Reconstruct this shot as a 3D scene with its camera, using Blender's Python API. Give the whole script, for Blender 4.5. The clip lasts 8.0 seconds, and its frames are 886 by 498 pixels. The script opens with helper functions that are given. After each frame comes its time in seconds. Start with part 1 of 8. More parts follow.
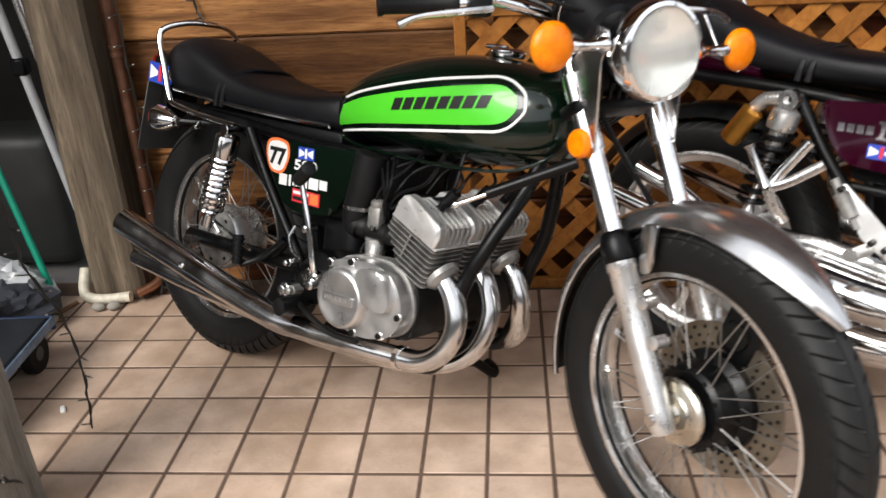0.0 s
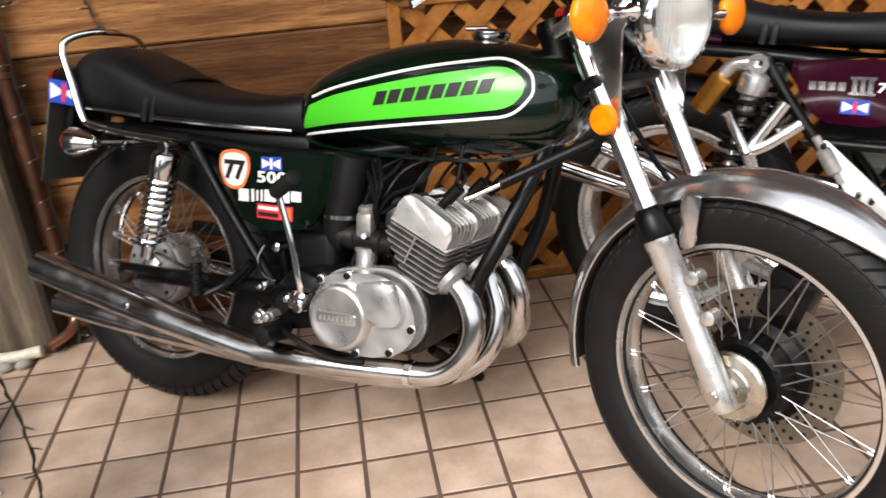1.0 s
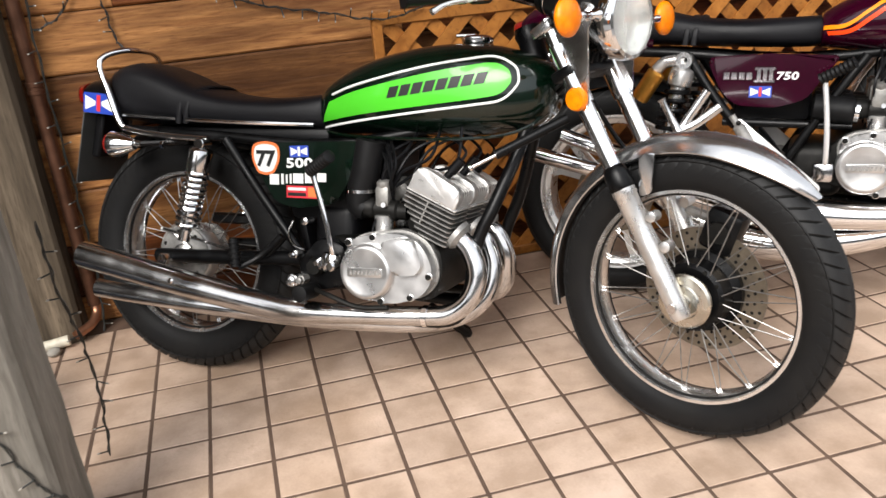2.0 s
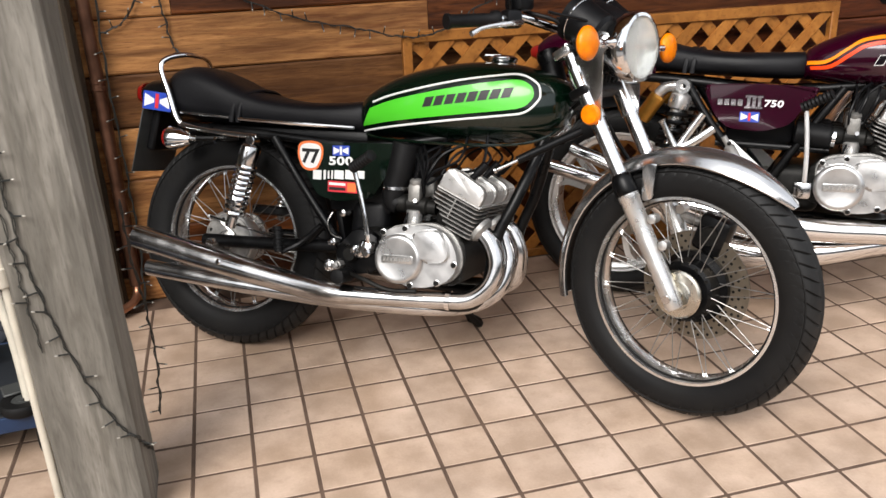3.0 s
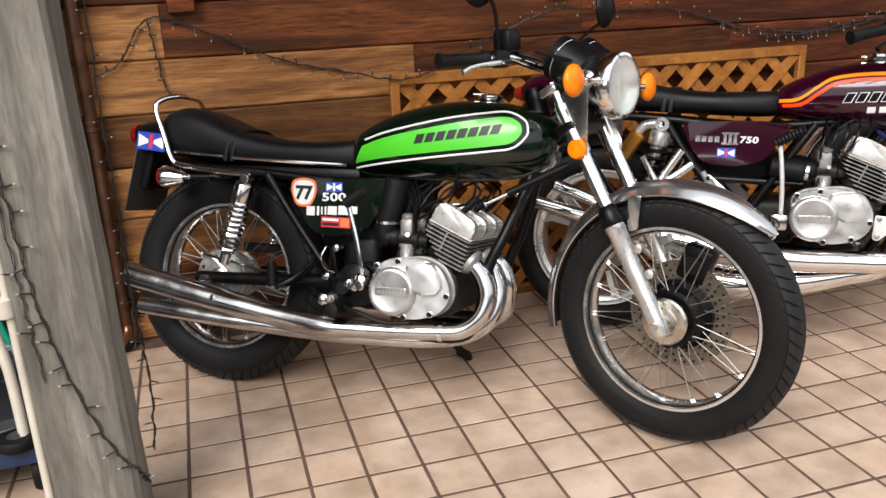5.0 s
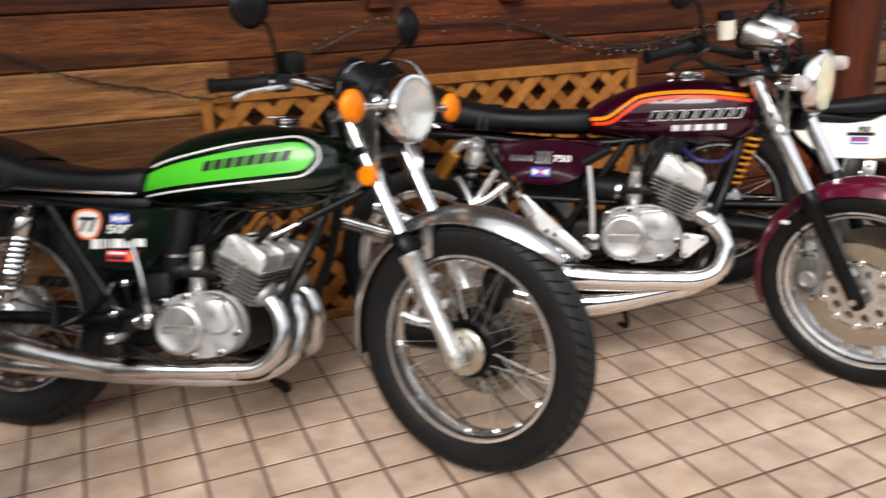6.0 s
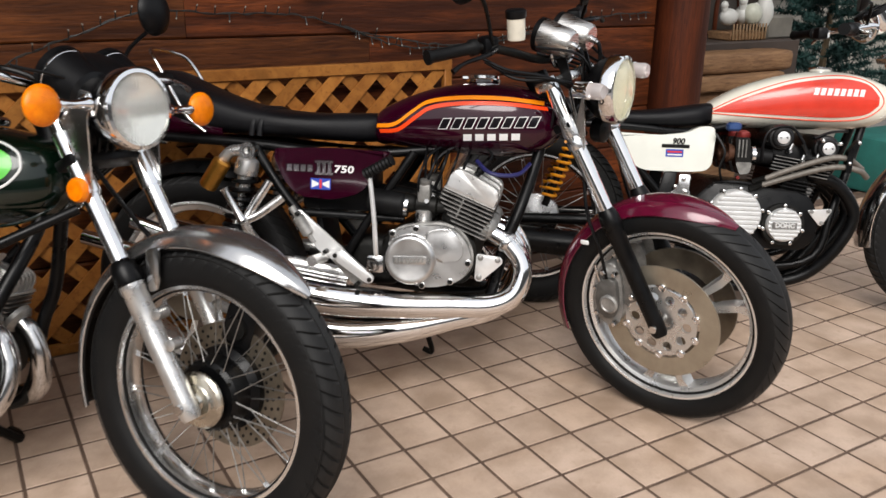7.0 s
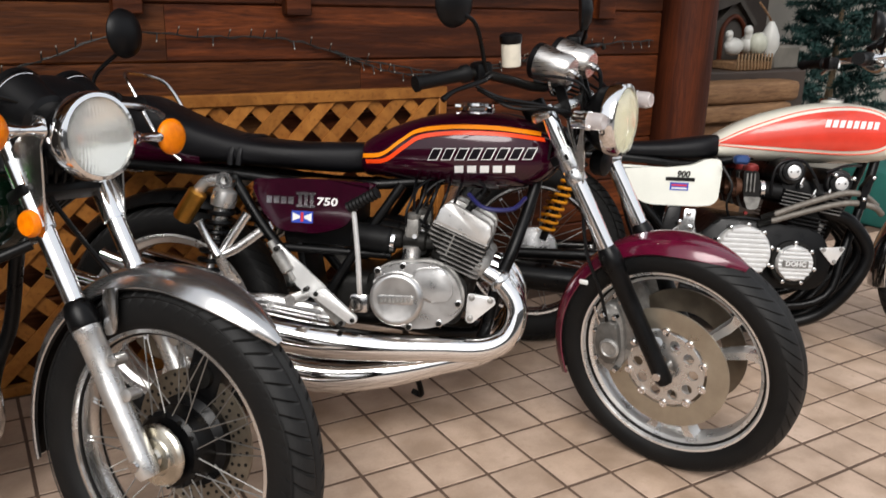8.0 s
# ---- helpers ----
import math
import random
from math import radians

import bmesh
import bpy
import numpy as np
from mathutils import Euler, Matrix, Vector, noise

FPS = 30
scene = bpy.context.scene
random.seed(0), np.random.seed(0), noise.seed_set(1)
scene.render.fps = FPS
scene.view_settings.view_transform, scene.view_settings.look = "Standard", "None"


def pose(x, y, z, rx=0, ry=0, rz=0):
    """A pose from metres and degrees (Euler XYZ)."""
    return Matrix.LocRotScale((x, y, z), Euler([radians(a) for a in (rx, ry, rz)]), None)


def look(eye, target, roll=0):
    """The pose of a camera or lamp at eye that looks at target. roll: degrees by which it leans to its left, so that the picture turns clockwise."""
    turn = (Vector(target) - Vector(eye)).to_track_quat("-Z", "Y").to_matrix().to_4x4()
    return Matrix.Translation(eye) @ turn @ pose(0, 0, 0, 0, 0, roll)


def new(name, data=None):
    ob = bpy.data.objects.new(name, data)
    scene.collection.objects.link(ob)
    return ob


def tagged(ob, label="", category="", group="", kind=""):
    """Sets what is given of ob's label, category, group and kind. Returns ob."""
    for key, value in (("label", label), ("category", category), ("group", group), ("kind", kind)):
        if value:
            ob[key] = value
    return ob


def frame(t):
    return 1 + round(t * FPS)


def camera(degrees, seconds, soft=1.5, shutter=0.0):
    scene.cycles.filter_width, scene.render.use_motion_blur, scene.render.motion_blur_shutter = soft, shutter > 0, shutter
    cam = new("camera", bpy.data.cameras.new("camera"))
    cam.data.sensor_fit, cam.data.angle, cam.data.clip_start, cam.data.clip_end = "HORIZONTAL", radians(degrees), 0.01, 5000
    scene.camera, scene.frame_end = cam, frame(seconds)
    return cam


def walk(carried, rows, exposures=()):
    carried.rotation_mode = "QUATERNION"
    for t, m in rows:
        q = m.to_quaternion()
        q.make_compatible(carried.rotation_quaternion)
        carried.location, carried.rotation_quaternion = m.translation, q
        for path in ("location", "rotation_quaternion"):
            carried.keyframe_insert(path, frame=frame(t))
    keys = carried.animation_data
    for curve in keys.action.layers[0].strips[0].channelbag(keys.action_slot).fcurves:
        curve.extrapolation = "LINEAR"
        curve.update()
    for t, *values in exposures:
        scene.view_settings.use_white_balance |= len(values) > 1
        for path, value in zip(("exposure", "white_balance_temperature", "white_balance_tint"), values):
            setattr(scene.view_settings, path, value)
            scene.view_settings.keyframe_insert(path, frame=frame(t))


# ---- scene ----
cam = camera(56.3, 8.0, soft=1.5, shutter=0.5)
PATH = [
    (0, (0.933, -1.884, 1.213), (0.773, -0.073, 0.379), -3.1),
    (0.5, (0.744, -1.797, 1.187), (0.72, 0.005, 0.319), -5.5),
    (1, (0.618, -1.76, 1.169), (0.835, 0.04, 0.327), -4.8),
    (1.5, (0.448, -1.929, 1.18), (0.862, -0.158, 0.35), -4.9),
    (2, (0.357, -2.111, 1.189), (0.773, -0.318, 0.405), -5.1),
    (2.2, (0.352, -2.181, 1.203), (0.716, -0.371, 0.433), -4.6),
    (3.3, (0.138, -2.351, 1.231), (0.631, -0.55, 0.515), -1.9),
    (3.5, (0.118, -2.342, 1.214), (0.627, -0.528, 0.544), -2.2),
    (4, (0.114, -2.368, 1.209), (0.644, -0.542, 0.588), -2.0),
    (5.3, (0.163, -2.39, 1.213), (0.694, -0.571, 0.573), -2.4),
    (5.5, (0.203, -2.387, 1.224), (0.765, -0.577, 0.587), -2.4),
    (6, (0.465, -2.389, 1.244), (1.187, -0.638, 0.601), -1.8),
    (6.5, (0.702, -2.378, 1.243), (1.561, -0.684, 0.614), -0.0),
    (7, (0.856, -2.25, 1.205), (1.833, -0.629, 0.559), 1.0),
    (7.5, (0.937, -2.149, 1.204), (1.894, -0.517, 0.555), 1.2),
    (8, (0.958, -2.14, 1.187), (1.941, -0.499, 0.603), 1.5),
]
walk(cam, [(t, look(eye, target, roll)) for t, eye, target, roll in PATH], [(0, -0.08), (0.5, 0.06), (1.0, 0.1), (2.0, 0.12), (3.5, -0.16), (5.5, -0.12), (6.5, -0.46), (8.0, -0.55)])

# ---- world, sun, exposure ----
SUN_ELEV, SUN_ROT = 41.6, 216.3
world = bpy.data.worlds.new("world")
scene.world = world
world.use_nodes = True
wn = world.node_tree.nodes
sky = wn.new("ShaderNodeTexSky")
sky.sky_type = "NISHITA"
sky.sun_disc = False
sky.sun_elevation, sky.sun_rotation = radians(SUN_ELEV), radians(SUN_ROT)
sky.air_density, sky.dust_density, sky.ozone_density = 1.0, 4.0, 1.0
soft_sky = wn.new("ShaderNodeMixRGB")
soft_sky.inputs[0].default_value = 0.75
soft_sky.inputs[2].default_value = (9.0, 9.25, 9.7, 1)
world.node_tree.links.new(sky.outputs[0], soft_sky.inputs[1])
world.node_tree.links.new(soft_sky.outputs[0], wn["Background"].inputs[0])
wn["Background"].inputs[1].default_value = 0.17
sun = new("sun", bpy.data.lights.new("sun", "SUN"))
sun.data.energy, sun.data.angle, sun.data.color = 4.1, radians(34), (1.0, 0.97, 0.94)
sun.matrix_world = look((-1.2, -3.0, 3.3), (1.0, 0.0, 0.0))
scene.view_settings.exposure = 0.0

# ---- materials ----


def material(name, colour, rough=0.5, metal=0.0, coat=0.0, spec=0.5, var=0.0, scale=8.0, bump=0.0, bump_scale=60.0, stretch=(1, 1, 1),
             dark=None, rough_var=0.0, per_object=0.0, detail=6.0):
    """A surface with variation at two scales: broad patches (scale) and fine grain (bump_scale)."""
    m = bpy.data.materials.new(name)
    m.use_nodes = True
    nt, b = m.node_tree, m.node_tree.nodes["Principled BSDF"]
    b.inputs["Base Color"].default_value = (*colour, 1)
    b.inputs["Roughness"].default_value, b.inputs["Metallic"].default_value = rough, metal
    b.inputs["Coat Weight"].default_value, b.inputs["Coat Roughness"].default_value = coat, 0.04
    b.inputs["Specular IOR Level"].default_value = spec
    if not (var or bump or rough_var or per_object):
        return m
    tc, mp = nt.nodes.new("ShaderNodeTexCoord"), nt.nodes.new("ShaderNodeMapping")
    mp.inputs["Scale"].default_value = stretch
    nt.links.new(tc.outputs["Object"], mp.inputs["Vector"])
    n1, n2 = nt.nodes.new("ShaderNodeTexNoise"), nt.nodes.new("ShaderNodeTexNoise")
    n1.inputs["Scale"].default_value, n1.inputs["Detail"].default_value = scale, detail
    n2.inputs["Scale"].default_value, n2.inputs["Detail"].default_value = bump_scale, 5.0
    for n in (n1, n2):
        nt.links.new(mp.outputs[0], n.inputs["Vector"])
    if per_object:
        info, add = nt.nodes.new("ShaderNodeObjectInfo"), nt.nodes.new("ShaderNodeVectorMath")
        sc = nt.nodes.new("ShaderNodeVectorMath")
        sc.operation = "SCALE"
        sc.inputs[0].default_value = (37.0, 21.0, 53.0)
        nt.links.new(info.outputs["Random"], sc.inputs["Scale"])
        nt.links.new(mp.outputs[0], add.inputs[0])
        nt.links.new(sc.outputs[0], add.inputs[1])
        for n in (n1, n2):
            nt.links.new(add.outputs[0], n.inputs["Vector"])
    if var or per_object:
        low = dark or tuple(c * (1 - var) for c in colour)
        ramp, mixn = nt.nodes.new("ShaderNodeMapRange"), nt.nodes.new("ShaderNodeMixRGB")
        ramp.inputs["From Min"].default_value, ramp.inputs["From Max"].default_value = 0.35, 0.68
        nt.links.new(n1.outputs["Fac"], ramp.inputs["Value"])
        fine = nt.nodes.new("ShaderNodeMath")
        fine.operation = "MULTIPLY_ADD"
        fine.inputs[1].default_value, fine.inputs[2].default_value = 0.5, -0.25
        nt.links.new(n2.outputs["Fac"], fine.inputs[0])
        both = nt.nodes.new("ShaderNodeMath")
        nt.links.new(ramp.outputs[0], both.inputs[0])
        nt.links.new(fine.outputs[0], both.inputs[1])
        both.use_clamp = True
        nt.links.new(both.outputs[0], mixn.inputs[0])
        mixn.inputs[1].default_value, mixn.inputs[2].default_value = (*low, 1), (*colour, 1)
        out = mixn.outputs[0]
        if per_object:
            hsv, mr = nt.nodes.new("ShaderNodeHueSaturation"), nt.nodes.new("ShaderNodeMapRange")
            mr.inputs["To Min"].default_value, mr.inputs["To Max"].default_value = 1 - per_object, 1 + per_object
            nt.links.new(info.outputs["Random"], mr.inputs["Value"])
            nt.links.new(mr.outputs[0], hsv.inputs["Value"])
            nt.links.new(out, hsv.inputs["Color"])
            out = hsv.outputs[0]
        nt.links.new(out, b.inputs["Base Color"])
    if rough_var:
        rr = nt.nodes.new("ShaderNodeMapRange")
        rr.inputs["From Min"].default_value, rr.inputs["From Max"].default_value = 0.3, 0.7
        rr.inputs["To Min"].default_value, rr.inputs["To Max"].default_value = max(0.02, rough - rough_var), min(1, rough + rough_var)
        nt.links.new(n1.outputs["Fac"], rr.inputs["Value"])
        nt.links.new(rr.outputs[0], b.inputs["Roughness"])
    if bump:
        bp = nt.nodes.new("ShaderNodeBump")
        bp.inputs["Strength"].default_value, bp.inputs["Distance"].default_value = bump, 0.004
        nt.links.new(n2.outputs["Fac"], bp.inputs["Height"])
        nt.links.new(bp.outputs[0], b.inputs["Normal"])
    return m


CHROME = material("chrome", (0.88, 0.88, 0.88), 0.09, 1.0, rough_var=0.05, scale=14)
CHROME_WORN = material("worn chrome", (0.74, 0.735, 0.73), 0.17, 1.0, var=0.3, scale=16, rough_var=0.08, bump=0.03)
CHROME_DULL = material("dull fender chrome", (0.57, 0.57, 0.57), 0.2, 0.95, var=0.14, scale=16, rough_var=0.07)
SPOKE = material("dull spoke steel", (0.3, 0.29, 0.275), 0.36, 0.85, var=0.3, scale=60)
BRUSHED = material("brushed steel", (0.66, 0.64, 0.61), 0.3, 1.0, var=0.12, scale=30, stretch=(1, 1, 12), rough_var=0.08)
CAST_SILVER = material("silver cast wheel paint", (0.72, 0.71, 0.69), 0.32, 0.75, var=0.14, scale=18, bump=0.05, bump_scale=240, rough_var=0.1)
RIM = material("bright rim metal", (0.84, 0.84, 0.83), 0.22, 0.95, var=0.1, scale=20, rough_var=0.08)
RIM_SATIN = material("satin alloy rim", (0.86, 0.86, 0.85), 0.3, 0.8, var=0.08, scale=20, rough_var=0.08)
ALU = material("cast aluminium", (0.7, 0.69, 0.67), 0.3, 0.85, var=0.12, scale=22, bump=0.12, bump_scale=260, rough_var=0.1)
SATIN = material("buffed cover alloy", (0.6708, 0.6665, 0.6579), 0.33, 0.9, var=0.2, scale=18, rough_var=0.1)
HUB_WARM = material("yellowed hub alloy", (0.7, 0.665, 0.58), 0.24, 1.0, var=0.3, scale=22, rough_var=0.1)
ALU_POL = material("polished aluminium", (0.82, 0.82, 0.81), 0.24, 1.0, var=0.18, scale=18, rough_var=0.08)
ALU_DULL = material("oxidised aluminium", (0.4, 0.39, 0.37), 0.45, 0.55, var=0.5, scale=30, bump=0.15, bump_scale=220)
ALU_FIN = material("darkened fin alloy", (0.3, 0.29, 0.275), 0.42, 0.6, var=0.5, scale=34, bump=0.12, bump_scale=220)
HEAD_ALLOY = material("pale head alloy", (0.7, 0.69, 0.67), 0.33, 0.65, var=0.12, scale=26, bump=0.12, bump_scale=240, rough_var=0.1)
ALU_DARK = material("grimy carburettor metal", (0.3, 0.29, 0.27), 0.45, 0.6, var=0.5, scale=40, bump=0.15, bump_scale=220)
STEEL_DARK = material("dark greasy steel", (0.013, 0.01235, 0.01105), 0.5, 0.5, var=0.5, scale=30, bump=0.1, spec=0.3)
BLACK_PAINT = material("black frame paint", (0.0036, 0.0036, 0.0039), 0.34, 0.0, var=0.4, scale=25, rough_var=0.1, spec=0.2)
BLACK_PLASTIC = material("black plastic", (0.00455, 0.00455, 0.0052), 0.42, var=0.3, scale=30, bump=0.05, bump_scale=300, spec=0.2)
RUBBER = material("tyre rubber", (0.00465, 0.00465, 0.00496), 0.62, var=0.5, dark=(0.00744, 0.00713, 0.00682), scale=14, bump=0.12, bump_scale=180, spec=0.2)
TREAD = material("dusty tyre tread", (0.01013, 0.009975, 0.00975), 0.62, var=0.5, dark=(0.005625, 0.00555, 0.005475), scale=18, bump=0.12, bump_scale=180, spec=0.35)
RUBBER_SOFT = material("rubber boot", (0.0048, 0.0048, 0.0051), 0.55, var=0.3, scale=40, bump=0.1, spec=0.2)
VINYL = material("black seat vinyl", (0.00595, 0.00595, 0.00735), 0.44, var=0.35, scale=7, bump=0.25, bump_scale=420, rough_var=0.08, spec=0.2)
PAINT_GREEN = material("dark green tank paint", (0.0016, 0.0085, 0.004), 0.22, 0.25, coat=0.7, var=0.3, scale=40, spec=0.3)
STRIPE_GREEN = material("bright green stripe", (0.07, 0.53, 0.022), 0.32, coat=0.4, var=0.06, scale=12)
LINE_WHITE = material("white pinstripe", (0.82, 0.82, 0.8), 0.35, var=0.06, scale=30)
LETTER_BLACK = material("black lettering", (0.006, 0.006, 0.006), 0.45)
LETTER_GLOSS = material("glossy black lettering", (0.006, 0.004, 0.006), 0.15, coat=0.4)
PAINT_PURPLE = material("dark purple paint", (0.029, 0.0009, 0.0095), 0.12, 0.15, coat=0.6, var=0.25, scale=40, spec=0.3)
PAINT_PLUM = material("plum fender paint", (0.115, 0.0035, 0.024), 0.22, 0.1, coat=0.6, var=0.2, scale=30)
STRIPE_ORANGE = material("orange stripe", (0.95, 0.27, 0.005), 0.35, coat=0.1, spec=0.3)
STRIPE_RED = material("red orange stripe", (0.85, 0.06, 0.006), 0.35, coat=0.1, spec=0.3)
PAINT_CREAM = material("cream tank paint", (0.86, 0.83, 0.71), 0.22, coat=0.8, var=0.05, scale=20)
PAINT_RED = material("red tank paint", (0.72, 0.05, 0.026), 0.26, coat=0.5, var=0.1, scale=20)
PAINT_WHITE = material("white side cover paint", (0.84, 0.85, 0.77), 0.25, coat=0.6, var=0.05, scale=18)
ORANGE = material("orange lens plastic", (1.0, 0.27, 0.0), 0.3, coat=0.2, var=0.12, dark=(0.85, 0.19, 0.0), scale=60, bump=0.3, bump_scale=300, spec=0.3)
RED_LENS = material("red lens plastic", (0.2, 0.008, 0.006), 0.18, coat=0.4)
CALIPER = material("dark cast caliper", (0.16, 0.155, 0.145), 0.45, 0.5, var=0.4, scale=30, bump=0.15, bump_scale=220)
GOLD = material("gold anodised", (0.62, 0.29, 0.05), 0.34, 0.85, var=0.25, scale=40)
BLACK_SATIN = material("satin black castings", (0.012, 0.012, 0.0125), 0.4, 0.1, var=0.4, scale=30, bump=0.1, bump_scale=240, spec=0.35)
COPPER = material("copper bell", (0.62, 0.27, 0.16), 0.3, 0.85, var=0.2, scale=40)
CAP_RED = material("dull red anodised", (0.22, 0.025, 0.022), 0.4, 0.4, var=0.25, scale=40)
YELLOW_SPRING = material("yellow spring paint", (0.85, 0.33, 0.01), 0.35, var=0.15, scale=30)
STICKER_BLUE = material("blue sticker", (0.02, 0.06, 0.42), 0.4, var=0.08, scale=30)
STICKER_WHITE = material("white sticker", (0.82, 0.82, 0.8), 0.4, var=0.05, scale=30)
STICKER_RED = material("red sticker", (0.65, 0.03, 0.045), 0.4, var=0.12, scale=50)
STICKER_ORANGE = material("orange sticker", (0.85, 0.19, 0.05), 0.4)
PLATE_GREY = material("number plate back", (0.075, 0.078, 0.075), 0.5, 0.3, var=0.2, scale=20)
DISC_STEEL = material("brake disc steel", (0.23, 0.195, 0.15), 0.38, 0.8, var=0.35, scale=20, rough_var=0.1)
DISC_BRONZE = material("bronze tinted brake disc", (0.47, 0.42, 0.335), 0.36, 0.8, var=0.25, scale=14, rough_var=0.14)
WHITE_METAL = material("bright machined alloy", (0.88, 0.88, 0.87), 0.34, 0.55, var=0.1, scale=30)
CLEAR = material("clear bottle plastic", (0.75, 0.7, 0.58), 0.15, var=0.15, scale=30)
PINK_LENS = material("clear lens plastic", (0.86, 0.8, 0.78), 0.1)
PINK_LENS.node_tree.nodes["Principled BSDF"].inputs["Transmission Weight"].default_value = 0.6
GLASS = material("lamp glass", (1.0, 1.0, 0.98), 0.04)
GLASS.node_tree.nodes["Principled BSDF"].inputs["Transmission Weight"].default_value = 0.94
GLASS.node_tree.nodes["Principled BSDF"].inputs["IOR"].default_value = 1.25
GLASS_YELLOW = material("pale yellow lamp glass", (1.0, 0.98, 0.86), 0.05)
GLASS_YELLOW.node_tree.nodes["Principled BSDF"].inputs["Transmission Weight"].default_value = 0.85
GLASS_YELLOW.node_tree.nodes["Principled BSDF"].inputs["IOR"].default_value = 1.25
REFLECTOR = material("lamp reflector", (0.88, 0.88, 0.87), 0.13, 1.0)
lens_wave, lens_bump, lens_tc = (GLASS.node_tree.nodes.new(k) for k in ("ShaderNodeTexWave", "ShaderNodeBump", "ShaderNodeTexCoord"))
lens_wave.bands_direction = "Y"
lens_wave.inputs["Scale"].default_value, lens_wave.inputs["Distortion"].default_value = 42.0, 0.1
lens_bump.inputs["Strength"].default_value, lens_bump.inputs["Distance"].default_value = 0.25, 0.0015
GLASS.node_tree.links.new(lens_tc.outputs["Object"], lens_wave.inputs["Vector"])
GLASS.node_tree.links.new(lens_wave.outputs["Fac"], lens_bump.inputs["Height"])
GLASS.node_tree.links.new(lens_bump.outputs[0], GLASS.node_tree.nodes["Principled BSDF"].inputs["Normal"])

TILE = material("terracotta beige tile", (0.615, 0.464, 0.364), 0.56, var=0.2, dark=(0.43, 0.315, 0.236), scale=9, bump=0.14, bump_scale=150, spec=0.32,
                rough_var=0.12, per_object=0.07)
tile_nt = TILE.node_tree
tile_pos, tile_noise, tile_map, tile_mul = (tile_nt.nodes.new(k) for k in ("ShaderNodeNewGeometry", "ShaderNodeTexNoise", "ShaderNodeMapRange", "ShaderNodeMixRGB"))
tile_noise.inputs["Scale"].default_value, tile_noise.inputs["Detail"].default_value = 2.6, 7.0
tile_noise.inputs["Distortion"].default_value = 0.7
tile_map.inputs["From Min"].default_value, tile_map.inputs["From Max"].default_value = 0.36, 0.66
tile_mul.blend_type = "MULTIPLY"
tile_mul.inputs[2].default_value = (0.76, 0.71, 0.64, 1)
tile_base = tile_nt.nodes["Principled BSDF"].inputs["Base Color"]
tile_out = tile_base.links[0].from_socket
tile_nt.links.new(tile_pos.outputs["Position"], tile_noise.inputs["Vector"])
tile_nt.links.new(tile_noise.outputs["Fac"], tile_map.inputs["Value"])
tile_map.inputs["To Min"].default_value, tile_map.inputs["To Max"].default_value = 0.75, 0.0
tile_nt.links.new(tile_map.outputs[0], tile_mul.inputs[0])
tile_nt.links.new(tile_out, tile_mul.inputs[1])
speck, speck_map, speck_mix = (tile_nt.nodes.new(k) for k in ("ShaderNodeTexNoise", "ShaderNodeMapRange", "ShaderNodeMixRGB"))
speck.inputs["Scale"].default_value, speck.inputs["Detail"].default_value = 34.0, 6.0
speck_map.inputs["From Min"].default_value, speck_map.inputs["From Max"].default_value = 0.58, 0.72
speck_map.inputs["To Max"].default_value = 0.5
speck_mix.inputs[2].default_value = (0.4, 0.28, 0.2, 1)
tile_nt.links.new(tile_pos.outputs["Position"], speck.inputs["Vector"])
tile_nt.links.new(speck.outputs["Fac"], speck_map.inputs["Value"])
tile_nt.links.new(speck_map.outputs[0], speck_mix.inputs[0])
tile_nt.links.new(tile_mul.outputs[0], speck_mix.inputs[1])
tile_nt.links.new(speck_mix.outputs[0], tile_base)
GROUT = material("brown grout", (0.13, 0.08, 0.054), 0.9, var=0.35, scale=14, bump=0.3, bump_scale=200)
YARD = material("grey paving ground", (0.2, 0.19, 0.18), 0.85, var=0.3, scale=3, bump=0.2)


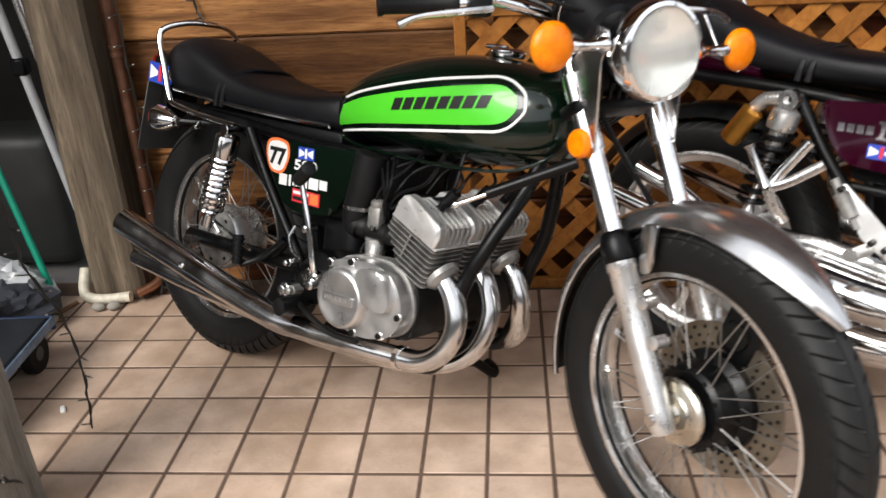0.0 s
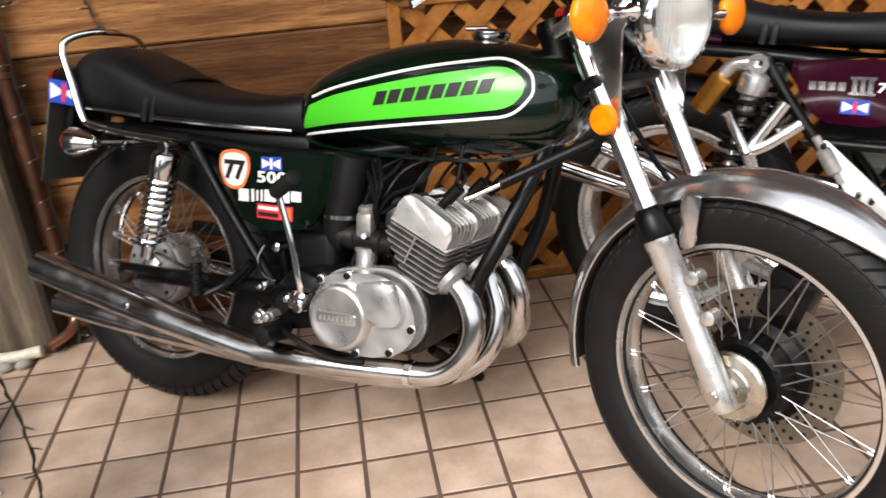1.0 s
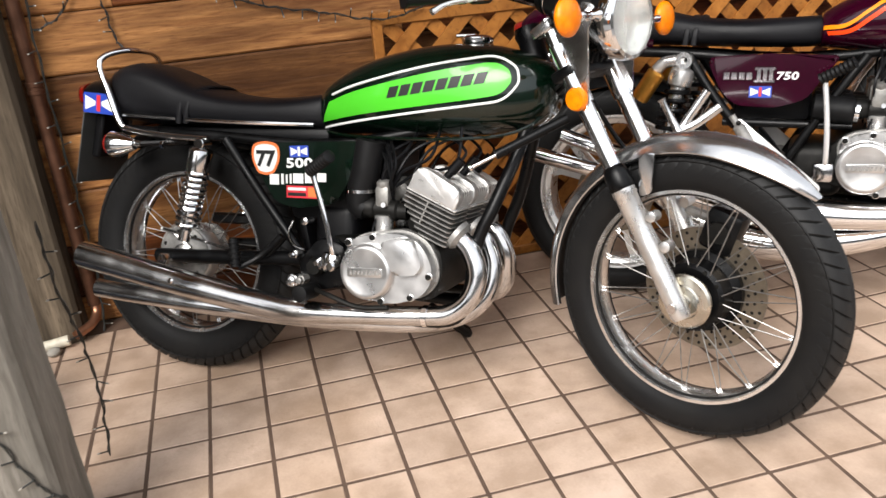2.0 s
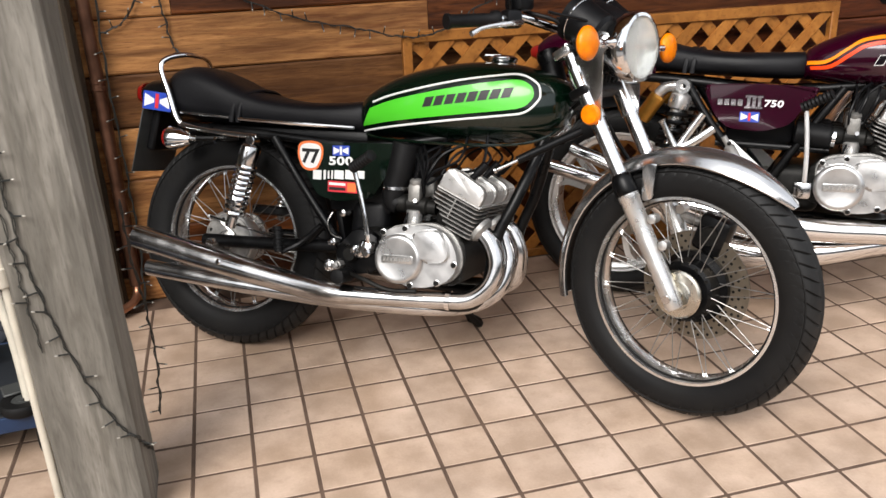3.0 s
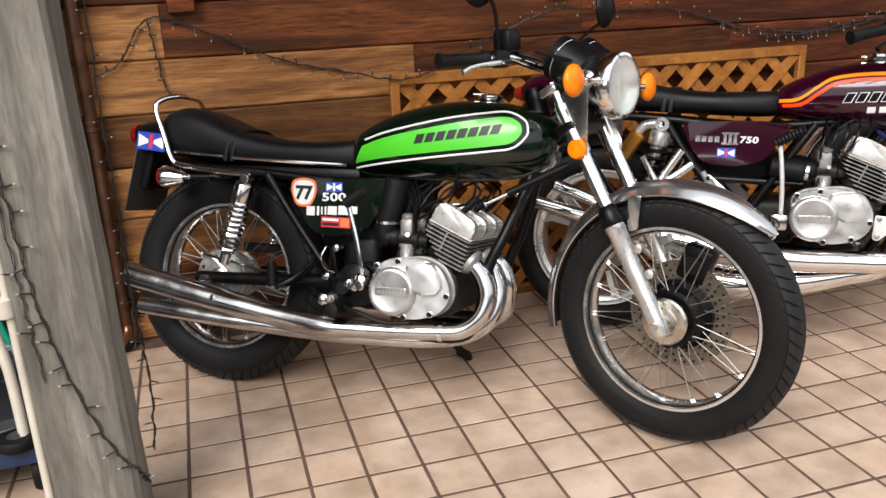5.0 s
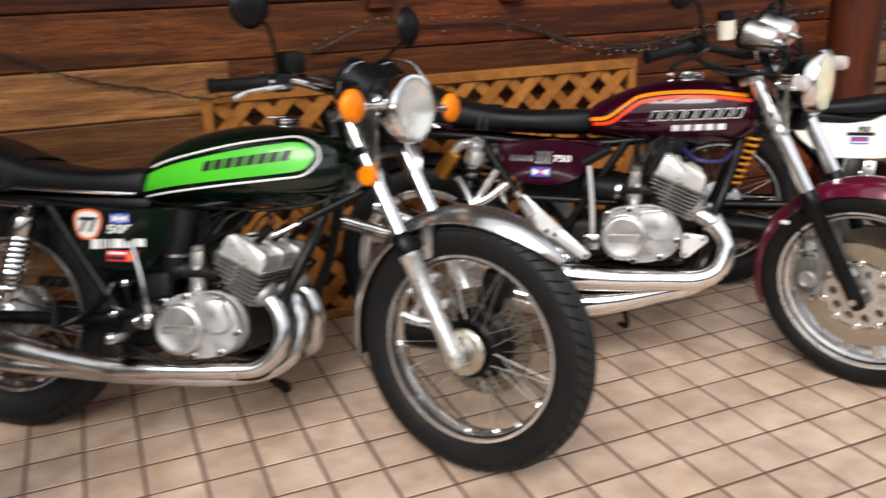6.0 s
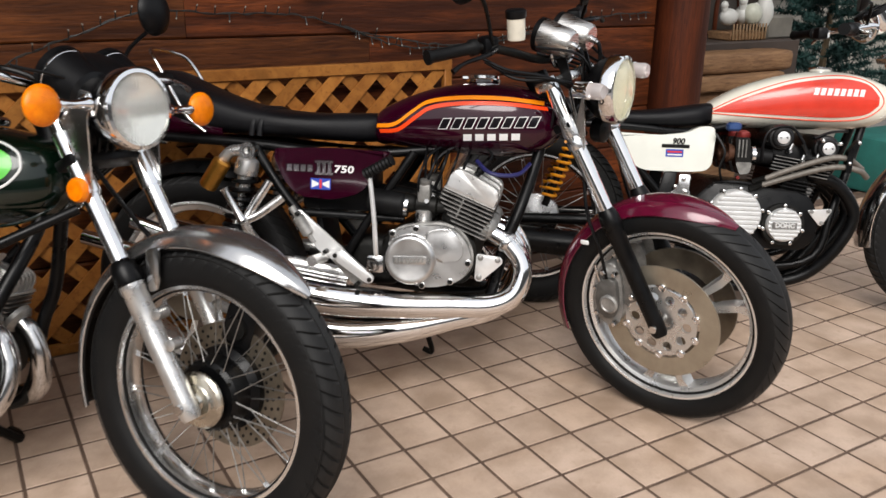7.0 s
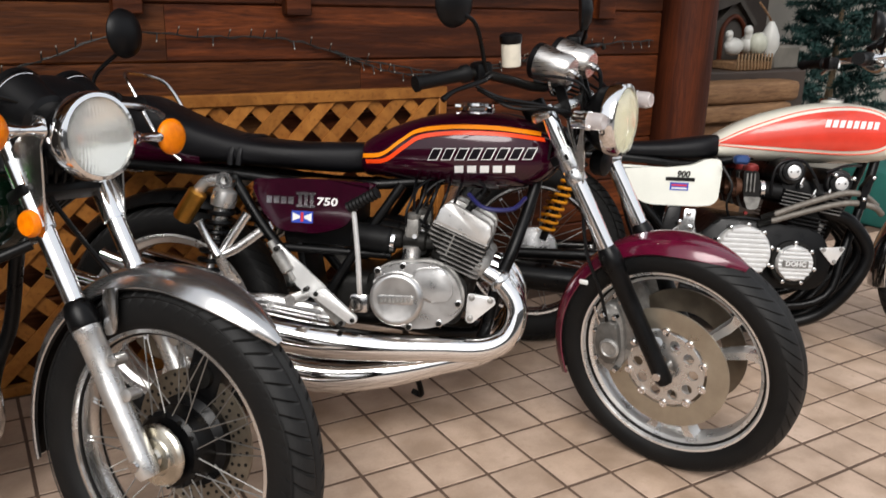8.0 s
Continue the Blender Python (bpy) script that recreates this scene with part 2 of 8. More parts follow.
def wood(name, light, dark, stretch, per_object=0.2, rough=0.55, grain=16.0, coat=0.0, stain=0.0, stain_scale=1.0, pore_depth=0.55):
    """Timber with long grain along the axis that stretch leaves coarse."""
    m = bpy.data.materials.new(name)
    m.use_nodes = True
    nt, b = m.node_tree, m.node_tree.nodes["Principled BSDF"]
    tc, mp, info = (nt.nodes.new(k) for k in ("ShaderNodeTexCoord", "ShaderNodeMapping", "ShaderNodeObjectInfo"))
    mp.inputs["Scale"].default_value = stretch
    nt.links.new(tc.outputs["Object"], mp.inputs["Vector"])
    sc, add = nt.nodes.new("ShaderNodeVectorMath"), nt.nodes.new("ShaderNodeVectorMath")
    sc.operation = "SCALE"
    sc.inputs[0].default_value = (17.0, 31.0, 23.0)
    nt.links.new(info.outputs["Random"], sc.inputs["Scale"])
    nt.links.new(mp.outputs[0], add.inputs[0])
    nt.links.new(sc.outputs[0], add.inputs[1])
    broad, fine, knot = (nt.nodes.new("ShaderNodeTexNoise") for _ in range(3))
    for n, s, d in ((broad, 1.3, 4.0), (fine, grain, 8.0), (knot, 3.4, 2.0)):
        n.inputs["Scale"].default_value, n.inputs["Detail"].default_value = s, d
        nt.links.new(add.outputs[0], n.inputs["Vector"])
    fine.inputs["Distortion"].default_value = 0.6
    ramp = nt.nodes.new("ShaderNodeValToRGB")
    ramp.color_ramp.elements[0].position, ramp.color_ramp.elements[1].position = 0.34, 0.66
    ramp.color_ramp.elements[0].color, ramp.color_ramp.elements[1].color = (*dark, 1), (*light, 1)
    mixf = nt.nodes.new("ShaderNodeMath")
    mixf.operation = "MULTIPLY_ADD"
    mixf.inputs[1].default_value = 0.55
    nt.links.new(fine.outputs["Fac"], mixf.inputs[0])
    half = nt.nodes.new("ShaderNodeMath")
    half.operation = "MULTIPLY"
    half.inputs[1].default_value = 0.45
    nt.links.new(broad.outputs["Fac"], half.inputs[0])
    nt.links.new(half.outputs[0], mixf.inputs[2])
    nt.links.new(mixf.outputs[0], ramp.inputs[0])
    dirt, dm = nt.nodes.new("ShaderNodeMixRGB"), nt.nodes.new("ShaderNodeMapRange")
    dm.inputs["From Min"].default_value, dm.inputs["From Max"].default_value = 0.62, 0.8
    dm.inputs["To Max"].default_value = 0.75
    nt.links.new(knot.outputs["Fac"], dm.inputs["Value"])
    nt.links.new(dm.outputs[0], dirt.inputs[0])
    nt.links.new(ramp.outputs[0], dirt.inputs[1])
    dirt.inputs[2].default_value = (*(c * 0.45 for c in dark), 1)
    pore, pm, pores = nt.nodes.new("ShaderNodeTexNoise"), nt.nodes.new("ShaderNodeMapRange"), nt.nodes.new("ShaderNodeMixRGB")
    pore.inputs["Scale"].default_value, pore.inputs["Detail"].default_value = grain * 3.4, 4.0
    nt.links.new(add.outputs[0], pore.inputs["Vector"])
    pm.inputs["From Min"].default_value, pm.inputs["From Max"].default_value = 0.54, 0.68
    pm.inputs["To Max"].default_value = pore_depth
    nt.links.new(pore.outputs["Fac"], pm.inputs["Value"])
    nt.links.new(pm.outputs[0], pores.inputs[0])
    nt.links.new(dirt.outputs[0], pores.inputs[1])
    pores.inputs[2].default_value = (*(c * 0.7 for c in dark), 1)
    coat_worn = pores.outputs[0]
    if stain:
        blot, bm_, streak = nt.nodes.new("ShaderNodeTexNoise"), nt.nodes.new("ShaderNodeMapRange"), nt.nodes.new("ShaderNodeTexNoise")
        blot.inputs["Scale"].default_value, blot.inputs["Detail"].default_value = stain_scale, 7.0
        blot.inputs["Distortion"].default_value = 0.8
        streak.inputs["Scale"].default_value, streak.inputs["Detail"].default_value = grain * 0.5, 3.0
        nt.links.new(add.outputs[0], blot.inputs["Vector"])
        nt.links.new(add.outputs[0], streak.inputs["Vector"])
        mixs = nt.nodes.new("ShaderNodeMath")
        mixs.operation = "MULTIPLY_ADD"
        mixs.inputs[1].default_value = 0.4
        nt.links.new(streak.outputs["Fac"], mixs.inputs[0])
        nt.links.new(blot.outputs["Fac"], mixs.inputs[2])
        bm_.inputs["From Min"].default_value, bm_.inputs["From Max"].default_value = 0.57, 0.8
        bm_.inputs["To Max"].default_value = stain
        nt.links.new(mixs.outputs[0], bm_.inputs["Value"])
        worn = nt.nodes.new("ShaderNodeMixRGB")
        nt.links.new(bm_.outputs[0], worn.inputs[0])
        nt.links.new(coat_worn, worn.inputs[1])
        worn.inputs[2].default_value = (*(c * 0.5 for c in dark), 1)
        coat_worn = worn.outputs[0]
        rr = nt.nodes.new("ShaderNodeMapRange")
        rr.inputs["To Min"].default_value, rr.inputs["To Max"].default_value = rough - 0.14, rough + 0.14
        nt.links.new(blot.outputs["Fac"], rr.inputs["Value"])
        nt.links.new(rr.outputs[0], b.inputs["Roughness"])
    hsv, mr = nt.nodes.new("ShaderNodeHueSaturation"), nt.nodes.new("ShaderNodeMapRange")
    mr.inputs["To Min"].default_value, mr.inputs["To Max"].default_value = 1 - per_object, 1 + per_object
    nt.links.new(info.outputs["Random"], mr.inputs["Value"])
    nt.links.new(mr.outputs[0], hsv.inputs["Value"])
    nt.links.new(coat_worn, hsv.inputs["Color"])
    nt.links.new(hsv.outputs[0], b.inputs["Base Color"])
    b.inputs["Roughness"].default_value, b.inputs["Coat Weight"].default_value = rough, coat
    b.inputs["Specular IOR Level"].default_value = 0.22
    bp = nt.nodes.new("ShaderNodeBump")
    bp.inputs["Strength"].default_value, bp.inputs["Distance"].default_value = 0.55, 0.004
    nt.links.new(fine.outputs["Fac"], bp.inputs["Height"])
    nt.links.new(bp.outputs[0], b.inputs["Normal"])
    return m


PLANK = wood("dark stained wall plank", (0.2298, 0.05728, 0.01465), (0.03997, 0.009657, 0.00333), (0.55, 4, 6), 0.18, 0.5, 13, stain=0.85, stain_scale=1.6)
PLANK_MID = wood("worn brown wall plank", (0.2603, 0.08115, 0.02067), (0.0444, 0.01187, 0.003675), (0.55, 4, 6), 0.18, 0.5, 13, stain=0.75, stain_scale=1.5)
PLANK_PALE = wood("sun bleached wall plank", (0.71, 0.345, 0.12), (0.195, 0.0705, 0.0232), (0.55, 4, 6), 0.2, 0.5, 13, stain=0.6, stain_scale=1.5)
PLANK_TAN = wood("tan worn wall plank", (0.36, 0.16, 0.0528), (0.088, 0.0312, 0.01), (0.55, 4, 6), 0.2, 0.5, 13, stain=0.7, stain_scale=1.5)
PLANK_DARK = wood("darkest brown wall plank", (0.1244, 0.03295, 0.009752), (0.02421, 0.006591, 0.00269), (0.55, 4, 6), 0.18, 0.5, 13, stain=0.85, stain_scale=1.6)
LATTICE = wood("orange pine lattice", (0.474, 0.1986, 0.04461), (0.2509, 0.08782, 0.01742), (2, 2, 2), 0.14, 0.45, 10, stain=0.3, stain_scale=2.0)
POST_GREY = wood("weathered grey timber", (0.3119, 0.2889, 0.2503), (0.1395, 0.1264, 0.1051), (6, 6, 0.7), 0.0, 0.85, 13, stain=0.55, stain_scale=2.2, pore_depth=0.4)
POST_BROWN = wood("dark grey-brown timber", (0.289, 0.2253, 0.1573), (0.085, 0.06375, 0.0425), (6, 6, 0.5), 0.0, 0.78, 12, stain=0.8, stain_scale=1.6)
LOG_OLD = wood("old brown log", (0.4, 0.29, 0.18), (0.15, 0.105, 0.06), (6, 6, 0.5), 0.0, 0.75, 12, stain=0.5, stain_scale=1.2)
LOG_RED = wood("red brown log", (0.125, 0.0275, 0.0075), (0.036, 0.0078, 0.0028), (6, 6, 0.5), 0.0, 0.55, 12, stain=0.7, stain_scale=1.4)
BEAM = wood("brown beam", (0.255, 0.1445, 0.07225), (0.102, 0.051, 0.0255), (0.6, 6, 6), 0.0, 0.65, 12)
CEIL_WOOD = wood("ceiling boards", (0.3, 0.17, 0.08), (0.16, 0.08, 0.035), (4, 0.6, 4), 0.1, 0.65)

# ---- shaping tools ----


def finish(name, bm, mat, smooth=True, angle=38):
    me = bpy.data.meshes.new(name)
    bmesh.ops.recalc_face_normals(bm, faces=bm.faces)
    bm.to_mesh(me)
    bm.free()
    if smooth:
        me.polygons.foreach_set("use_smooth", [True] * len(me.polygons))
        me.set_sharp_from_angle(angle=radians(angle))
    for one in mat if isinstance(mat, (list, tuple)) else [mat]:
        me.materials.append(one)
    return me


def part(name, bm, mat, parent, label="", xf=None, smooth=True, angle=38):
    """One mesh object under a thing or under a part."""
    ob = new(name, bm if isinstance(bm, bpy.types.Mesh) else finish(name, bm, mat, smooth, angle))
    ob.parent = parent
    if xf is not None:
        ob.matrix_local = xf
    return tagged(ob, label)


def thing(name, bm, mat, label, category, group="", kind="", m=None, smooth=True, angle=38):
    ob = new(name, finish(name, bm, mat, smooth, angle))
    if m is not None:
        ob.matrix_world = m
    return tagged(ob, label, category, group, kind)


def root(name, m, label, category, group="", kind=""):
    ob = new(name)
    ob.empty_display_size = 0.1
    ob.matrix_world = m
    return tagged(ob, label, category, group, kind)


def curve_points(pts, steps=6):
    """A smooth line through points."""
    p = [Vector(q) for q in pts]
    if len(p) < 3 or steps < 2:
        return p
    q = [2 * p[0] - p[1], *p, 2 * p[-1] - p[-2]]
    out = []
    for i in range(1, len(q) - 2):
        a, b, c, d = q[i - 1 : i + 3]
        for k in range(steps):
            t = k / steps
            out.append(0.5 * (2 * b + (c - a) * t + (2 * a - 5 * b + 4 * c - d) * t * t + (3 * b - a - 3 * c + d) * t**3))
    return out + [p[-1]]


def tube(pts, r, n=10, steps=6, r_end=None, bm=None, radii=None, flat=1.0):
    """A round bar through points; radii: one for each given point."""
    bm = bm or bmesh.new()
    line = curve_points(pts, steps)
    if radii:
        line_r = np.interp(np.linspace(0, len(pts) - 1, len(line)), range(len(pts)), radii)
    else:
        line_r = np.linspace(r, r if r_end is None else r_end, len(line))
    rings, side = [], None
    for i, p in enumerate(line):
        d = (line[min(i + 1, len(line) - 1)] - line[max(i - 1, 0)]).normalized()
        if side is None:
            side = d.cross(Vector((0, 0, 1)) if abs(d.z) < 0.9 else Vector((1, 0, 0))).normalized()
        side = (side - d * side.dot(d)).normalized()
        up = d.cross(side)
        rings.append([bm.verts.new(p + float(line_r[i]) * (math.cos(a) * side * flat + math.sin(a) * up)) for a in (2 * math.pi * k / n for k in range(n))])
    for a, b in zip(rings, rings[1:]):
        for k in range(n):
            bm.faces.new((a[k], a[(k + 1) % n], b[(k + 1) % n], b[k]))
    bm.faces.new(rings[0][::-1])
    bm.faces.new(rings[-1])
    return bm


def lathe(profile, n=40, axis="y", at=(0, 0, 0), bm=None, closed=False, start=0.0):
    """Turns (radius, place along the axis) pairs round an axis."""
    bm = bm or bmesh.new()
    rings = []
    for r, h in profile:
        ring = []
        for k in range(1 if r < 1e-6 else n):
            a = 2 * math.pi * k / n + start
            c, s = r * math.cos(a), r * math.sin(a)
            v = {"y": (c, h, s), "x": (h, c, s), "z": (c, s, h)}[axis]
            ring.append(bm.verts.new(Vector(v) + Vector(at)))
        rings.append(ring)
    pairs = list(zip(rings, rings[1:])) + ([(rings[-1], rings[0])] if closed else [])
    for a, b in pairs:
        for k in range(n):
            if len(a) == 1 and len(b) == 1:
                continue
            if len(a) == 1:
                bm.faces.new((a[0], b[(k + 1) % n], b[k]))
            elif len(b) == 1:
                bm.faces.new((a[k], a[(k + 1) % n], b[0]))
            else:
                bm.faces.new((a[k], a[(k + 1) % n], b[(k + 1) % n], b[k]))
    if not closed:
        for ring in (rings[0], rings[-1]):
            if len(ring) > 2:
                bm.faces.new(ring)
    return bm


def box(at, size, bevel=0.003, turn=None, bm=None, seg=1):
    bm = bm or bmesh.new()
    m = Matrix.Translation(at) @ (turn or Matrix()) @ Matrix.Diagonal((*size, 1))
    made = bmesh.ops.create_cube(bm, size=1.0, matrix=m)["verts"]
    if bevel:
        edges = {e for v in made for e in v.link_edges}
        bmesh.ops.bevel(bm, geom=list(edges), offset=bevel, segments=seg, affect="EDGES", profile=0.5)
    return bm


def prism(outline, y0, y1, bevel=0.0, bm=None, seg=2, taper=0.0):
    """An outline in x and z, given thickness along y; taper draws the y1 side in."""
    bm = bm or bmesh.new()
    cx, cz = (sum(p[k] for p in outline) / len(outline) for k in (0, 1))
    a = [bm.verts.new((x, y0, z)) for x, z in outline]
    b = [bm.verts.new((x + (cx - x) * taper, y1, z + (cz - z) * taper)) for x, z in outline]
    n = len(outline)
    faces = [bm.faces.new(a), bm.faces.new(b[::-1])]
    for k in range(n):
        faces.append(bm.faces.new((a[k], b[k], b[(k + 1) % n], a[(k + 1) % n])))
    if bevel:
        bmesh.ops.bevel(bm, geom=list(faces[1].edges), offset=bevel, segments=seg, affect="EDGES", profile=0.5)
    return bm


def loft(rings, bm=None, caps=True):
    bm = bm or bmesh.new()
    made = [[bm.verts.new(p) for p in ring] for ring in rings]
    n = len(made[0])
    for a, b in zip(made, made[1:]):
        for k in range(n):
            bm.faces.new((a[k], a[(k + 1) % n], b[(k + 1) % n], b[k]))
    if caps:
        bm.faces.new(made[0][::-1])
        bm.faces.new(made[-1])
    return bm


def ball(at, radii, turn=None, bm=None, seg=20):
    bm = bm or bmesh.new()
    bmesh.ops.create_uvsphere(bm, u_segments=seg, v_segments=seg * 2 // 3, radius=1.0,
                              matrix=Matrix.Translation(at) @ (turn or Matrix()) @ Matrix.Diagonal((*radii, 1)))
    return bm


def round_outline(corners, r, steps=4):
    """Rounds the corners of an outline."""
    out, n = [], len(corners)
    for i in range(n):
        p, a, b = (Vector(corners[k % n]) for k in (i, i - 1, i + 1))
        da, db = (a - p), (b - p)
        ra = min(r, da.length * 0.45, db.length * 0.45)
        s, e = p + da.normalized() * ra, p + db.normalized() * ra
        for k in range(steps + 1):
            t = k / steps
            out.append(tuple((1 - t) ** 2 * s + 2 * t * (1 - t) * p + t * t * e))
    return out


def words(text, size, mat, depth=0.0008, shear=0.0, spacing=1.0, bold=0.0):
    """Letters of the built-in font as a mesh, centred, in the x-y plane."""
    cu = bpy.data.curves.new("words", "FONT")
    cu.body, cu.size, cu.extrude, cu.shear, cu.space_character = text, size, depth, shear, spacing
    cu.align_x, cu.align_y = "CENTER", "CENTER"
    cu.resolution_u, cu.offset = 3, bold
    tmp = bpy.data.objects.new("words", cu)
    scene.collection.objects.link(tmp)
    me = bpy.data.meshes.new_from_object(tmp.evaluated_get(bpy.context.evaluated_depsgraph_get()))
    bpy.data.objects.remove(tmp)
    me.materials.clear()
    me.materials.append(mat)
    return me


# Turns the x-y plane of letters on to the right-hand side of a vehicle (normal along -y).
SIDE = Matrix(((1, 0, 0, 0), (0, 0, -1, 0), (0, 1, 0, 0), (0, 0, 0, 1)))
# ---- setting: wall, lattice, posts ----
PITCH, WALL_Y = 0.146, 0.53


def structure(name, bm, mat, label, m=None, smooth=True):
    return thing(name, bm, mat, label, name.split("_")[0], kind="structure", m=m, smooth=smooth)


ground = structure("ground", box((0, 0, -0.13), (400, 400, 0.2), 0), YARD, "plain grey paved yard reaching to the horizon")
floor = structure("floor", box((3.0, -1.6, -0.0135), (8.6, 4.26, 0.0245), 0), GROUT, "terrace floor of square beige tiles with brown joints")

wall = structure("wall_back", box((1.62, WALL_Y + 0.105, 1.3), (3.96, 0.15, 2.6), 0.004), PLANK, "wall of wide stained brown horizontal planks")
JOINTS = [0.0] + [0.095 + 0.175 * k for k in range(14)]
BREAKS = [(-0.36, 0.06, 1.55, 3.6), (-0.36, 1.9, 3.6), (-0.36, 0.9, 2.2, 3.6)]


def plank_mesh(length, height, seed, mat):
    """A plank with eased edges and a slightly uneven face."""
    rnd = random.Random(seed)
    bm = bmesh.new()
    n = max(4, int(length / 0.12))
    rings = []
    for i in range(n + 1):
        x = -length / 2 + length * i / n
        d = rnd.uniform(-0.0012, 0.0012)
        h = height / 2 - 0.0015 + rnd.uniform(-0.0008, 0.0008)
        rings.append([(x, 0.03, -h), (x, -0.004 + d, -h), (x, -0.009 + d, -h + 0.006), (x, -0.009 + d, h - 0.006), (x, -0.004 + d, h), (x, 0.03, h)])
    return finish("plank", loft(rings, bm), mat, angle=25)


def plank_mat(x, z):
    """Bleached boards by the post, darker and redder ones ahead, the darkest above 1.15 m."""
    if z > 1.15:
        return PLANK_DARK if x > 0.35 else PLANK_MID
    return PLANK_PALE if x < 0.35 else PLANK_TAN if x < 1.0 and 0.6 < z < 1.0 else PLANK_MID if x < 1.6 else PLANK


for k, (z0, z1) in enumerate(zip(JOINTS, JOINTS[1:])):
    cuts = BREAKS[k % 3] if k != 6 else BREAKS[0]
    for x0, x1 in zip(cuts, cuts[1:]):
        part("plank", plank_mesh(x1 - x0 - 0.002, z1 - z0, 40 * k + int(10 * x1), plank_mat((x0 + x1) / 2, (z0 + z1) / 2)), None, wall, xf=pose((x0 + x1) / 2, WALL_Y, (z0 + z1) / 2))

for bx in (0.13, 1.44, 1.965, 3.26):
    batten = root("wall_batten", pose(bx, WALL_Y - 0.032, 1.115), "short brown vertical batten fixed to the plank wall", "batten", "battens on the wall")
    part("board", box((0, 0, 0.42), (0.088, 0.04, 0.84), 0.004), PLANK, batten)
structure("trim_rail", box((1.62, WALL_Y - 0.016, 1.36), (3.96, 0.012, 0.05), 0.003), PLANK, "thin brown rail along the plank wall")

# The pine lattice panel that leans on the wall.
LX0, LX1, LZ, LY = 0.79, 2.505, 0.877, 0.455
lattice = root("lattice_panel", pose(0, 0, 0), "orange stained pine lattice panel standing against the plank wall", "lattice")
for nm, at, size in (("top_rail", ((LX0 + LX1) / 2, LY, LZ - 0.019), (LX1 - LX0, 0.03, 0.038)), ("bottom_rail", ((LX0 + LX1) / 2, LY, 0.016), (LX1 - LX0, 0.03, 0.032)),
                     ("side_rail", (LX0 + 0.016, LY, LZ / 2), (0.032, 0.029, LZ - 0.064)), ("side_rail", (LX1 - 0.016, LY, LZ / 2), (0.032, 0.029, LZ - 0.064))):
    part(nm, box(at, size, 0.003), LATTICE, lattice)


def clipped_slat(c, sign, y, w=0.042, th=0.007):
    """A diagonal slat of the panel, cut at its rails: x - sign * z = c at the middle line."""
    x0, x1, z0, z1 = LX0 + 0.028, LX1 - 0.028, 0.028, LZ - 0.028
    corners = []
    for off in (-w * 0.7071, w * 0.7071):
        za, zb = sorted(((x0 - c - off) * sign, (x1 - c - off) * sign))
        za, zb = max(z0, za), min(z1, zb)
        if zb - za < 0.02:
            return None
        corners += [(c + off + sign * za, za), (c + off + sign * zb, zb)]
    return prism([corners[0], corners[1], corners[3], corners[2]], y - th / 2, y + th / 2)


STEP = 0.137
for sign, y in ((1, LY - 0.004), (-1, LY + 0.0045)):
    c = LX0 - LZ if sign > 0 else LX0
    end = LX1 if sign > 0 else LX1 + LZ
    c += 0.06
    while c < end:
        made = clipped_slat(c, sign, y)
        if made:
            part("slat", made, LATTICE, lattice, smooth=False)
        c += STEP


def timber_post(name, x0, x1, y0, y1, height, mat, label, seed, m=None):
    """A squared post with eased edges and uneven, checked faces."""
    rnd = random.Random(seed)
    bm, rings, n = bmesh.new(), [], 24
    for i in range(n + 1):
        z = height * i / n
        e = 0.012
        j = [rnd.uniform(-0.0018, 0.0018) for _ in range(8)]
        rings.append([(x0 + j[0], y0 + e, z), (x0 + e, y0 + j[1], z), ((x0 + x1) / 2, y0 + j[2], z), (x1 - e, y0 + j[3], z), (x1 + j[4], y0 + e, z),
                      (x1 + j[5], y1 - e, z), (x1 - e, y1, z), (x0 + e, y1, z), (x0 + j[6], y1 - e, z)])
    return thing(name, loft(rings, bm), mat, label, "post", m=m, angle=30)


POST_LEAN = pose(-0.16, -0.6, 0.2, 0, -0.75, 0) @ Matrix.Translation((0.16, 0.6, -0.2))
timber_post("timber_post", -0.252, -0.083, -0.725, -0.523, 2.6, POST_GREY, "weathered grey squared timber post wound with fairy lights", 3, POST_LEAN)
timber_post("timber_post", -0.408, -0.232, 0.40, 0.52, 2.6, POST_BROWN, "old brown timber post beside the wall", 5)
column = thing("log_column", lathe([(0.125, 0), (0.125, 0.3), (0.122, 1.2), (0.12, 2.6)], 40, "z", (3.73, 0.5, 0)), LOG_RED, "round reddish brown log column at the end of the plank wall", "column")

# Unseen walls added round the yard to darken reflections and block low sky.
structure("wall_yard", box((2.0, -11.0, 1.4), (40, 0.3, 2.8), 0), material("brown grey added wall", (0.13, 0.125, 0.118), 0.8, var=0.3, scale=1.5), "unseen plain wall added across the yard to darken reflections")
structure("wall_yard_side", box((14.0, -4.0, 0.9), (0.3, 14, 1.8), 0), bpy.data.materials["brown grey added wall"], "unseen plain wall added at the end of the yard")
structure("wall_yard_end", box((-9.0, -4.0, 1.5), (0.3, 14, 3.0), 0), bpy.data.materials["brown grey added wall"], "unseen plain wall added at the near end of the yard")
# Unseen roof; its edges are placed by how they shade the wall and motorcycles.
ceiling = structure("ceiling", box((0.75, 0.7, 2.68), (5.7, 2.4, 0.12), 0.005), CEIL_WOOD, "unseen plain boarded porch roof added to shade the wall")

# Unseen panel added to keep skylight off the recess.
structure("ceiling_recess", box((6.05, 1.4, 2.68), (4.8, 1.7, 0.12), 0.005), CEIL_WOOD, "unseen boarded panel added over the recess to shade it")

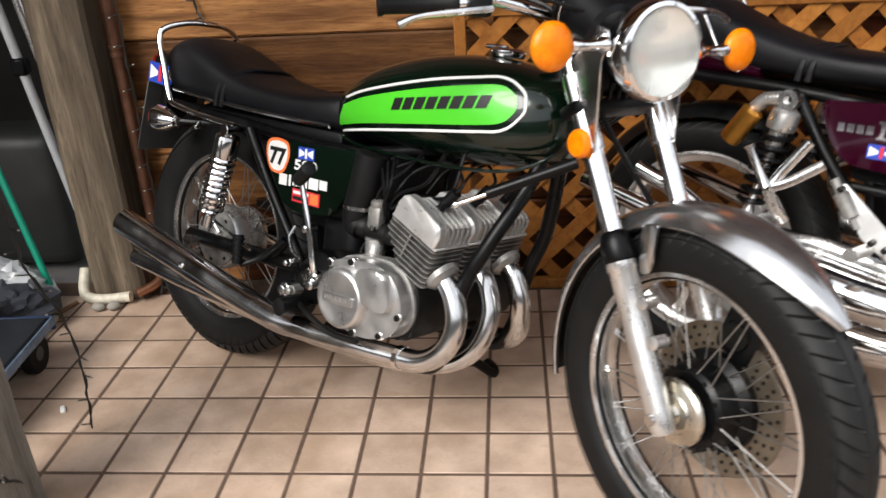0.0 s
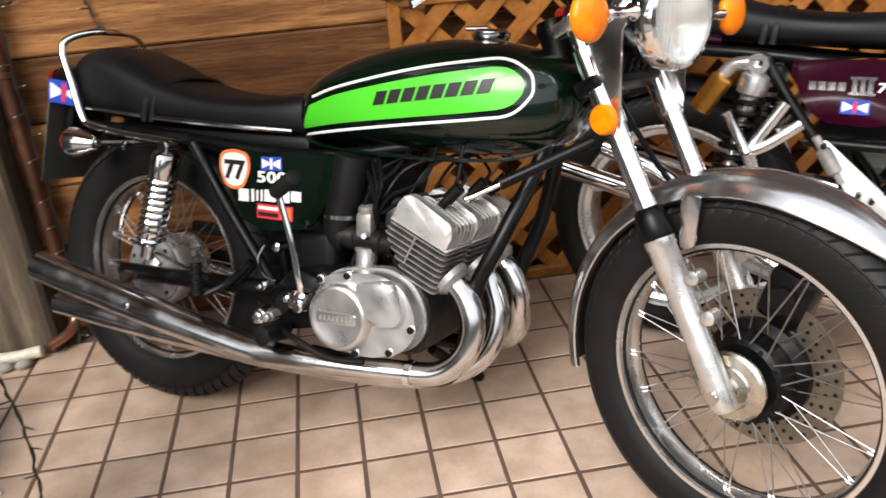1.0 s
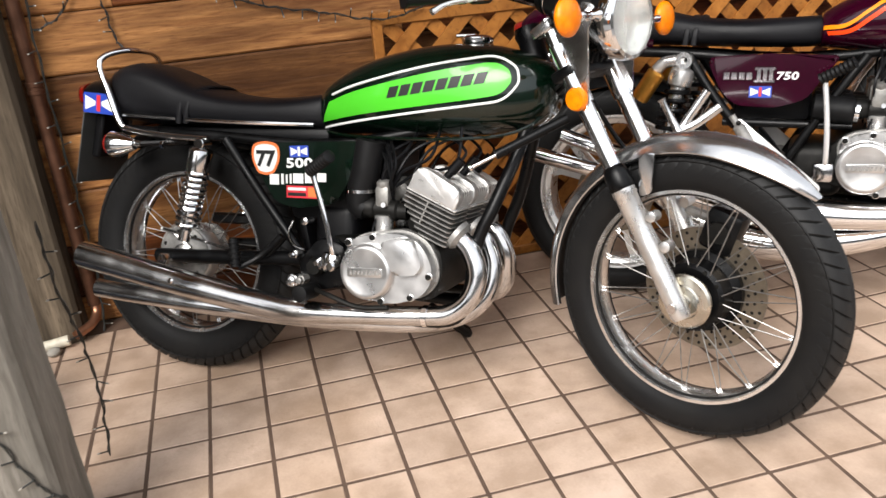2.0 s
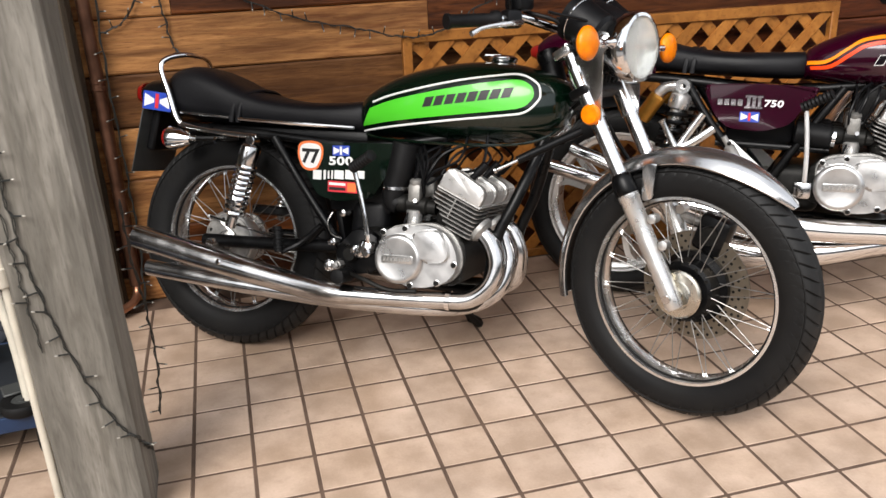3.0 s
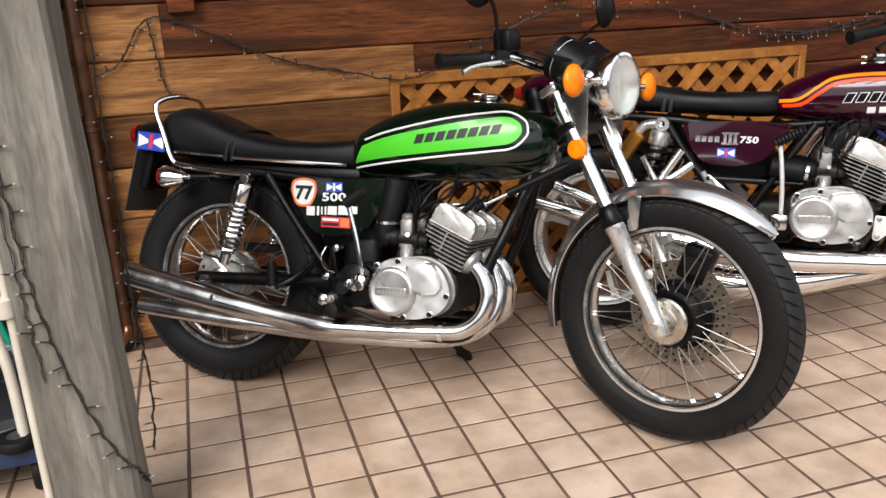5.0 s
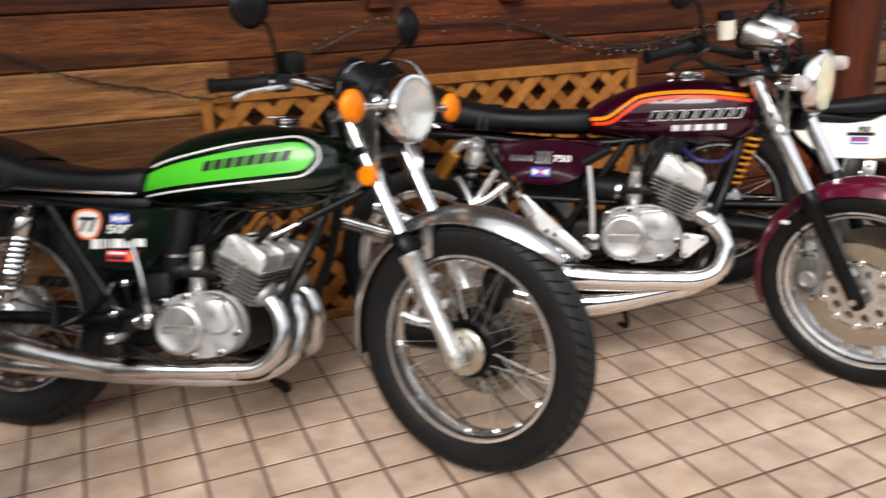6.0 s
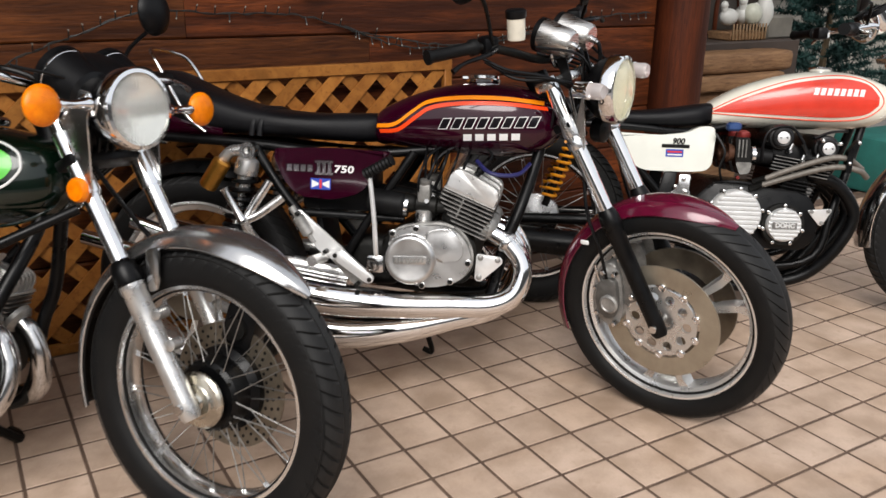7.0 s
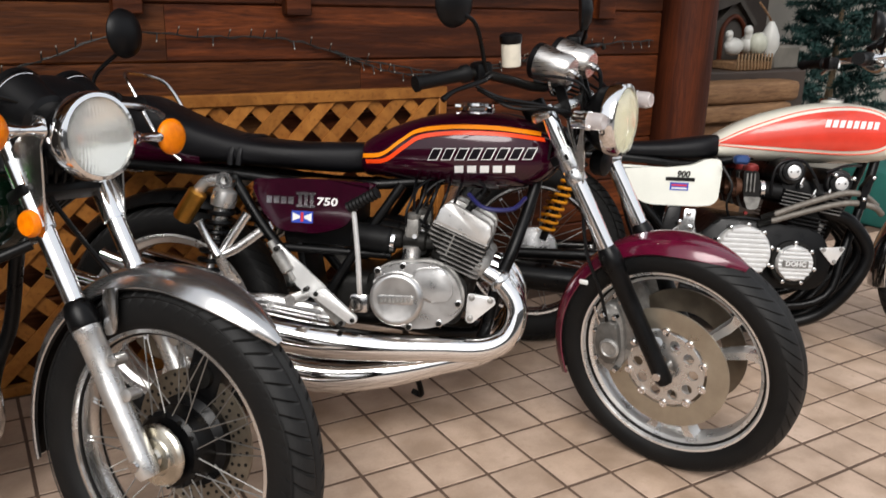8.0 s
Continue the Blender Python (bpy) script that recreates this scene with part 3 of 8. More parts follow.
# Copper-brown drain pipe on the wall.
COPPER = material("brown copper pipe", (0.16, 0.075, 0.045), 0.38, 0.7, var=0.4, scale=18, rough_var=0.1)
pipe = thing("drain_pipe", tube([(-0.19, 0.47, 0.09), (-0.19, 0.47, 1.4), (-0.19, 0.47, 2.6)], 0.021, 16, 2), COPPER, "brown copper drain pipe running down the plank wall", "pipe")
for z in (0.78, 1.75):
    part("collar", lathe([(0.0225, -0.018), (0.0245, -0.016), (0.0245, -0.006), (0.0225, -0.004), (0.0225, 0.004), (0.0245, 0.006), (0.0245, 0.016), (0.0225, 0.018)], 20, "z", (-0.19, 0.47, z)), COPPER, pipe)
part("elbow", tube([(-0.19, 0.47, 0.1), (-0.19, 0.455, 0.065), (-0.205, 0.42, 0.045), (-0.25, 0.378, 0.034)], 0.0145, 14), material("bright copper", (0.5, 0.24, 0.14), 0.35, 0.9, var=0.3, scale=20), pipe, "short bright copper outlet")

# Far end past the column: beam shelf, grey wall.
GREY_WALL = material("grey render", (0.36, 0.335, 0.29), 0.85, var=0.15, scale=3, bump=0.15)
# Near-black colour puts the dark interior behind the shelf into this wall.
structure("wall_recess", box((4.6, 1.75, 1.3), (2.2, 0.15, 2.6), 0.004), material("dark interior wall", (0.03, 0.022, 0.018), 0.8, var=0.3, scale=6), "near-black wall standing for the dark interior behind the shelf")
structure("wall_far", box((7.4, 2.2, 1.3), (6.0, 0.15, 2.6), 0.004), GREY_WALL, "plain grey rendered wall past the column")
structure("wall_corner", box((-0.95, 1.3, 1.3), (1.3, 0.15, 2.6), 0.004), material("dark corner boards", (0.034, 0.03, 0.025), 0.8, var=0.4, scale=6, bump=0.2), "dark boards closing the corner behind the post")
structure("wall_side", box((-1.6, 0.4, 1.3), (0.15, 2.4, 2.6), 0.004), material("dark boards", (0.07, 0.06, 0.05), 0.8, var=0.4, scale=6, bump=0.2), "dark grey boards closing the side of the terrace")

# Tiles: the nearest ones each a piece, the rest in one piece of floor.
TM = finish("tile", box((0, 0, -0.005), (PITCH - 0.0088, PITCH - 0.0088, 0.01), 0.0014), TILE, angle=20)
FAR_TILE = TILE.copy()
for nd in list(FAR_TILE.node_tree.nodes):
    if nd.bl_idname == "ShaderNodeObjectInfo":
        geo = FAR_TILE.node_tree.nodes.new("ShaderNodeNewGeometry")
        for ln in list(nd.outputs["Random"].links):
            FAR_TILE.node_tree.links.new(geo.outputs["Random Per Island"], ln.to_socket)

# ---- motorcycles: x ahead, y to the rider's left, z up, from the rear tyre's foot ----


def steer_matrix(cx, cz, rake, degrees):
    """The turn of the front end about its raked axis through (cx, 0, cz)."""
    axis = Vector((-math.sin(radians(rake)), 0, math.cos(radians(rake))))
    p = Vector((cx, 0, cz))
    return Matrix.Translation(p) @ Matrix.Rotation(radians(degrees), 4, axis) @ Matrix.Translation(-p)


def tyre(radius, width, depth, groove=0.006, count=66, gap=0.16, skew=1.5, reach=8.6):
    """A rounded tyre with sloping shoulder grooves; skew: how many grooves' spacing each one slants over."""
    bm = bmesh.new()
    prof = []
    m = 28
    for k in range(m + 1):
        a = radians(-138 + 276 * k / m)
        s, c = math.sin(a), math.cos(a)
        prof.append((radius - depth * 0.56 + depth * 0.56 * math.copysign(abs(c) ** 0.8, c), width / 2 * math.copysign(abs(s) ** 0.9, s)))
    prof += [(radius - depth - 0.012, width * 0.28), (radius - depth - 0.012, -width * 0.28)]
    stops = ((0.0, 1), (gap, 1), (gap + 0.05, 0), (0.5 + gap / 2, 0), (0.95, 0))
    rings = []
    for k in range(count):
        for place, low in stops:
            ring = []
            for q, (r, y) in enumerate(prof):
                off = min(abs(q - m / 2), 9.0)
                a = 2 * math.pi / count * (k + place + skew * (off / 9.0) ** 1.3)
                cut = groove * 0.8 if off < 0.5 else groove * low * min(1.0, (reach + 0.4 - off) * 0.5) if 1.5 < off < reach else 0.0
                ring.append(bm.verts.new(((r - cut) * math.cos(a), y, (r - cut) * math.sin(a))))
            rings.append(ring)
    n = len(rings)
    for k in range(n):
        a, b = rings[k], rings[(k + 1) % n]
        for q in range(len(prof)):
            w = (q + 1) % len(prof)
            bm.faces.new((a[q], a[w], b[w], b[q])).material_index = 1 if 6 < q < m - 7 else 0
    me = finish("tyre", bm, RUBBER, angle=24)
    me.materials.append(TREAD)
    return me


def spoke_mesh(r0, y0, r1, y1, swing):
    return finish("spoke", tube([(r0, y0, 0), (r1 * math.cos(swing), y1, r1 * math.sin(swing))], 0.0014, 6, 1), SPOKE)


def spoked_wheel(name, bike, at, xf, radius, width, rim_r, hub_prof, hub_mat, label, count=36, rim_mat=RIM):
    """Hub, rim, tyre and laced spokes; the hub carries the others."""
    m = (xf or Matrix()) @ Matrix.Translation(at)
    hub = part(name, lathe(hub_prof, 40), hub_mat, bike, label, xf=m)
    tr = part("tyre", tyre(radius, width, radius - rim_r + 0.006, 0.0065, 62, 0.15, 1.5), None, hub, "black treaded tyre")
    for s in (-1, 1):
        wr = (radius + rim_r) / 2
        part("wall_ring", lathe([(wr + 0.016, s * width * 0.485), (wr + 0.018, s * width * 0.5), (wr + 0.02, s * width * 0.485)], 72, closed=True), RUBBER, tr)
    w = width * 0.36
    rim = [(rim_r - 0.012, -w), (rim_r + 0.006, -w), (rim_r + 0.006, -w + 0.004), (rim_r - 0.007, -w + 0.007), (rim_r - 0.014, -w * 0.45), (rim_r - 0.017, 0),
           (rim_r - 0.014, w * 0.45), (rim_r - 0.007, w - 0.007), (rim_r + 0.006, w - 0.004), (rim_r + 0.006, w), (rim_r - 0.012, w),
           (rim_r - 0.019, w * 0.55), (rim_r - 0.024, 0), (rim_r - 0.019, -w * 0.55)]
    part("rim", lathe(rim, 72, closed=True), rim_mat, hub, "bright steel rim")
    meshes = [spoke_mesh(0.046, s * 0.026, rim_r - 0.018, s * 0.006, sw) for s in (-1, 1) for sw in (0.42, -0.42)]
    nip = finish("nipple", tube([(rim_r - 0.03, 0, 0), (rim_r - 0.014, 0, 0)], 0.0026, 6, 1), CHROME_WORN)
    for k in range(count):
        a = 360 / count * k
        part("spoke", meshes[k % 4], None, hub, xf=pose(0, 0, 0, 0, -a, 0))
    for k in range(count):
        sw = math.degrees((0.42, -0.42, 0.42, -0.42)[k % 4])
        part("nipple", nip, None, hub, xf=pose(0, (-0.006, -0.006, 0.006, 0.006)[k % 4], 0, 0, -360 / count * k - sw, 0))
    return hub


def disc_mesh(r1, r0, y, th=0.005):
    """A flat ring."""
    return lathe([(r0, y - th / 2), (r1, y - th / 2), (r1, y + th / 2), (r0, y + th / 2)], 64, closed=True)


def superring(x, half, z0, z1, p=2.6, n=28, yoff=0.0):
    zc, h = (z0 + z1) / 2, (z1 - z0) / 2
    out = []
    for k in range(n):
        a = 2 * math.pi * k / n
        c, s = math.cos(a), math.sin(a)
        out.append((x, yoff + half * math.copysign(abs(c) ** (2 / p), c), zc + h * math.copysign(abs(s) ** (2 / p), s)))
    return out


class Body:
    """A tank-like body from rows of x, half width, bottom, top."""

    def __init__(self, rows, p=2.6):
        self.rows, self.p = np.array(rows, float), p

    def at(self, x):
        return [float(np.interp(x, self.rows[:, 0], self.rows[:, k])) for k in (1, 2, 3)]

    def smooth_at(self, x):
        line = curve_points([Vector((r[0], r[1], r[2])) for r in self.rows], 8)
        tops = curve_points([Vector((r[0], r[3], 0)) for r in self.rows], 8)
        xs = [v.x for v in line]
        return (float(np.interp(x, xs, [v.y for v in line])), float(np.interp(x, xs, [v.z for v in line])), float(np.interp(x, [v.x for v in tops], [v.y for v in tops])))

    def mesh(self, steps=28, n=40):
        x0, x1 = self.rows[0, 0], self.rows[-1, 0]
        rings = []
        for i in range(steps + 1):
            x = x0 + (x1 - x0) * (0.5 - 0.5 * math.cos(math.pi * i / steps))
            h, b, t = self.smooth_at(x)
            rings.append(superring(x, h, b, t, self.p, n))
        return loft(rings)

    def side(self, x, z, lift=0.0015):
        """The right-hand surface at x and z."""
        h, b, t = self.smooth_at(x)
        q = min(0.999, abs(z - (b + t) / 2) / ((t - b) / 2))
        return Vector((x, -(h * (1 - q**self.p) ** (1 / self.p) + lift), z))

    def patch(self, lower, upper, n=28, m=6, lift=0.0015, left=True):
        """A thin painted panel on the sides between two lines of (x, z)."""
        bm = bmesh.new()
        for sgn in (1, -1) if left else (1,):
            lo, up = curve_points([(x, 0, z) for x, z in lower], 10), curve_points([(x, 0, z) for x, z in upper], 10)
            pick = lambda line, t: line[min(len(line) - 1, int(t * (len(line) - 1)))].lerp(line[min(len(line) - 1, int(t * (len(line) - 1)) + 1)], t * (len(line) - 1) % 1)  # noqa: E731
            grid = []
            for i in range(n + 1):
                a, b = pick(lo, i / n), pick(up, i / n)
                row = []
                for k in range(m + 1):
                    v = a.lerp(b, k / m)
                    s = self.side(v.x, v.z, lift)
                    row.append(bm.verts.new((s.x, s.y * sgn, s.z)))
                grid.append(row)
            for r0, r1 in zip(grid, grid[1:]):
                for k in range(m):
                    bm.faces.new((r0[k], r0[k + 1], r1[k + 1], r1[k]))
        return bm

    def line(self, pts, r=0.0025, lift=0.001, left=True):
        bm = bmesh.new()
        for sgn in (1, -1) if left else (1,):
            row = [self.side(v.x, v.z, lift) for v in curve_points([(x, 0, z) for x, z in pts], 6)]
            tube([(v.x, v.y * sgn, v.z) for v in row], r, 6, 1, bm=bm)
        return bm


def bars_on(body, x0, x1, z0, z1, height, count, mat, bike, name="lettering_bar", lift=0.002, tilt=0.25, group_label="", thin=0.72):
    """A row of plain bars that stands for a maker's name on a body's side."""
    for k in range(count):
        a, b = (k + (1 - thin) / 2) / count, (k + 1 - (1 - thin) / 2) / count
        xa, xb = x0 + (x1 - x0) * a, x0 + (x1 - x0) * b
        za, zb = z0 + (z1 - z0) * a, z0 + (z1 - z0) * b
        bm = body.patch([(xa, za - height / 2), (xb, zb - height / 2)], [(xa + height * tilt, za + height / 2), (xb + height * tilt, zb + height / 2)], 2, 2, lift, left=False)
        part(name, bm, mat, bike, group_label)


def spring(p0, p1, r, wire, turns, n=6):
    p0, p1 = Vector(p0), Vector(p1)
    d = (p1 - p0).normalized()
    s = d.cross(Vector((0, 1, 0))).normalized()
    u = d.cross(s)
    pts = [p0.lerp(p1, k / (turns * 14)) + r * (math.cos(2 * math.pi * k / 14) * s + math.sin(2 * math.pi * k / 14) * u) for k in range(turns * 14 + 1)]
    return tube(pts, wire, n, 1)


def along(p0, p1, profile, n=28):
    """A turned piece along a line: (radius, part of the way) pairs."""
    p0, p1 = Vector(p0), Vector(p1)
    d = p1 - p0
    bm = lathe([(r, t * d.length) for r, t in profile], n, "z")
    bm.transform(Matrix.Translation(p0) @ d.to_track_quat("Z", "Y").to_matrix().to_4x4())
    return bm


def sticker(name, bike, at, w, h, mats, label, y_turn=0.0, kind="flag"):
    """A small printed sticker lying on the right-hand side."""
    m = Matrix.Translation(at) @ pose(0, 0, 0, 0, -y_turn, 0)
    base = part(name, prism(round_outline([(-w / 2, -h / 2), (w / 2, -h / 2), (w / 2, h / 2), (-w / 2, h / 2)], h * 0.08), 0, -0.0008), mats[0], bike, label, xf=m, smooth=False)
    if kind == "flag":
        part("field", prism([(-w * 0.44, -h * 0.36), (-w * 0.1, -h * 0.1), (-w * 0.1, h * 0.1), (-w * 0.44, h * 0.36)], -0.0008, -0.0014), mats[1], base, smooth=False)
        part("field", prism([(w * 0.44, -h * 0.36), (w * 0.44, h * 0.36), (w * 0.1, h * 0.1), (w * 0.1, -h * 0.1)], -0.0008, -0.0014), mats[1], base, smooth=False)
        part("bar", prism([(-w * 0.06, -h * 0.4), (w * 0.06, -h * 0.4), (w * 0.06, h * 0.4), (-w * 0.06, h * 0.4)], -0.0008, -0.0016), mats[2], base, smooth=False)
    return base


def indicator(bike, at, out, xf, r=0.042, depth=0.05, name="indicator", stalk=0.08, both=True):
    """An orange turn signal on a chrome stalk; out: +1 left, -1 right."""
    bm = lathe([(0, depth * 0.6), (r * 0.55, depth * 0.55), (r * 0.85, depth * 0.4), (r, depth * 0.16), (r * 1.02, 0.0)] + ([(r, -depth * 0.16), (r * 0.85, -depth * 0.4), (r * 0.55, -depth * 0.55), (0, -depth * 0.6)] if both else [(0, -0.004)]), 28, "x", at)
    ob = part(name, bm, ORANGE, bike, "orange plastic turn signal", xf=xf)
    part("stalk", along(Vector(at) + Vector((0, -out * r * 0.9, 0)), Vector(at) + Vector((0, -out * (r + stalk), 0)), [(0.011, 0), (0.013, 0.1), (0.009, 0.3), (0.009, 0.8), (0.014, 0.9), (0.014, 1)]), CHROME, ob, "chrome stalk")
    return ob


def mirror(bike, foot, head, xf, r=0.056, face=(-1, 0.1, 0), bend=None):
    bend = Vector(bend) if bend else Vector(foot).lerp(Vector(head), 0.55) + Vector((0.02, 0, 0.02))
    ob = part("mirror", tube([foot, bend, Vector(head) + Vector((0.012, 0, -r * 0.4))], 0.005, 8), BLACK_PAINT, bike, "round black mirror on a thin stalk", xf=xf)
    shell = lathe([(0, 0.026), (r * 0.6, 0.02), (r * 0.92, 0.008), (r, -0.004), (r * 0.97, -0.008), (0, -0.008)], 28, "x")
    turn = Vector(face).to_track_quat("-X", "Z").to_matrix().to_4x4()
    shell.transform(Matrix.Translation(head) @ turn)
    part("shell", shell, BLACK_PLASTIC, ob)
    return ob


def headlight(bike, c, r, xf, depth=0.12, shell_mat=BLACK_PAINT, lens_mat=GLASS):
    """A round lamp looking ahead from c, the middle of its lens."""
    x, y, z = c
    shell = part("headlight", lathe([(r * 0.98, -0.012), (r * 0.97, -0.03), (r * 0.86, -depth * 0.6), (r * 0.55, -depth * 0.93), (0, -depth)], 44, "x", c), shell_mat, bike, "round headlight with chrome rim", xf=xf)
    part("rim", lathe([(r * 0.9, 0.004), (r * 0.99, 0.002), (r * 1.04, -0.008), (r * 1.03, -0.03), (r * 0.985, -0.032), (r * 0.985, -0.012), (r * 0.9, -0.004)], 48, "x", c, closed=True), CHROME, shell, "polished chrome rim")
    part("reflector", lathe([(r * 0.93, -0.01), (r * 0.8, -0.03), (r * 0.5, -0.055), (0.012, -0.068), (0, -0.068)], 44, "x", c), REFLECTOR, shell)
    lens = part("lens", lathe([(r * 0.92, -0.002), (r * 0.7, 0.008), (r * 0.4, 0.014), (0, 0.017), (0, 0.013), (r * 0.4, 0.010), (r * 0.7, 0.004), (r * 0.92, -0.005)], 44, "x", c), lens_mat, shell, "ribbed glass lens")
    lens.visible_shadow = False
    return shell


def meters(bike, at, xf, mat, tilt=32, r=0.05, length=0.075, gap=0.062):
    for s in (-1, 1):
        bm = lathe([(0, 0.0), (r * 0.7, 0.0), (r * 0.86, 0.008), (r * 0.92, length * 0.5), (r, length * 0.75), (r * 1.03, length), (r * 0.95, length + 0.004), (0, length + 0.002)], 32, "z")
        bm.transform(Matrix.Translation((at[0], at[1] + s * gap, at[2])) @ pose(0, 0, 0, 0, -tilt, 0))
        ob = part("gauge", bm, mat, bike, "round instrument on the handlebar", xf=xf)
        ring = lathe([(r * 0.9, length + 0.006), (r * 1.04, length + 0.002), (r * 1.05, length - 0.012), (r * 0.95, length - 0.006)], 32, "z", closed=True)
        ring.transform(Matrix.Translation((at[0], at[1] + s * gap, at[2])) @ pose(0, 0, 0, 0, -tilt, 0))
        part("bezel", ring, BLACK_PLASTIC, ob)
        if mat == BLACK_PLASTIC:
            band = lathe([(r * 1.005, length * 0.8), (r * 1.02, length * 0.8 + 0.001), (r * 1.02, length * 0.8 + 0.003), (r * 1.005, length * 0.8 + 0.004)], 32, "z", closed=True)
            band.transform(Matrix.Translation((at[0], at[1] + s * gap, at[2])) @ pose(0, 0, 0, 0, -tilt, 0))
            part("chrome_band", band, CHROME, ob)


def triple_engine(bike, cx, cz, hx, hz, lean_deg, finish_mat, head_mat, carb, gap=0.12, pump=0.018, front=0.063):
    """Crankcase, covers, three leaning finned cylinders and ribbed heads.

    cx, cz: middle of the round cover; hx, hz: middle of the heads' foot; carb: x and z of the carburettors.
    """
    part("crankcase", prism(round_outline([(cx - 0.08, cz - 0.06), (cx + 0.15, cz - 0.07), (cx + 0.172, cz + 0.02), (cx + 0.15, cz + 0.075), (cx - 0.02, cz + 0.085), (cx - 0.09, cz + 0.05)], 0.03), 0.2, -0.17, 0.01), STEEL_DARK, bike, "dark engine case behind the covers")
    second = round_outline([(cx - 0.062, cz + 0.058), (cx - 0.03, cz + 0.078), (cx + 0.0, cz + 0.085), (cx + 0.083, cz + 0.094), (cx + 0.134, cz + 0.07), (cx + 0.158, cz + 0.022), (cx + 0.157, cz - 0.02),
                            (cx + 0.131, cz - 0.052), (cx + 0.078, cz - 0.071), (cx + 0.03, cz - 0.074), (cx - 0.02, cz - 0.06), (cx - 0.055, cz - 0.02)], 0.03, 4)
    primary = part("engine_cover", prism(second, -0.15, -0.214, 0.016, seg=5), finish_mat, bike, "silver primary cover")
    part("cover_flange", prism([(cx + 0.045 + (x - cx - 0.045) * 1.045, cz + 0.01 + (z - cz - 0.01) * 1.05) for x, z in second], -0.15, -0.176, 0.003), ALU_DULL, primary, "cast flange")
    part("cover_step", prism(round_outline([(cx + 0.03, cz + 0.07), (cx + 0.062, cz + 0.084), (cx + 0.113, cz + 0.086), (cx + 0.136, cz + 0.05), (cx + 0.141, cz + 0.02), (cx + 0.127, cz + 0.0), (cx + 0.072, cz - 0.008), (cx + 0.056, cz + 0.02)], 0.017, 5), -0.205, -0.214 - pump, 0.008, seg=4, taper=0.05), finish_mat, primary, "raised silver pump cover")
    cover = part("engine_cover", lathe([(0.067, -0.16), (0.067, -0.222), (0.0655, -0.228), (0.0615, -0.233), (0.056, -0.2345), (0.052, -0.2335), (0, -0.2345)], 64, "y", (cx, 0, cz)), finish_mat, bike, "round silver engine side cover")
    part("raised_plate", prism(round_outline([(-0.044, -0.011), (0.044, -0.011), (0.044, 0.011), (-0.044, 0.011)], 0.006), -0.0, -0.002, 0.0008), finish_mat, cover, xf=Matrix.Translation((cx, -0.2342, cz)) @ pose(0, 0, 0, 0, -2, 0))
    for k in range(8):
        part("letter_bar", prism([(-0.0036, -0.0052), (0.0016, -0.0052), (0.0036, 0.0052), (-0.0016, 0.0052)], 0, -0.001), ALU_DULL, cover, xf=Matrix.Translation((cx - 0.034 + 0.0098 * k, -0.2362, cz + 0.0004 * k - 0.001)), smooth=False)
    bolt = finish("bolt", lathe([(0.0068, 0), (0.0068, -0.004), (0.0055, -0.0055), (0.0035, -0.0055), (0.003, -0.003), (0, -0.003)], 12), STEEL_DARK)
    seat = finish("bolt_boss", lathe([(0.0095, 0.01), (0.0095, -0.002), (0.008, -0.003), (0, -0.003)], 14), finish_mat)
    for bx, bz in ((0.012, 0.081), (0.119, 0.052), (0.151, -0.003), (0.106, -0.055), (0.032, -0.069), (-0.05, 0.066)):
        part("bolt_boss", seat, None, primary, xf=Matrix.Translation((cx + bx, -0.212, cz + bz)))
        part("bolt", bolt, None, primary, xf=Matrix.Translation((cx + bx, -0.2155, cz + bz)))
    # Cylinders: fins stacked along an axis that leans ahead, the lower ones shorter behind.
    lean = pose(hx, 0, hz, 0, lean_deg, 0)
    swap = Matrix(((1, 0, 0, 0), (0, 0, 1, 0), (0, 1, 0, 0), (0, 0, 0, 1)))
    rows = 8
    plate_outline = round_outline([(-0.063, 0.003), (front, 0.003), (front - 0.001, 0.036), (front - 0.013, 0.052), (-0.03, 0.062), (-0.05, 0.06), (-0.06, 0.046)], 0.008, 3)
    inner_outline = [(x * 0.93, z * 0.93 - 0.002) for x, z in plate_outline]
    half = gap * 0.485
    plate = finish("fin", prism(inner_outline, -0.003, 0.003, 0.0012, seg=1), head_mat)
    for cy in (-0.13, -0.13 + gap, -0.13 + 2 * gap):
        core = part("cylinder", box((0.002, cy, -0.045), (0.088, gap * 0.66, 0.1), 0.02, seg=3), STEEL_DARK, bike, "finned engine cylinder", xf=lean)
        for k in range(rows):
            z = -0.0075 - 0.0112 * k
            rear = -0.067 + 0.0115 * max(0, k - 2.2) ** 1.12
            bm = prism(round_outline([(rear, cy - half), (front + 0.003 + 0.0015 * k, cy - half), (front + 0.003 + 0.0015 * k, cy + half), (rear, cy + half)], 0.013, 3), 0, 0.0034)
            bm.transform(swap)
            part("fin", bm, ALU_FIN, core, xf=Matrix.Translation((0, 0, z)), smooth=False)
        part("fin_strut", box((-0.004, cy - half + 0.004, -0.034), (0.005, 0.006, 0.058), 0.001), ALU_FIN, core, smooth=False)
        hd = part("cylinder_head", box((front / 2 - 0.0315, cy, 0.022), (front + 0.049, gap * 0.9, 0.044), 0.01, seg=2), ALU_FIN, bike, "pale ribbed alloy cylinder head", xf=lean)
        part("head_base", box((front / 2 - 0.0315, cy, 0.0015), (front + 0.067, gap * 0.97, 0.007), 0.002), head_mat, hd)
        part("end_plate", prism(plate_outline, cy - half, cy - half + 0.02, 0.0), head_mat, hd)
        face = prism(plate_outline, cy - half + 0.01, cy - half - 0.004, 0.004, seg=2)
        part("end_face", face, head_mat, hd)
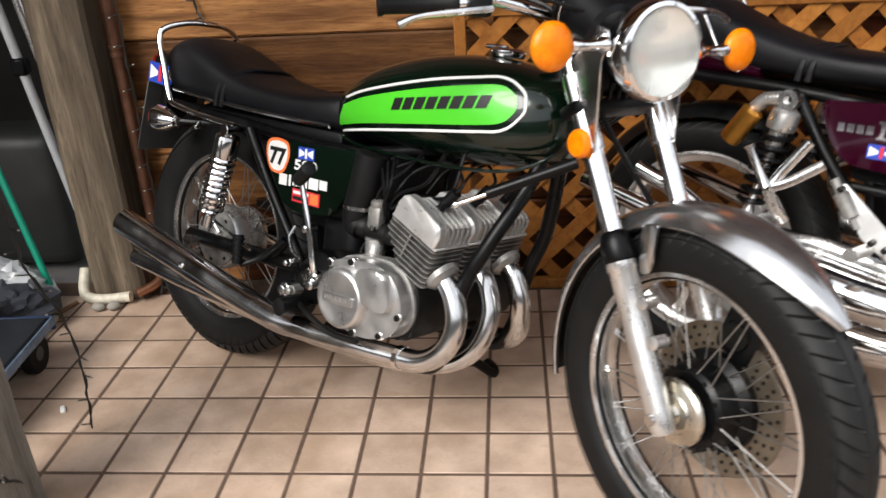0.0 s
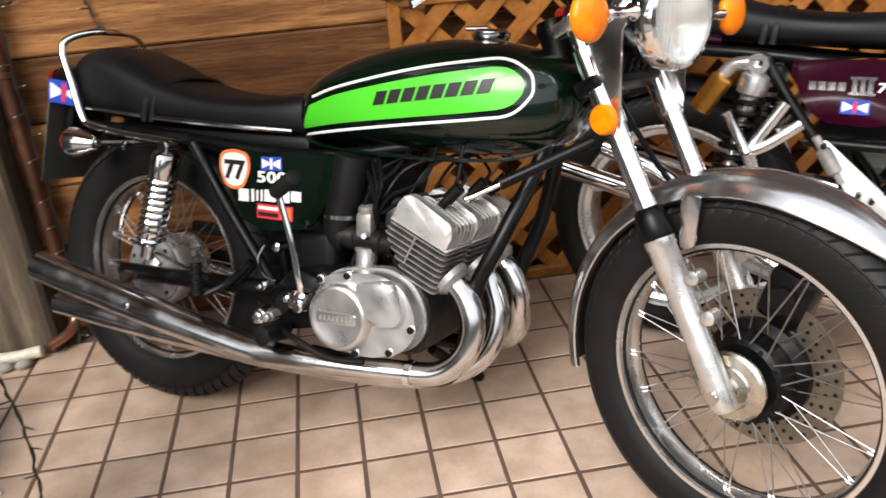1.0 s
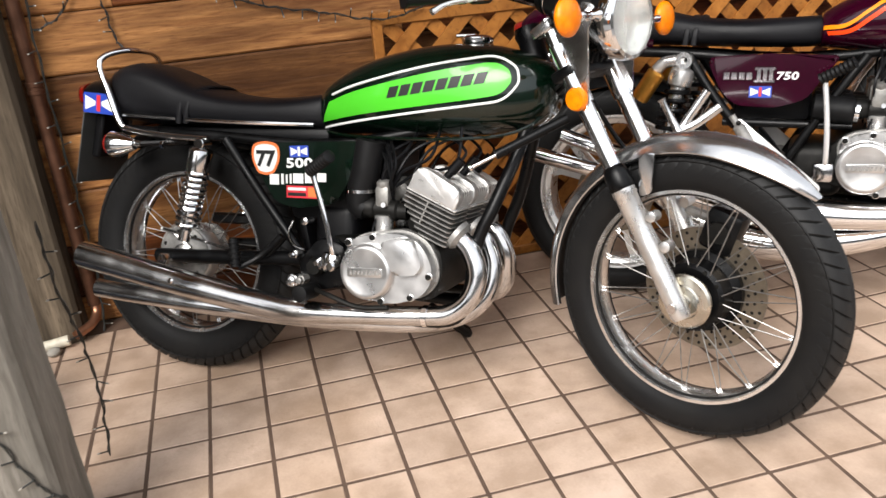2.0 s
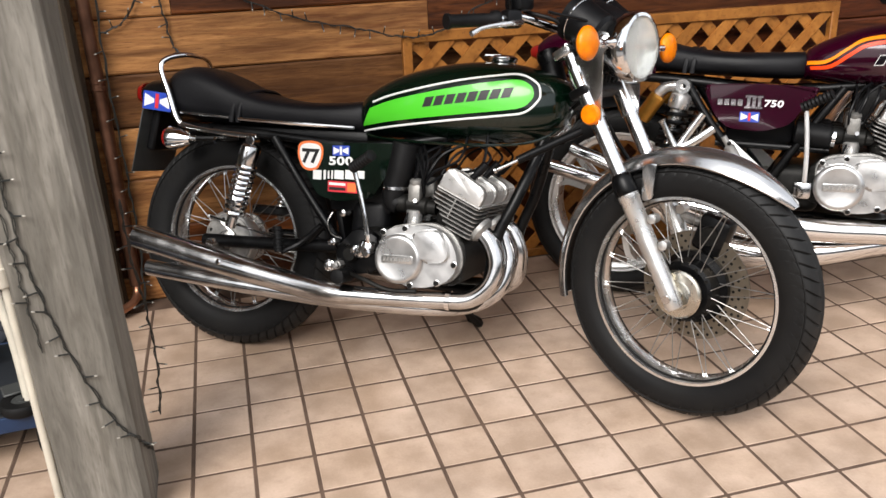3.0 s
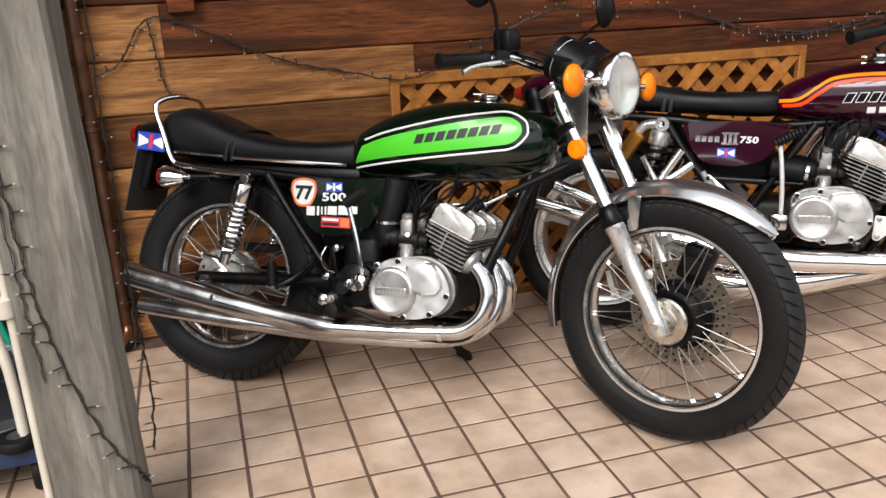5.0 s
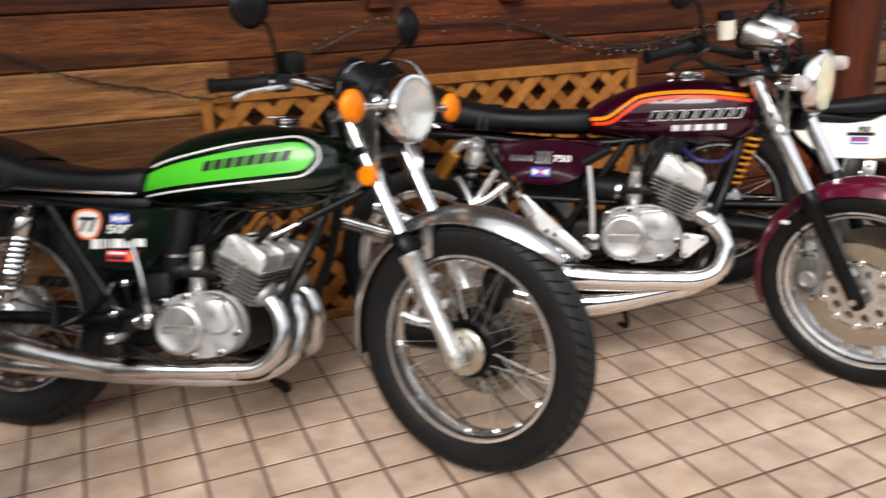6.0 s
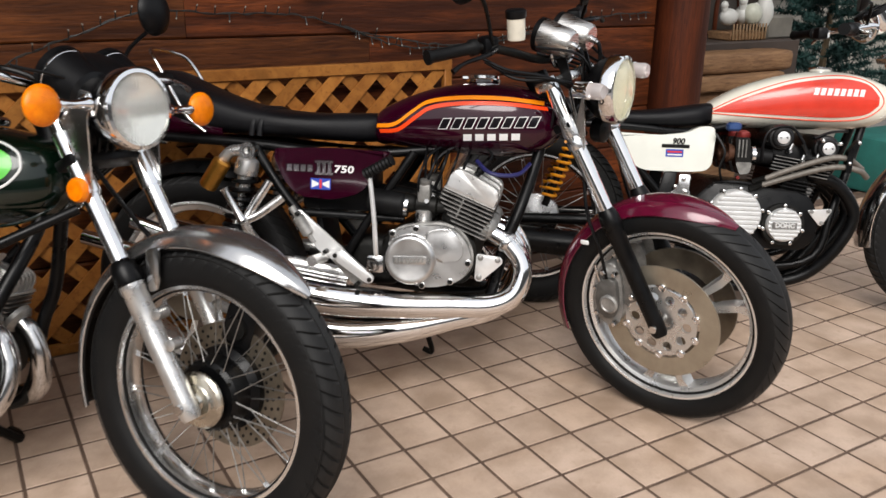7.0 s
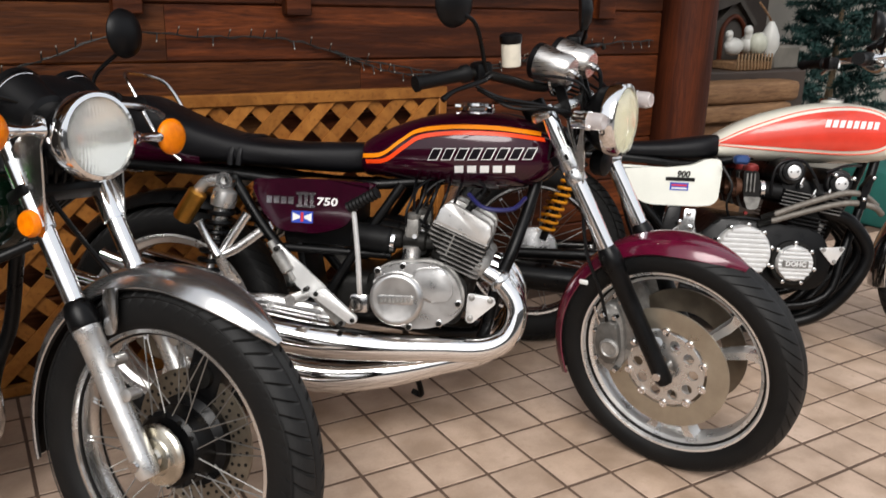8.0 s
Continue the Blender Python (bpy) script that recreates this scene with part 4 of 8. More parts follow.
        for k in range(5):
            part("fin", plate, None, hd, xf=Matrix.Translation((0.003, cy - half + 0.03 + 0.0165 * k, 0)))
        part("spark_plug", along((-0.004, cy, 0.05), (0.014, cy, 0.104), [(0.009, 0), (0.009, 0.3), (0.012, 0.35), (0.012, 1.0)], 10), BLACK_PLASTIC, hd)
        part("plug_lead", tube([(0.014, cy, 0.1), (0.01, cy + 0.01, 0.126), (-0.05, cy + 0.03, 0.13), (-0.11, cy + 0.02, 0.07), (-0.12, cy, 0.0)], 0.0038, 6, 5), BLACK_PLASTIC, hd)
    kx, kz = carb
    for cy in (-0.135, -0.135 + gap, -0.135 + 2 * gap):
        body = part("carburettor", along((kx + 0.06, cy, kz - 0.004), (kx - 0.052, cy, kz + 0.004), [(0.02, 0), (0.02, 0.2), (0.025, 0.25), (0.025, 0.72), (0.022, 0.75), (0.026, 0.8), (0.026, 1)], 18), STEEL_DARK, bike, "grimy grey carburettor")
        part("bowl", lathe([(0.0, -0.055), (0.014, -0.055), (0.021, -0.05), (0.023, -0.03), (0.024, -0.014), (0.02, -0.012), (0, -0.012)], 18, "z", (kx, cy - 0.006, kz)), ALU, body, "bright float bowl")
        part("slide_housing", box((kx, cy - 0.006, kz + 0.03), (0.036, 0.036, 0.055), 0.008, seg=2), ALU_DARK, body)
        part("cap", lathe([(0.0165, 0.0), (0.0185, 0.004), (0.0185, 0.014), (0.01, 0.02), (0, 0.02)], 16, "z", (kx, cy - 0.006, kz + 0.052)), ALU_DARK, body)
        part("idle_screw", along((kx + 0.008, cy - 0.02, kz + 0.012), (kx + 0.01, cy - 0.036, kz + 0.014), [(0.004, 0), (0.004, 0.6), (0.006, 0.65), (0.006, 1), (0, 1)], 10), CHROME_WORN, body)
        part("overflow_pipe", tube([(kx - 0.012, cy - 0.024, kz - 0.02), (kx - 0.02, cy - 0.03, kz - 0.05), (kx - 0.012, cy - 0.02, kz - 0.09)], 0.003, 6, 4), BLACK_PLASTIC, body)
        part("throttle_cable", tube([(kx, cy - 0.006, kz + 0.07), (kx + 0.006, cy * 0.95, kz + 0.13), (kx + 0.06, cy * 0.6, kz + 0.17)], 0.0035, 6, 4), BLACK_PLASTIC, body)


def fork(bike, axle, rake, length, leg_y, xf, tube_mat, leg_mat, boot_mat, split=0.42, tube_r=0.019, leg_r=0.025):
    """Two stanchions with sliders; split: how far up the slider reaches."""
    ux, uz = -math.sin(radians(rake)), math.cos(radians(rake))
    pt = lambda s, y: (axle[0] + ux * s, y, axle[2] + uz * s)  # noqa: E731
    for s in (-1, 1):
        y = s * leg_y
        part("fork_slider", along(pt(-0.03, y), pt(split * length, y), [(0.0, 0), (0.018, 0.0), (0.0225, 0.03), (0.0225, 0.13), (leg_r * 0.92, 0.17), (leg_r * 0.94, 0.6), (leg_r, 0.93), (leg_r * 1.08, 0.94), (leg_r * 1.08, 1.0), (0, 1)]), leg_mat, bike, xf=xf)
        part("fork_boot", along(pt(split * length - 0.005, y), pt(split * length + 0.05, y), [(leg_r * 1.1, 0), (leg_r * 1.18, 0.1), (leg_r * 1.15, 0.6), (leg_r * 0.95, 0.9), (tube_r, 1)]), boot_mat, bike, xf=xf)
        part("fork_tube", along(pt(split * length + 0.03, y), pt(length, y), [(tube_r, 0), (tube_r, 0.97), (tube_r * 0.9, 1.0), (0, 1.0)]), tube_mat, bike, "bright fork tube", xf=xf)
    for s, w in ((0.81 * length, 0.026), (0.97 * length, 0.026)):
        a = Vector(pt(s, 0))
        part("fork_clamp", box(a + Vector((-0.01, 0, 0)), (0.055, leg_y * 2 + 0.05, w), 0.008, pose(0, 0, 0, 0, -rake, 0), seg=2), BLACK_PAINT if s < 0.9 * length else ALU_POL, bike, xf=xf)
    part("axle", tube([(axle[0], -leg_y - 0.028, axle[2]), (axle[0], leg_y + 0.028, axle[2])], 0.0105, 12, 1), CHROME_WORN, bike, xf=xf)
    return pt


def fender(c, r, half, a0, a1, n=36, crown=0.016, lip=0.02):
    """A mudguard over a wheel with its middle at c, from angle a0 to a1 (degrees, ahead is 0)."""
    bm, m = bmesh.new(), 12
    outer, inner = [], []
    for i in range(n + 1):
        a = radians(a0 + (a1 - a0) * i / n)
        ro, ri = [], []
        for k in range(m + 1):
            t = 2 * k / m - 1
            taper = math.sin(min(1.0, i / n / 0.24) * math.pi / 2) ** 0.8
            rr = r + crown * (1 - t * t) * (0.5 + 0.5 * taper) - lip * (0.1 + 0.9 * taper) * max(0, abs(t) - 0.75) / 0.25
            y = half * t * (0.14 + 0.86 * taper)
            ro.append(bm.verts.new((c[0] + rr * math.cos(a), c[1] + y, c[2] + rr * math.sin(a))))
            ri.append(bm.verts.new((c[0] + (rr - 0.003) * math.cos(a), c[1] + y * 0.97, c[2] + (rr - 0.003) * math.sin(a))))
        outer.append(ro)
        inner.append(ri)
    for g, flip in ((outer, False), (inner, True)):
        for r0, r1 in zip(g, g[1:]):
            for k in range(m):
                q = (r0[k], r0[k + 1], r1[k + 1], r1[k])
                bm.faces.new(q[::-1] if flip else q)
    for i in range(n):
        for k in (0, m):
            bm.faces.new((outer[i][k], outer[i + 1][k], inner[i + 1][k], inner[i][k]))
    for i in (0, n):
        for k in range(m):
            bm.faces.new((outer[i][k], outer[i][k + 1], inner[i][k + 1], inner[i][k]))
    return bm


def seat_mesh(rows, n=32):
    """Rows of x, half width, bottom, top."""
    body = Body(rows, 3.2)
    return body.mesh(30, n)


def handlebar(bike, xf, mid, grips, rise, r=0.011, bar_mat=CHROME, lever_mat=ALU_POL, label="bent chrome handlebar"):
    """A bent bar: mid (x, z) at the clamps, grips (x, y, z) of the right-hand end."""
    gx, gy, gz = grips
    pts = [(gx, gy, gz), (gx + 0.05, gy + 0.13, gz + 0.004), (mid[0] - 0.005, gy + 0.19, mid[1] + rise), (mid[0] + 0.02, -0.06, mid[1]), (mid[0] + 0.02, 0.06, mid[1])]
    pts += [(x, -y, z) for x, y, z in pts[2::-1]]
    bar = part("handlebar", tube(pts, r, 12, 6), bar_mat, bike, label, xf=xf)
    for s in (1, -1):
        a, b = Vector((gx, s * gy, gz)), Vector((gx + 0.048, s * (gy + 0.125), gz + 0.004))
        part("grip", along(a + (a - b) * 0.06, b, [(0, 0), (0.0185, 0.0), (0.0185, 0.05), (0.0155, 0.08), (0.0155, 0.85), (0.021, 0.9), (0.021, 1.0), (0, 1)]), RUBBER_SOFT, bar, "black rubber grip")
        c = Vector((gx + 0.062, s * (gy + 0.16), gz + 0.004))
        part("switch_housing", box(c, (0.042, 0.045, 0.045), 0.01, pose(0, 0, 0, 0, 0, s * -20), seg=2), BLACK_PLASTIC, bar)
        lv = [(gx + 0.085, s * (gy + 0.17), gz - 0.004), (gx + 0.098, s * (gy + 0.1), gz - 0.008), (gx + 0.08, s * (gy + 0.03), gz - 0.016), (gx + 0.07, s * (gy - 0.005), gz - 0.03)]
        part("lever", tube(lv, 0.006, 8, 6, radii=[0.008, 0.007, 0.005, 0.0075]), lever_mat, bar, "curved hand lever")
    return bar


def green_motorcycle(m):
    bike = root("motorcycle", m, "dark green motorcycle with bright green tank stripe on side stand", "motorcycle", "motorcycles on the terrace")
    AX, AZ, RK, LX = 1.357, 0.326, 27.0, 1.335
    xf = pose(0, 0, 0.93, -3.55, 0, 0) @ Matrix.Translation((0, 0, -0.93)) @ steer_matrix(0.972, 0.93, RK, -24)
    # Wheels.
    fw = spoked_wheel("front_wheel", bike, (AX, 0, AZ), xf, 0.33, 0.1, 0.248, [(0, -0.06), (0.03, -0.06), (0.05, -0.05), (0.055, -0.042), (0.03, -0.03), (0.03, 0.03), (0.05, 0.036), (0.05, 0.05), (0, 0.05)], STEEL_DARK, "spoked front wheel")
    part("hub_cap", lathe([(0, -0.068), (0.018, -0.068), (0.021, -0.062), (0.036, -0.062), (0.039, -0.0585), (0.057, -0.057), (0.062, -0.052), (0.062, -0.046), (0, -0.046)], 40), HUB_WARM, fw, "warm-toned polished hub cover")
    part("disc_carrier", lathe([(0.03, -0.028), (0.07, -0.028), (0.078, -0.02), (0.08, 0.02), (0.094, 0.034), (0.094, 0.05), (0.03, 0.05)], 48, closed=True), BLACK_PAINT, fw, "black hub drum and disc carrier")
    for k in range(12):
        part("carrier_bolt", lathe([(0.0045, 0), (0.0045, -0.003), (0, -0.003)], 8), STEEL_DARK, fw, xf=Matrix.Translation((0.073 * math.cos(0.5236 * k), -0.0265, 0.073 * math.sin(0.5236 * k))))
    part("brake_disc", disc_mesh(0.143, 0.09, 0.052), DISC_STEEL, fw, "drilled steel brake disc")
    hole = finish("disc_hole", lathe([(0.0038, 0.0), (0.0038, -0.0008), (0, -0.0008)], 8), STEEL_DARK)
    for k in range(96):
        a = 2 * math.pi * (k // 3) / 32 + (k % 3) * 0.06
        r = 0.102 + 0.015 * (k % 3)
        part("disc_hole", hole, None, fw, xf=Matrix.Translation((r * math.cos(a), 0.0493, r * math.sin(a))))
    rw = spoked_wheel("rear_wheel", bike, (0, 0, 0.333), None, 0.333, 0.118, 0.231, [(0, -0.075), (0.02, -0.075), (0.03, -0.068), (0.082, -0.062), (0.09, -0.05), (0.088, -0.02), (0.05, -0.015), (0.05, 0.03), (0.075, 0.035), (0.075, 0.05), (0, 0.05)], ALU, "spoked rear wheel with drum brake")
    part("brake_plate", lathe([(0.03, -0.074), (0.05, -0.071), (0.078, -0.0665), (0.08, -0.062), (0.03, -0.062)], 40, closed=True), ALU_DULL, rw, "cast brake plate")
    for k in range(7):
        part("plate_hole", lathe([(0.006, 0), (0.006, -0.0012), (0, -0.0012)], 12), STEEL_DARK, rw, xf=Matrix.Translation((0.064 * math.cos(0.9 * k), -0.068, 0.064 * math.sin(0.9 * k))))
    part("brake_rod", tube([(-0.05, -0.085, 0.07), (0.1, -0.12, 0.05), (0.24, -0.15, 0.03)], 0.004, 8, 3), CHROME_WORN, rw)
    part("brake_arm", tube([(0.03, -0.078, 0.02), (-0.02, -0.08, 0.06), (-0.06, -0.08, 0.07)], 0.006, 8), ALU, rw)
    part("axle_nut", lathe([(0.016, -0.16), (0.016, -0.145), (0.012, -0.145), (0.012, -0.07)], 6), CHROME_WORN, rw)
    # Fork, lamp and bars.
    pt = fork(bike, (AX, 0, AZ), RK, 0.682, 0.086, xf, CHROME, ALU, BLACK_PAINT, split=0.41)
    for s in (-1, 1):
        a, b = pt(0.618, s * 0.086), pt(0.478, s * 0.086)
        part("lamp_bracket", along(b, a, [(0.0225, 0), (0.0235, 0.05), (0.0225, 0.5), (0.0235, 1.0)]), CHROME, bike, "chrome headlight bracket", xf=xf)
        arm = round_outline([(pt(0.63, 0)[0] - 0.004, pt(0.63, 0)[2]), (LX - 0.19, 0.968), (LX - 0.162, 0.962), (LX - 0.158, 0.932), (LX - 0.175, 0.915), (pt(0.465, 0)[0] + 0.012, pt(0.465, 0)[2]), (pt(0.46, 0)[0] - 0.012, pt(0.46, 0)[2] + 0.004)], 0.008, 3)
        part("lamp_ear", prism(arm, s * 0.094, s * 0.099, 0.001), ALU_POL, bike, "bright metal lamp bracket plate", xf=xf)
        part("ear_bolt", lathe([(0.014, s * 0.09), (0.016, s * 0.1), (0.008, s * 0.106), (0, s * 0.106)], 16, "y", (LX - 0.178, 0, 0.942)), CHROME, bike, xf=xf)
        for q in (0.2, 0.13):
            part("caliper_lug", along((pt(q, 0)[0] + 0.034, s * 0.066, pt(q, 0)[2] + 0.012), (pt(q, 0)[0] + 0.036, s * 0.1, pt(q, 0)[2] + 0.014), [(0.012, 0), (0.012, 0.9), (0.006, 0.95), (0, 0.95)], 14), ALU, bike, xf=xf)
        if s < 0:
            part("side_reflector", lathe([(0, -0.012), (0.022, -0.01), (0.026, -0.004), (0.026, 0.004), (0, 0.004)] if s < 0 else [(0, 0.012), (0.022, 0.01), (0.026, 0.004), (0.026, -0.004), (0, -0.004)], 28, "y", (pt(0.5, 0)[0] + 0.01, s * 0.116, pt(0.5, 0)[2] - 0.005)), ORANGE, bike, "round orange reflector", xf=xf)
        indicator(bike, (LX - 0.152 - s * 0.015, s * 0.232, 0.929 - s * 0.009), s, xf, 0.039, 0.026, stalk=0.07)
    headlight(bike, (LX - 0.122, 0, 0.925), 0.084, xf @ Matrix.Translation((LX - 0.2, 0, 0)) @ pose(0, 0, 0, 0, 0, -4) @ Matrix.Translation((0.2 - LX, 0, 0)), 0.13, CHROME_WORN)
    meters(bike, (1.142, 0, 0.955), xf, BLACK_PLASTIC, tilt=62, r=0.057, length=0.102, gap=0.06)
    part("gauge_shroud", Body([(1.06, 0.03, 0.97, 1.035), (1.075, 0.055, 0.965, 1.044), (1.1, 0.065, 0.96, 1.037), (1.13, 0.068, 0.956, 1.02), (1.148, 0.06, 0.956, 1.002), (1.156, 0.04, 0.96, 0.99)], 3.0).mesh(16, 28), BLACK_PLASTIC, bike, "smooth black instrument shroud", xf=xf)
    handlebar(bike, xf, (0.985, 0.975), (0.92, -0.39, 0.995), 0.03)
    part("wiring_sleeve", box((LX - 0.262, 0, 0.895), (0.07, 0.13, 0.12), 0.03, seg=3), BLACK_PLASTIC, bike, xf=xf)
    for k in range(6):
        part("wire", tube([(LX - 0.25, -0.05 + 0.02 * k, 0.93), (LX - 0.215, -0.06 + 0.024 * k, 0.88), (LX - 0.23, -0.05 + 0.018 * k, 0.82), (LX - 0.3, -0.03 + 0.012 * k, 0.77)], 0.0045, 6, 5), BLACK_PAINT, bike, xf=xf)
    part("brake_reservoir", box((0.985, -0.2, 1.045), (0.055, 0.06, 0.055), 0.012, seg=2), BLACK_PLASTIC, bike, "black brake fluid reservoir", xf=xf)
    mirror(bike, (0.985, -0.235, 1.0), (0.985, -0.32, 1.175), xf)
    mirror(bike, (0.935, 0.25, 0.985), (1.01, 0.27, 1.15), xf, face=(-1, -0.15, 0), bend=(0.928, 0.252, 1.055))
    cal = part("brake_caliper", box((AX + 0.035, 0.072, AZ + 0.135), (0.085, 0.055, 0.1), 0.014, pose(0, 0, 0, 0, 20, 0), seg=2), BLACK_PAINT, bike, "black brake caliper", xf=xf)
    part("caliper_bracket", tube([(AX - 0.06, 0.09, AZ + 0.17), (AX - 0.01, 0.085, AZ + 0.16), (AX + 0.03, 0.08, AZ + 0.15)], 0.012, 8, 4), ALU_DULL, cal)
    part("piston_cover", lathe([(0.024, 0.036), (0.026, 0.044), (0, 0.044)], 24, "y", (AX + 0.035, 0, AZ + 0.135)), STEEL_DARK, cal)
    part("front_fender", fender((AX, 0, AZ), 0.347, 0.06, 43, 191), CHROME_DULL, bike, "dull chrome front mudguard", xf=xf)
    part("fender_liner", fender((AX, 0, AZ), 0.3425, 0.0565, 45, 190.5), BLACK_PAINT, bike, "black painted inside of the mudguard", xf=xf)
    for s in (-1, 1):
        part("fender_stay", prism(round_outline([(AX - 0.095, AZ + 0.318), (AX - 0.058, AZ + 0.326), (AX - 0.068, AZ + 0.235), (AX - 0.095, AZ + 0.228)], 0.01), s * 0.066, s * 0.071, 0.001), CHROME_WORN, bike, "chrome mudguard stay", xf=xf)
    part("brake_hose", tube([(0.97, -0.16, 1.02), (1.06, -0.1, 0.97), (1.1, -0.03, 0.8), (1.14, 0.05, 0.66), (1.2, 0.08, 0.58)], 0.0055, 8), BLACK_PAINT, bike, xf=xf)
    for k in range(4):
        part("cable", tube([(0.98, -0.2 + 0.1 * k, 0.99), (1.09 + 0.01 * k, -0.14 + 0.07 * k, 0.96), (1.08, -0.06 + 0.03 * k, 0.85), (0.98, -0.05 + 0.03 * k, 0.74), (0.8, -0.05, 0.66)], 0.004, 6), BLACK_PAINT, bike)
    # Tank.
    tank = Body([(0.435, 0.06, 0.682, 0.765), (0.45, 0.098, 0.672, 0.792), (0.53, 0.124, 0.668, 0.836), (0.64, 0.14, 0.665, 0.868), (0.76, 0.146, 0.664, 0.884), (0.87, 0.143, 0.668, 0.88),
                 (0.95, 0.127, 0.682, 0.862), (1.0, 0.098, 0.706, 0.842), (1.022, 0.062, 0.735, 0.825), (1.03, 0.02, 0.77, 0.8)], 2.7)
    tk = part("fuel_tank", tank.mesh(), PAINT_GREEN, bike, "glossy dark green fuel tank")
    part("stripe", tank.patch([(0.452, 0.697), (0.56, 0.715), (0.72, 0.735), (0.86, 0.752), (0.915, 0.763), (0.938, 0.785), (0.941, 0.8)],
                              [(0.478, 0.746), (0.56, 0.772), (0.72, 0.806), (0.84, 0.826), (0.9, 0.832), (0.932, 0.818), (0.941, 0.801)], 40, 5, 0.0015), STRIPE_GREEN, tk, "bright green side stripe")
    part("pinstripe", tank.line([(0.448, 0.684), (0.56, 0.701), (0.72, 0.722), (0.86, 0.739), (0.92, 0.75), (0.952, 0.78), (0.956, 0.802), (0.944, 0.826), (0.9, 0.846), (0.84, 0.841), (0.72, 0.822), (0.56, 0.786), (0.488, 0.763)], 0.003), LINE_WHITE, tk, "white line round the stripe")
    bars_on(tank, 0.64, 0.885, 0.766, 0.8, 0.026, 8, LETTER_BLACK, tk, lift=0.0025, thin=0.8, tilt=0.35)
    part("filler_cap", lathe([(0.034, 0), (0.038, 0.006), (0.038, 0.014), (0.03, 0.02), (0, 0.021)], 30, "z", (0.82, 0, 0.884)), CHROME, tk, "chrome filler cap")
    part("cap_latch", box((0.792, 0, 0.905), (0.05, 0.02, 0.009), 0.003), CHROME, tk)
    part("tank_seam", tube([(0.45, -0.09, 0.676), (0.55, -0.118, 0.664), (0.75, -0.128, 0.66), (0.9, -0.12, 0.668), (0.97, -0.09, 0.69), (1.01, -0.05, 0.73)], 0.004, 6), PAINT_GREEN, tk)
    # Seat and tail.
    part("seat", seat_mesh([(-0.215, 0.06, 0.735, 0.8), (-0.19, 0.105, 0.705, 0.835), (-0.12, 0.122, 0.69, 0.853), (-0.03, 0.126, 0.684, 0.83), (0.06, 0.124, 0.68, 0.792), (0.15, 0.12, 0.677, 0.768),
                            (0.27, 0.115, 0.674, 0.758), (0.38, 0.105, 0.672, 0.762), (0.45, 0.09, 0.674, 0.77), (0.475, 0.06, 0.69, 0.77)]), VINYL, bike, "black vinyl dual seat with a humped tail")
    for dx in (-0.011, 0.011):
        part("seat_strap", tube([(x + dx, y_, z_) for x, y_, z_ in [(0.055, -0.125, 0.69), (0.06, -0.122, 0.735), (0.068, -0.104, 0.768), (0.074, -0.055, 0.785), (0.076, 0, 0.788), (0.074, 0.055, 0.785), (0.068, 0.104, 0.768), (0.06, 0.122, 0.735), (0.055, 0.125, 0.69)]], 0.008, 8, 4, flat=0.6), VINYL, bike)
    for s in (-1, 1):
        part("seat_trim", tube([(-0.13, s * 0.126, 0.712), (0.04, s * 0.129, 0.702)], 0.0045, 8, 2), CHROME_WORN, bike, "chrome seat trim strip")
        part("seat_trim", tube([(0.07, s * 0.127, 0.7), (0.25, s * 0.12, 0.694), (0.43, s * 0.102, 0.69)], 0.0055, 8, 3), CHROME, bike, "chrome seat trim strip")
    part("grab_rail", tube([(0.14, -0.135, 0.652), (0.0, -0.135, 0.66), (-0.1, -0.135, 0.672), (-0.135, -0.135, 0.69), (-0.17, -0.132, 0.77), (-0.2, -0.128, 0.84), (-0.195, -0.11, 0.868), (-0.175, -0.06, 0.885),
                            (-0.17, 0, 0.888), (-0.175, 0.06, 0.885), (-0.195, 0.11, 0.868), (-0.2, 0.128, 0.84), (-0.17, 0.132, 0.77), (-0.135, 0.135, 0.69), (-0.1, 0.135, 0.672), (0.14, 0.135, 0.652)], 0.0085, 10, 4), CHROME, bike, "bent chrome grab rail")
    part("tail_piece", Body([(-0.335, 0.05, 0.735, 0.79), (-0.3, 0.062, 0.72, 0.808), (-0.22, 0.085, 0.7, 0.815), (-0.12, 0.1, 0.69, 0.8)], 3).mesh(16, 24), BLACK_PAINT, bike)
    part("tail_light", Body([(-0.372, 0.02, 0.75, 0.78), (-0.36, 0.04, 0.738, 0.795), (-0.335, 0.05, 0.733, 0.8)], 3).mesh(10, 24), RED_LENS, bike, "dark red tail light")
    sticker("sticker", bike, (-0.239, -0.0955, 0.742), 0.104, 0.055, (STICKER_BLUE, STICKER_WHITE, STICKER_RED), "blue and white rectangular sticker", -5)
    part("number_plate", box((-0.31, 0, 0.62), (0.004, 0.2, 0.2), 0.0015, pose(0, 0, 0, 0, 12, 0)), PLATE_GREY, bike, "plain grey number plate")
    part("plate_bracket", box((-0.285, 0, 0.67), (0.03, 0.11, 0.16), 0.006, pose(0, 0, 0, 0, 12, 0)), BLACK_PLASTIC, bike)
    for s in (-1, 1):
        ind = part("rear_indicator", lathe([(0, 0.05), (0.014, 0.046), (0.028, 0.01), (0.034, -0.016), (0.034, -0.024), (0.0, -0.024)], 28, "x", (-0.115, s * 0.16, 0.635)), CHROME, bike, "chrome bodied rear turn signal")
        part("lens", lathe([(0.032, -0.024), (0.028, -0.036), (0.012, -0.044), (0, -0.045)], 24, "x", (-0.115, s * 0.16, 0.635)), RED_LENS, ind)
        part("stalk", tube([(-0.075, s * 0.158, 0.637), (-0.052, s * 0.155, 0.637)], 0.0085, 10, 1), CHROME_WORN, ind)
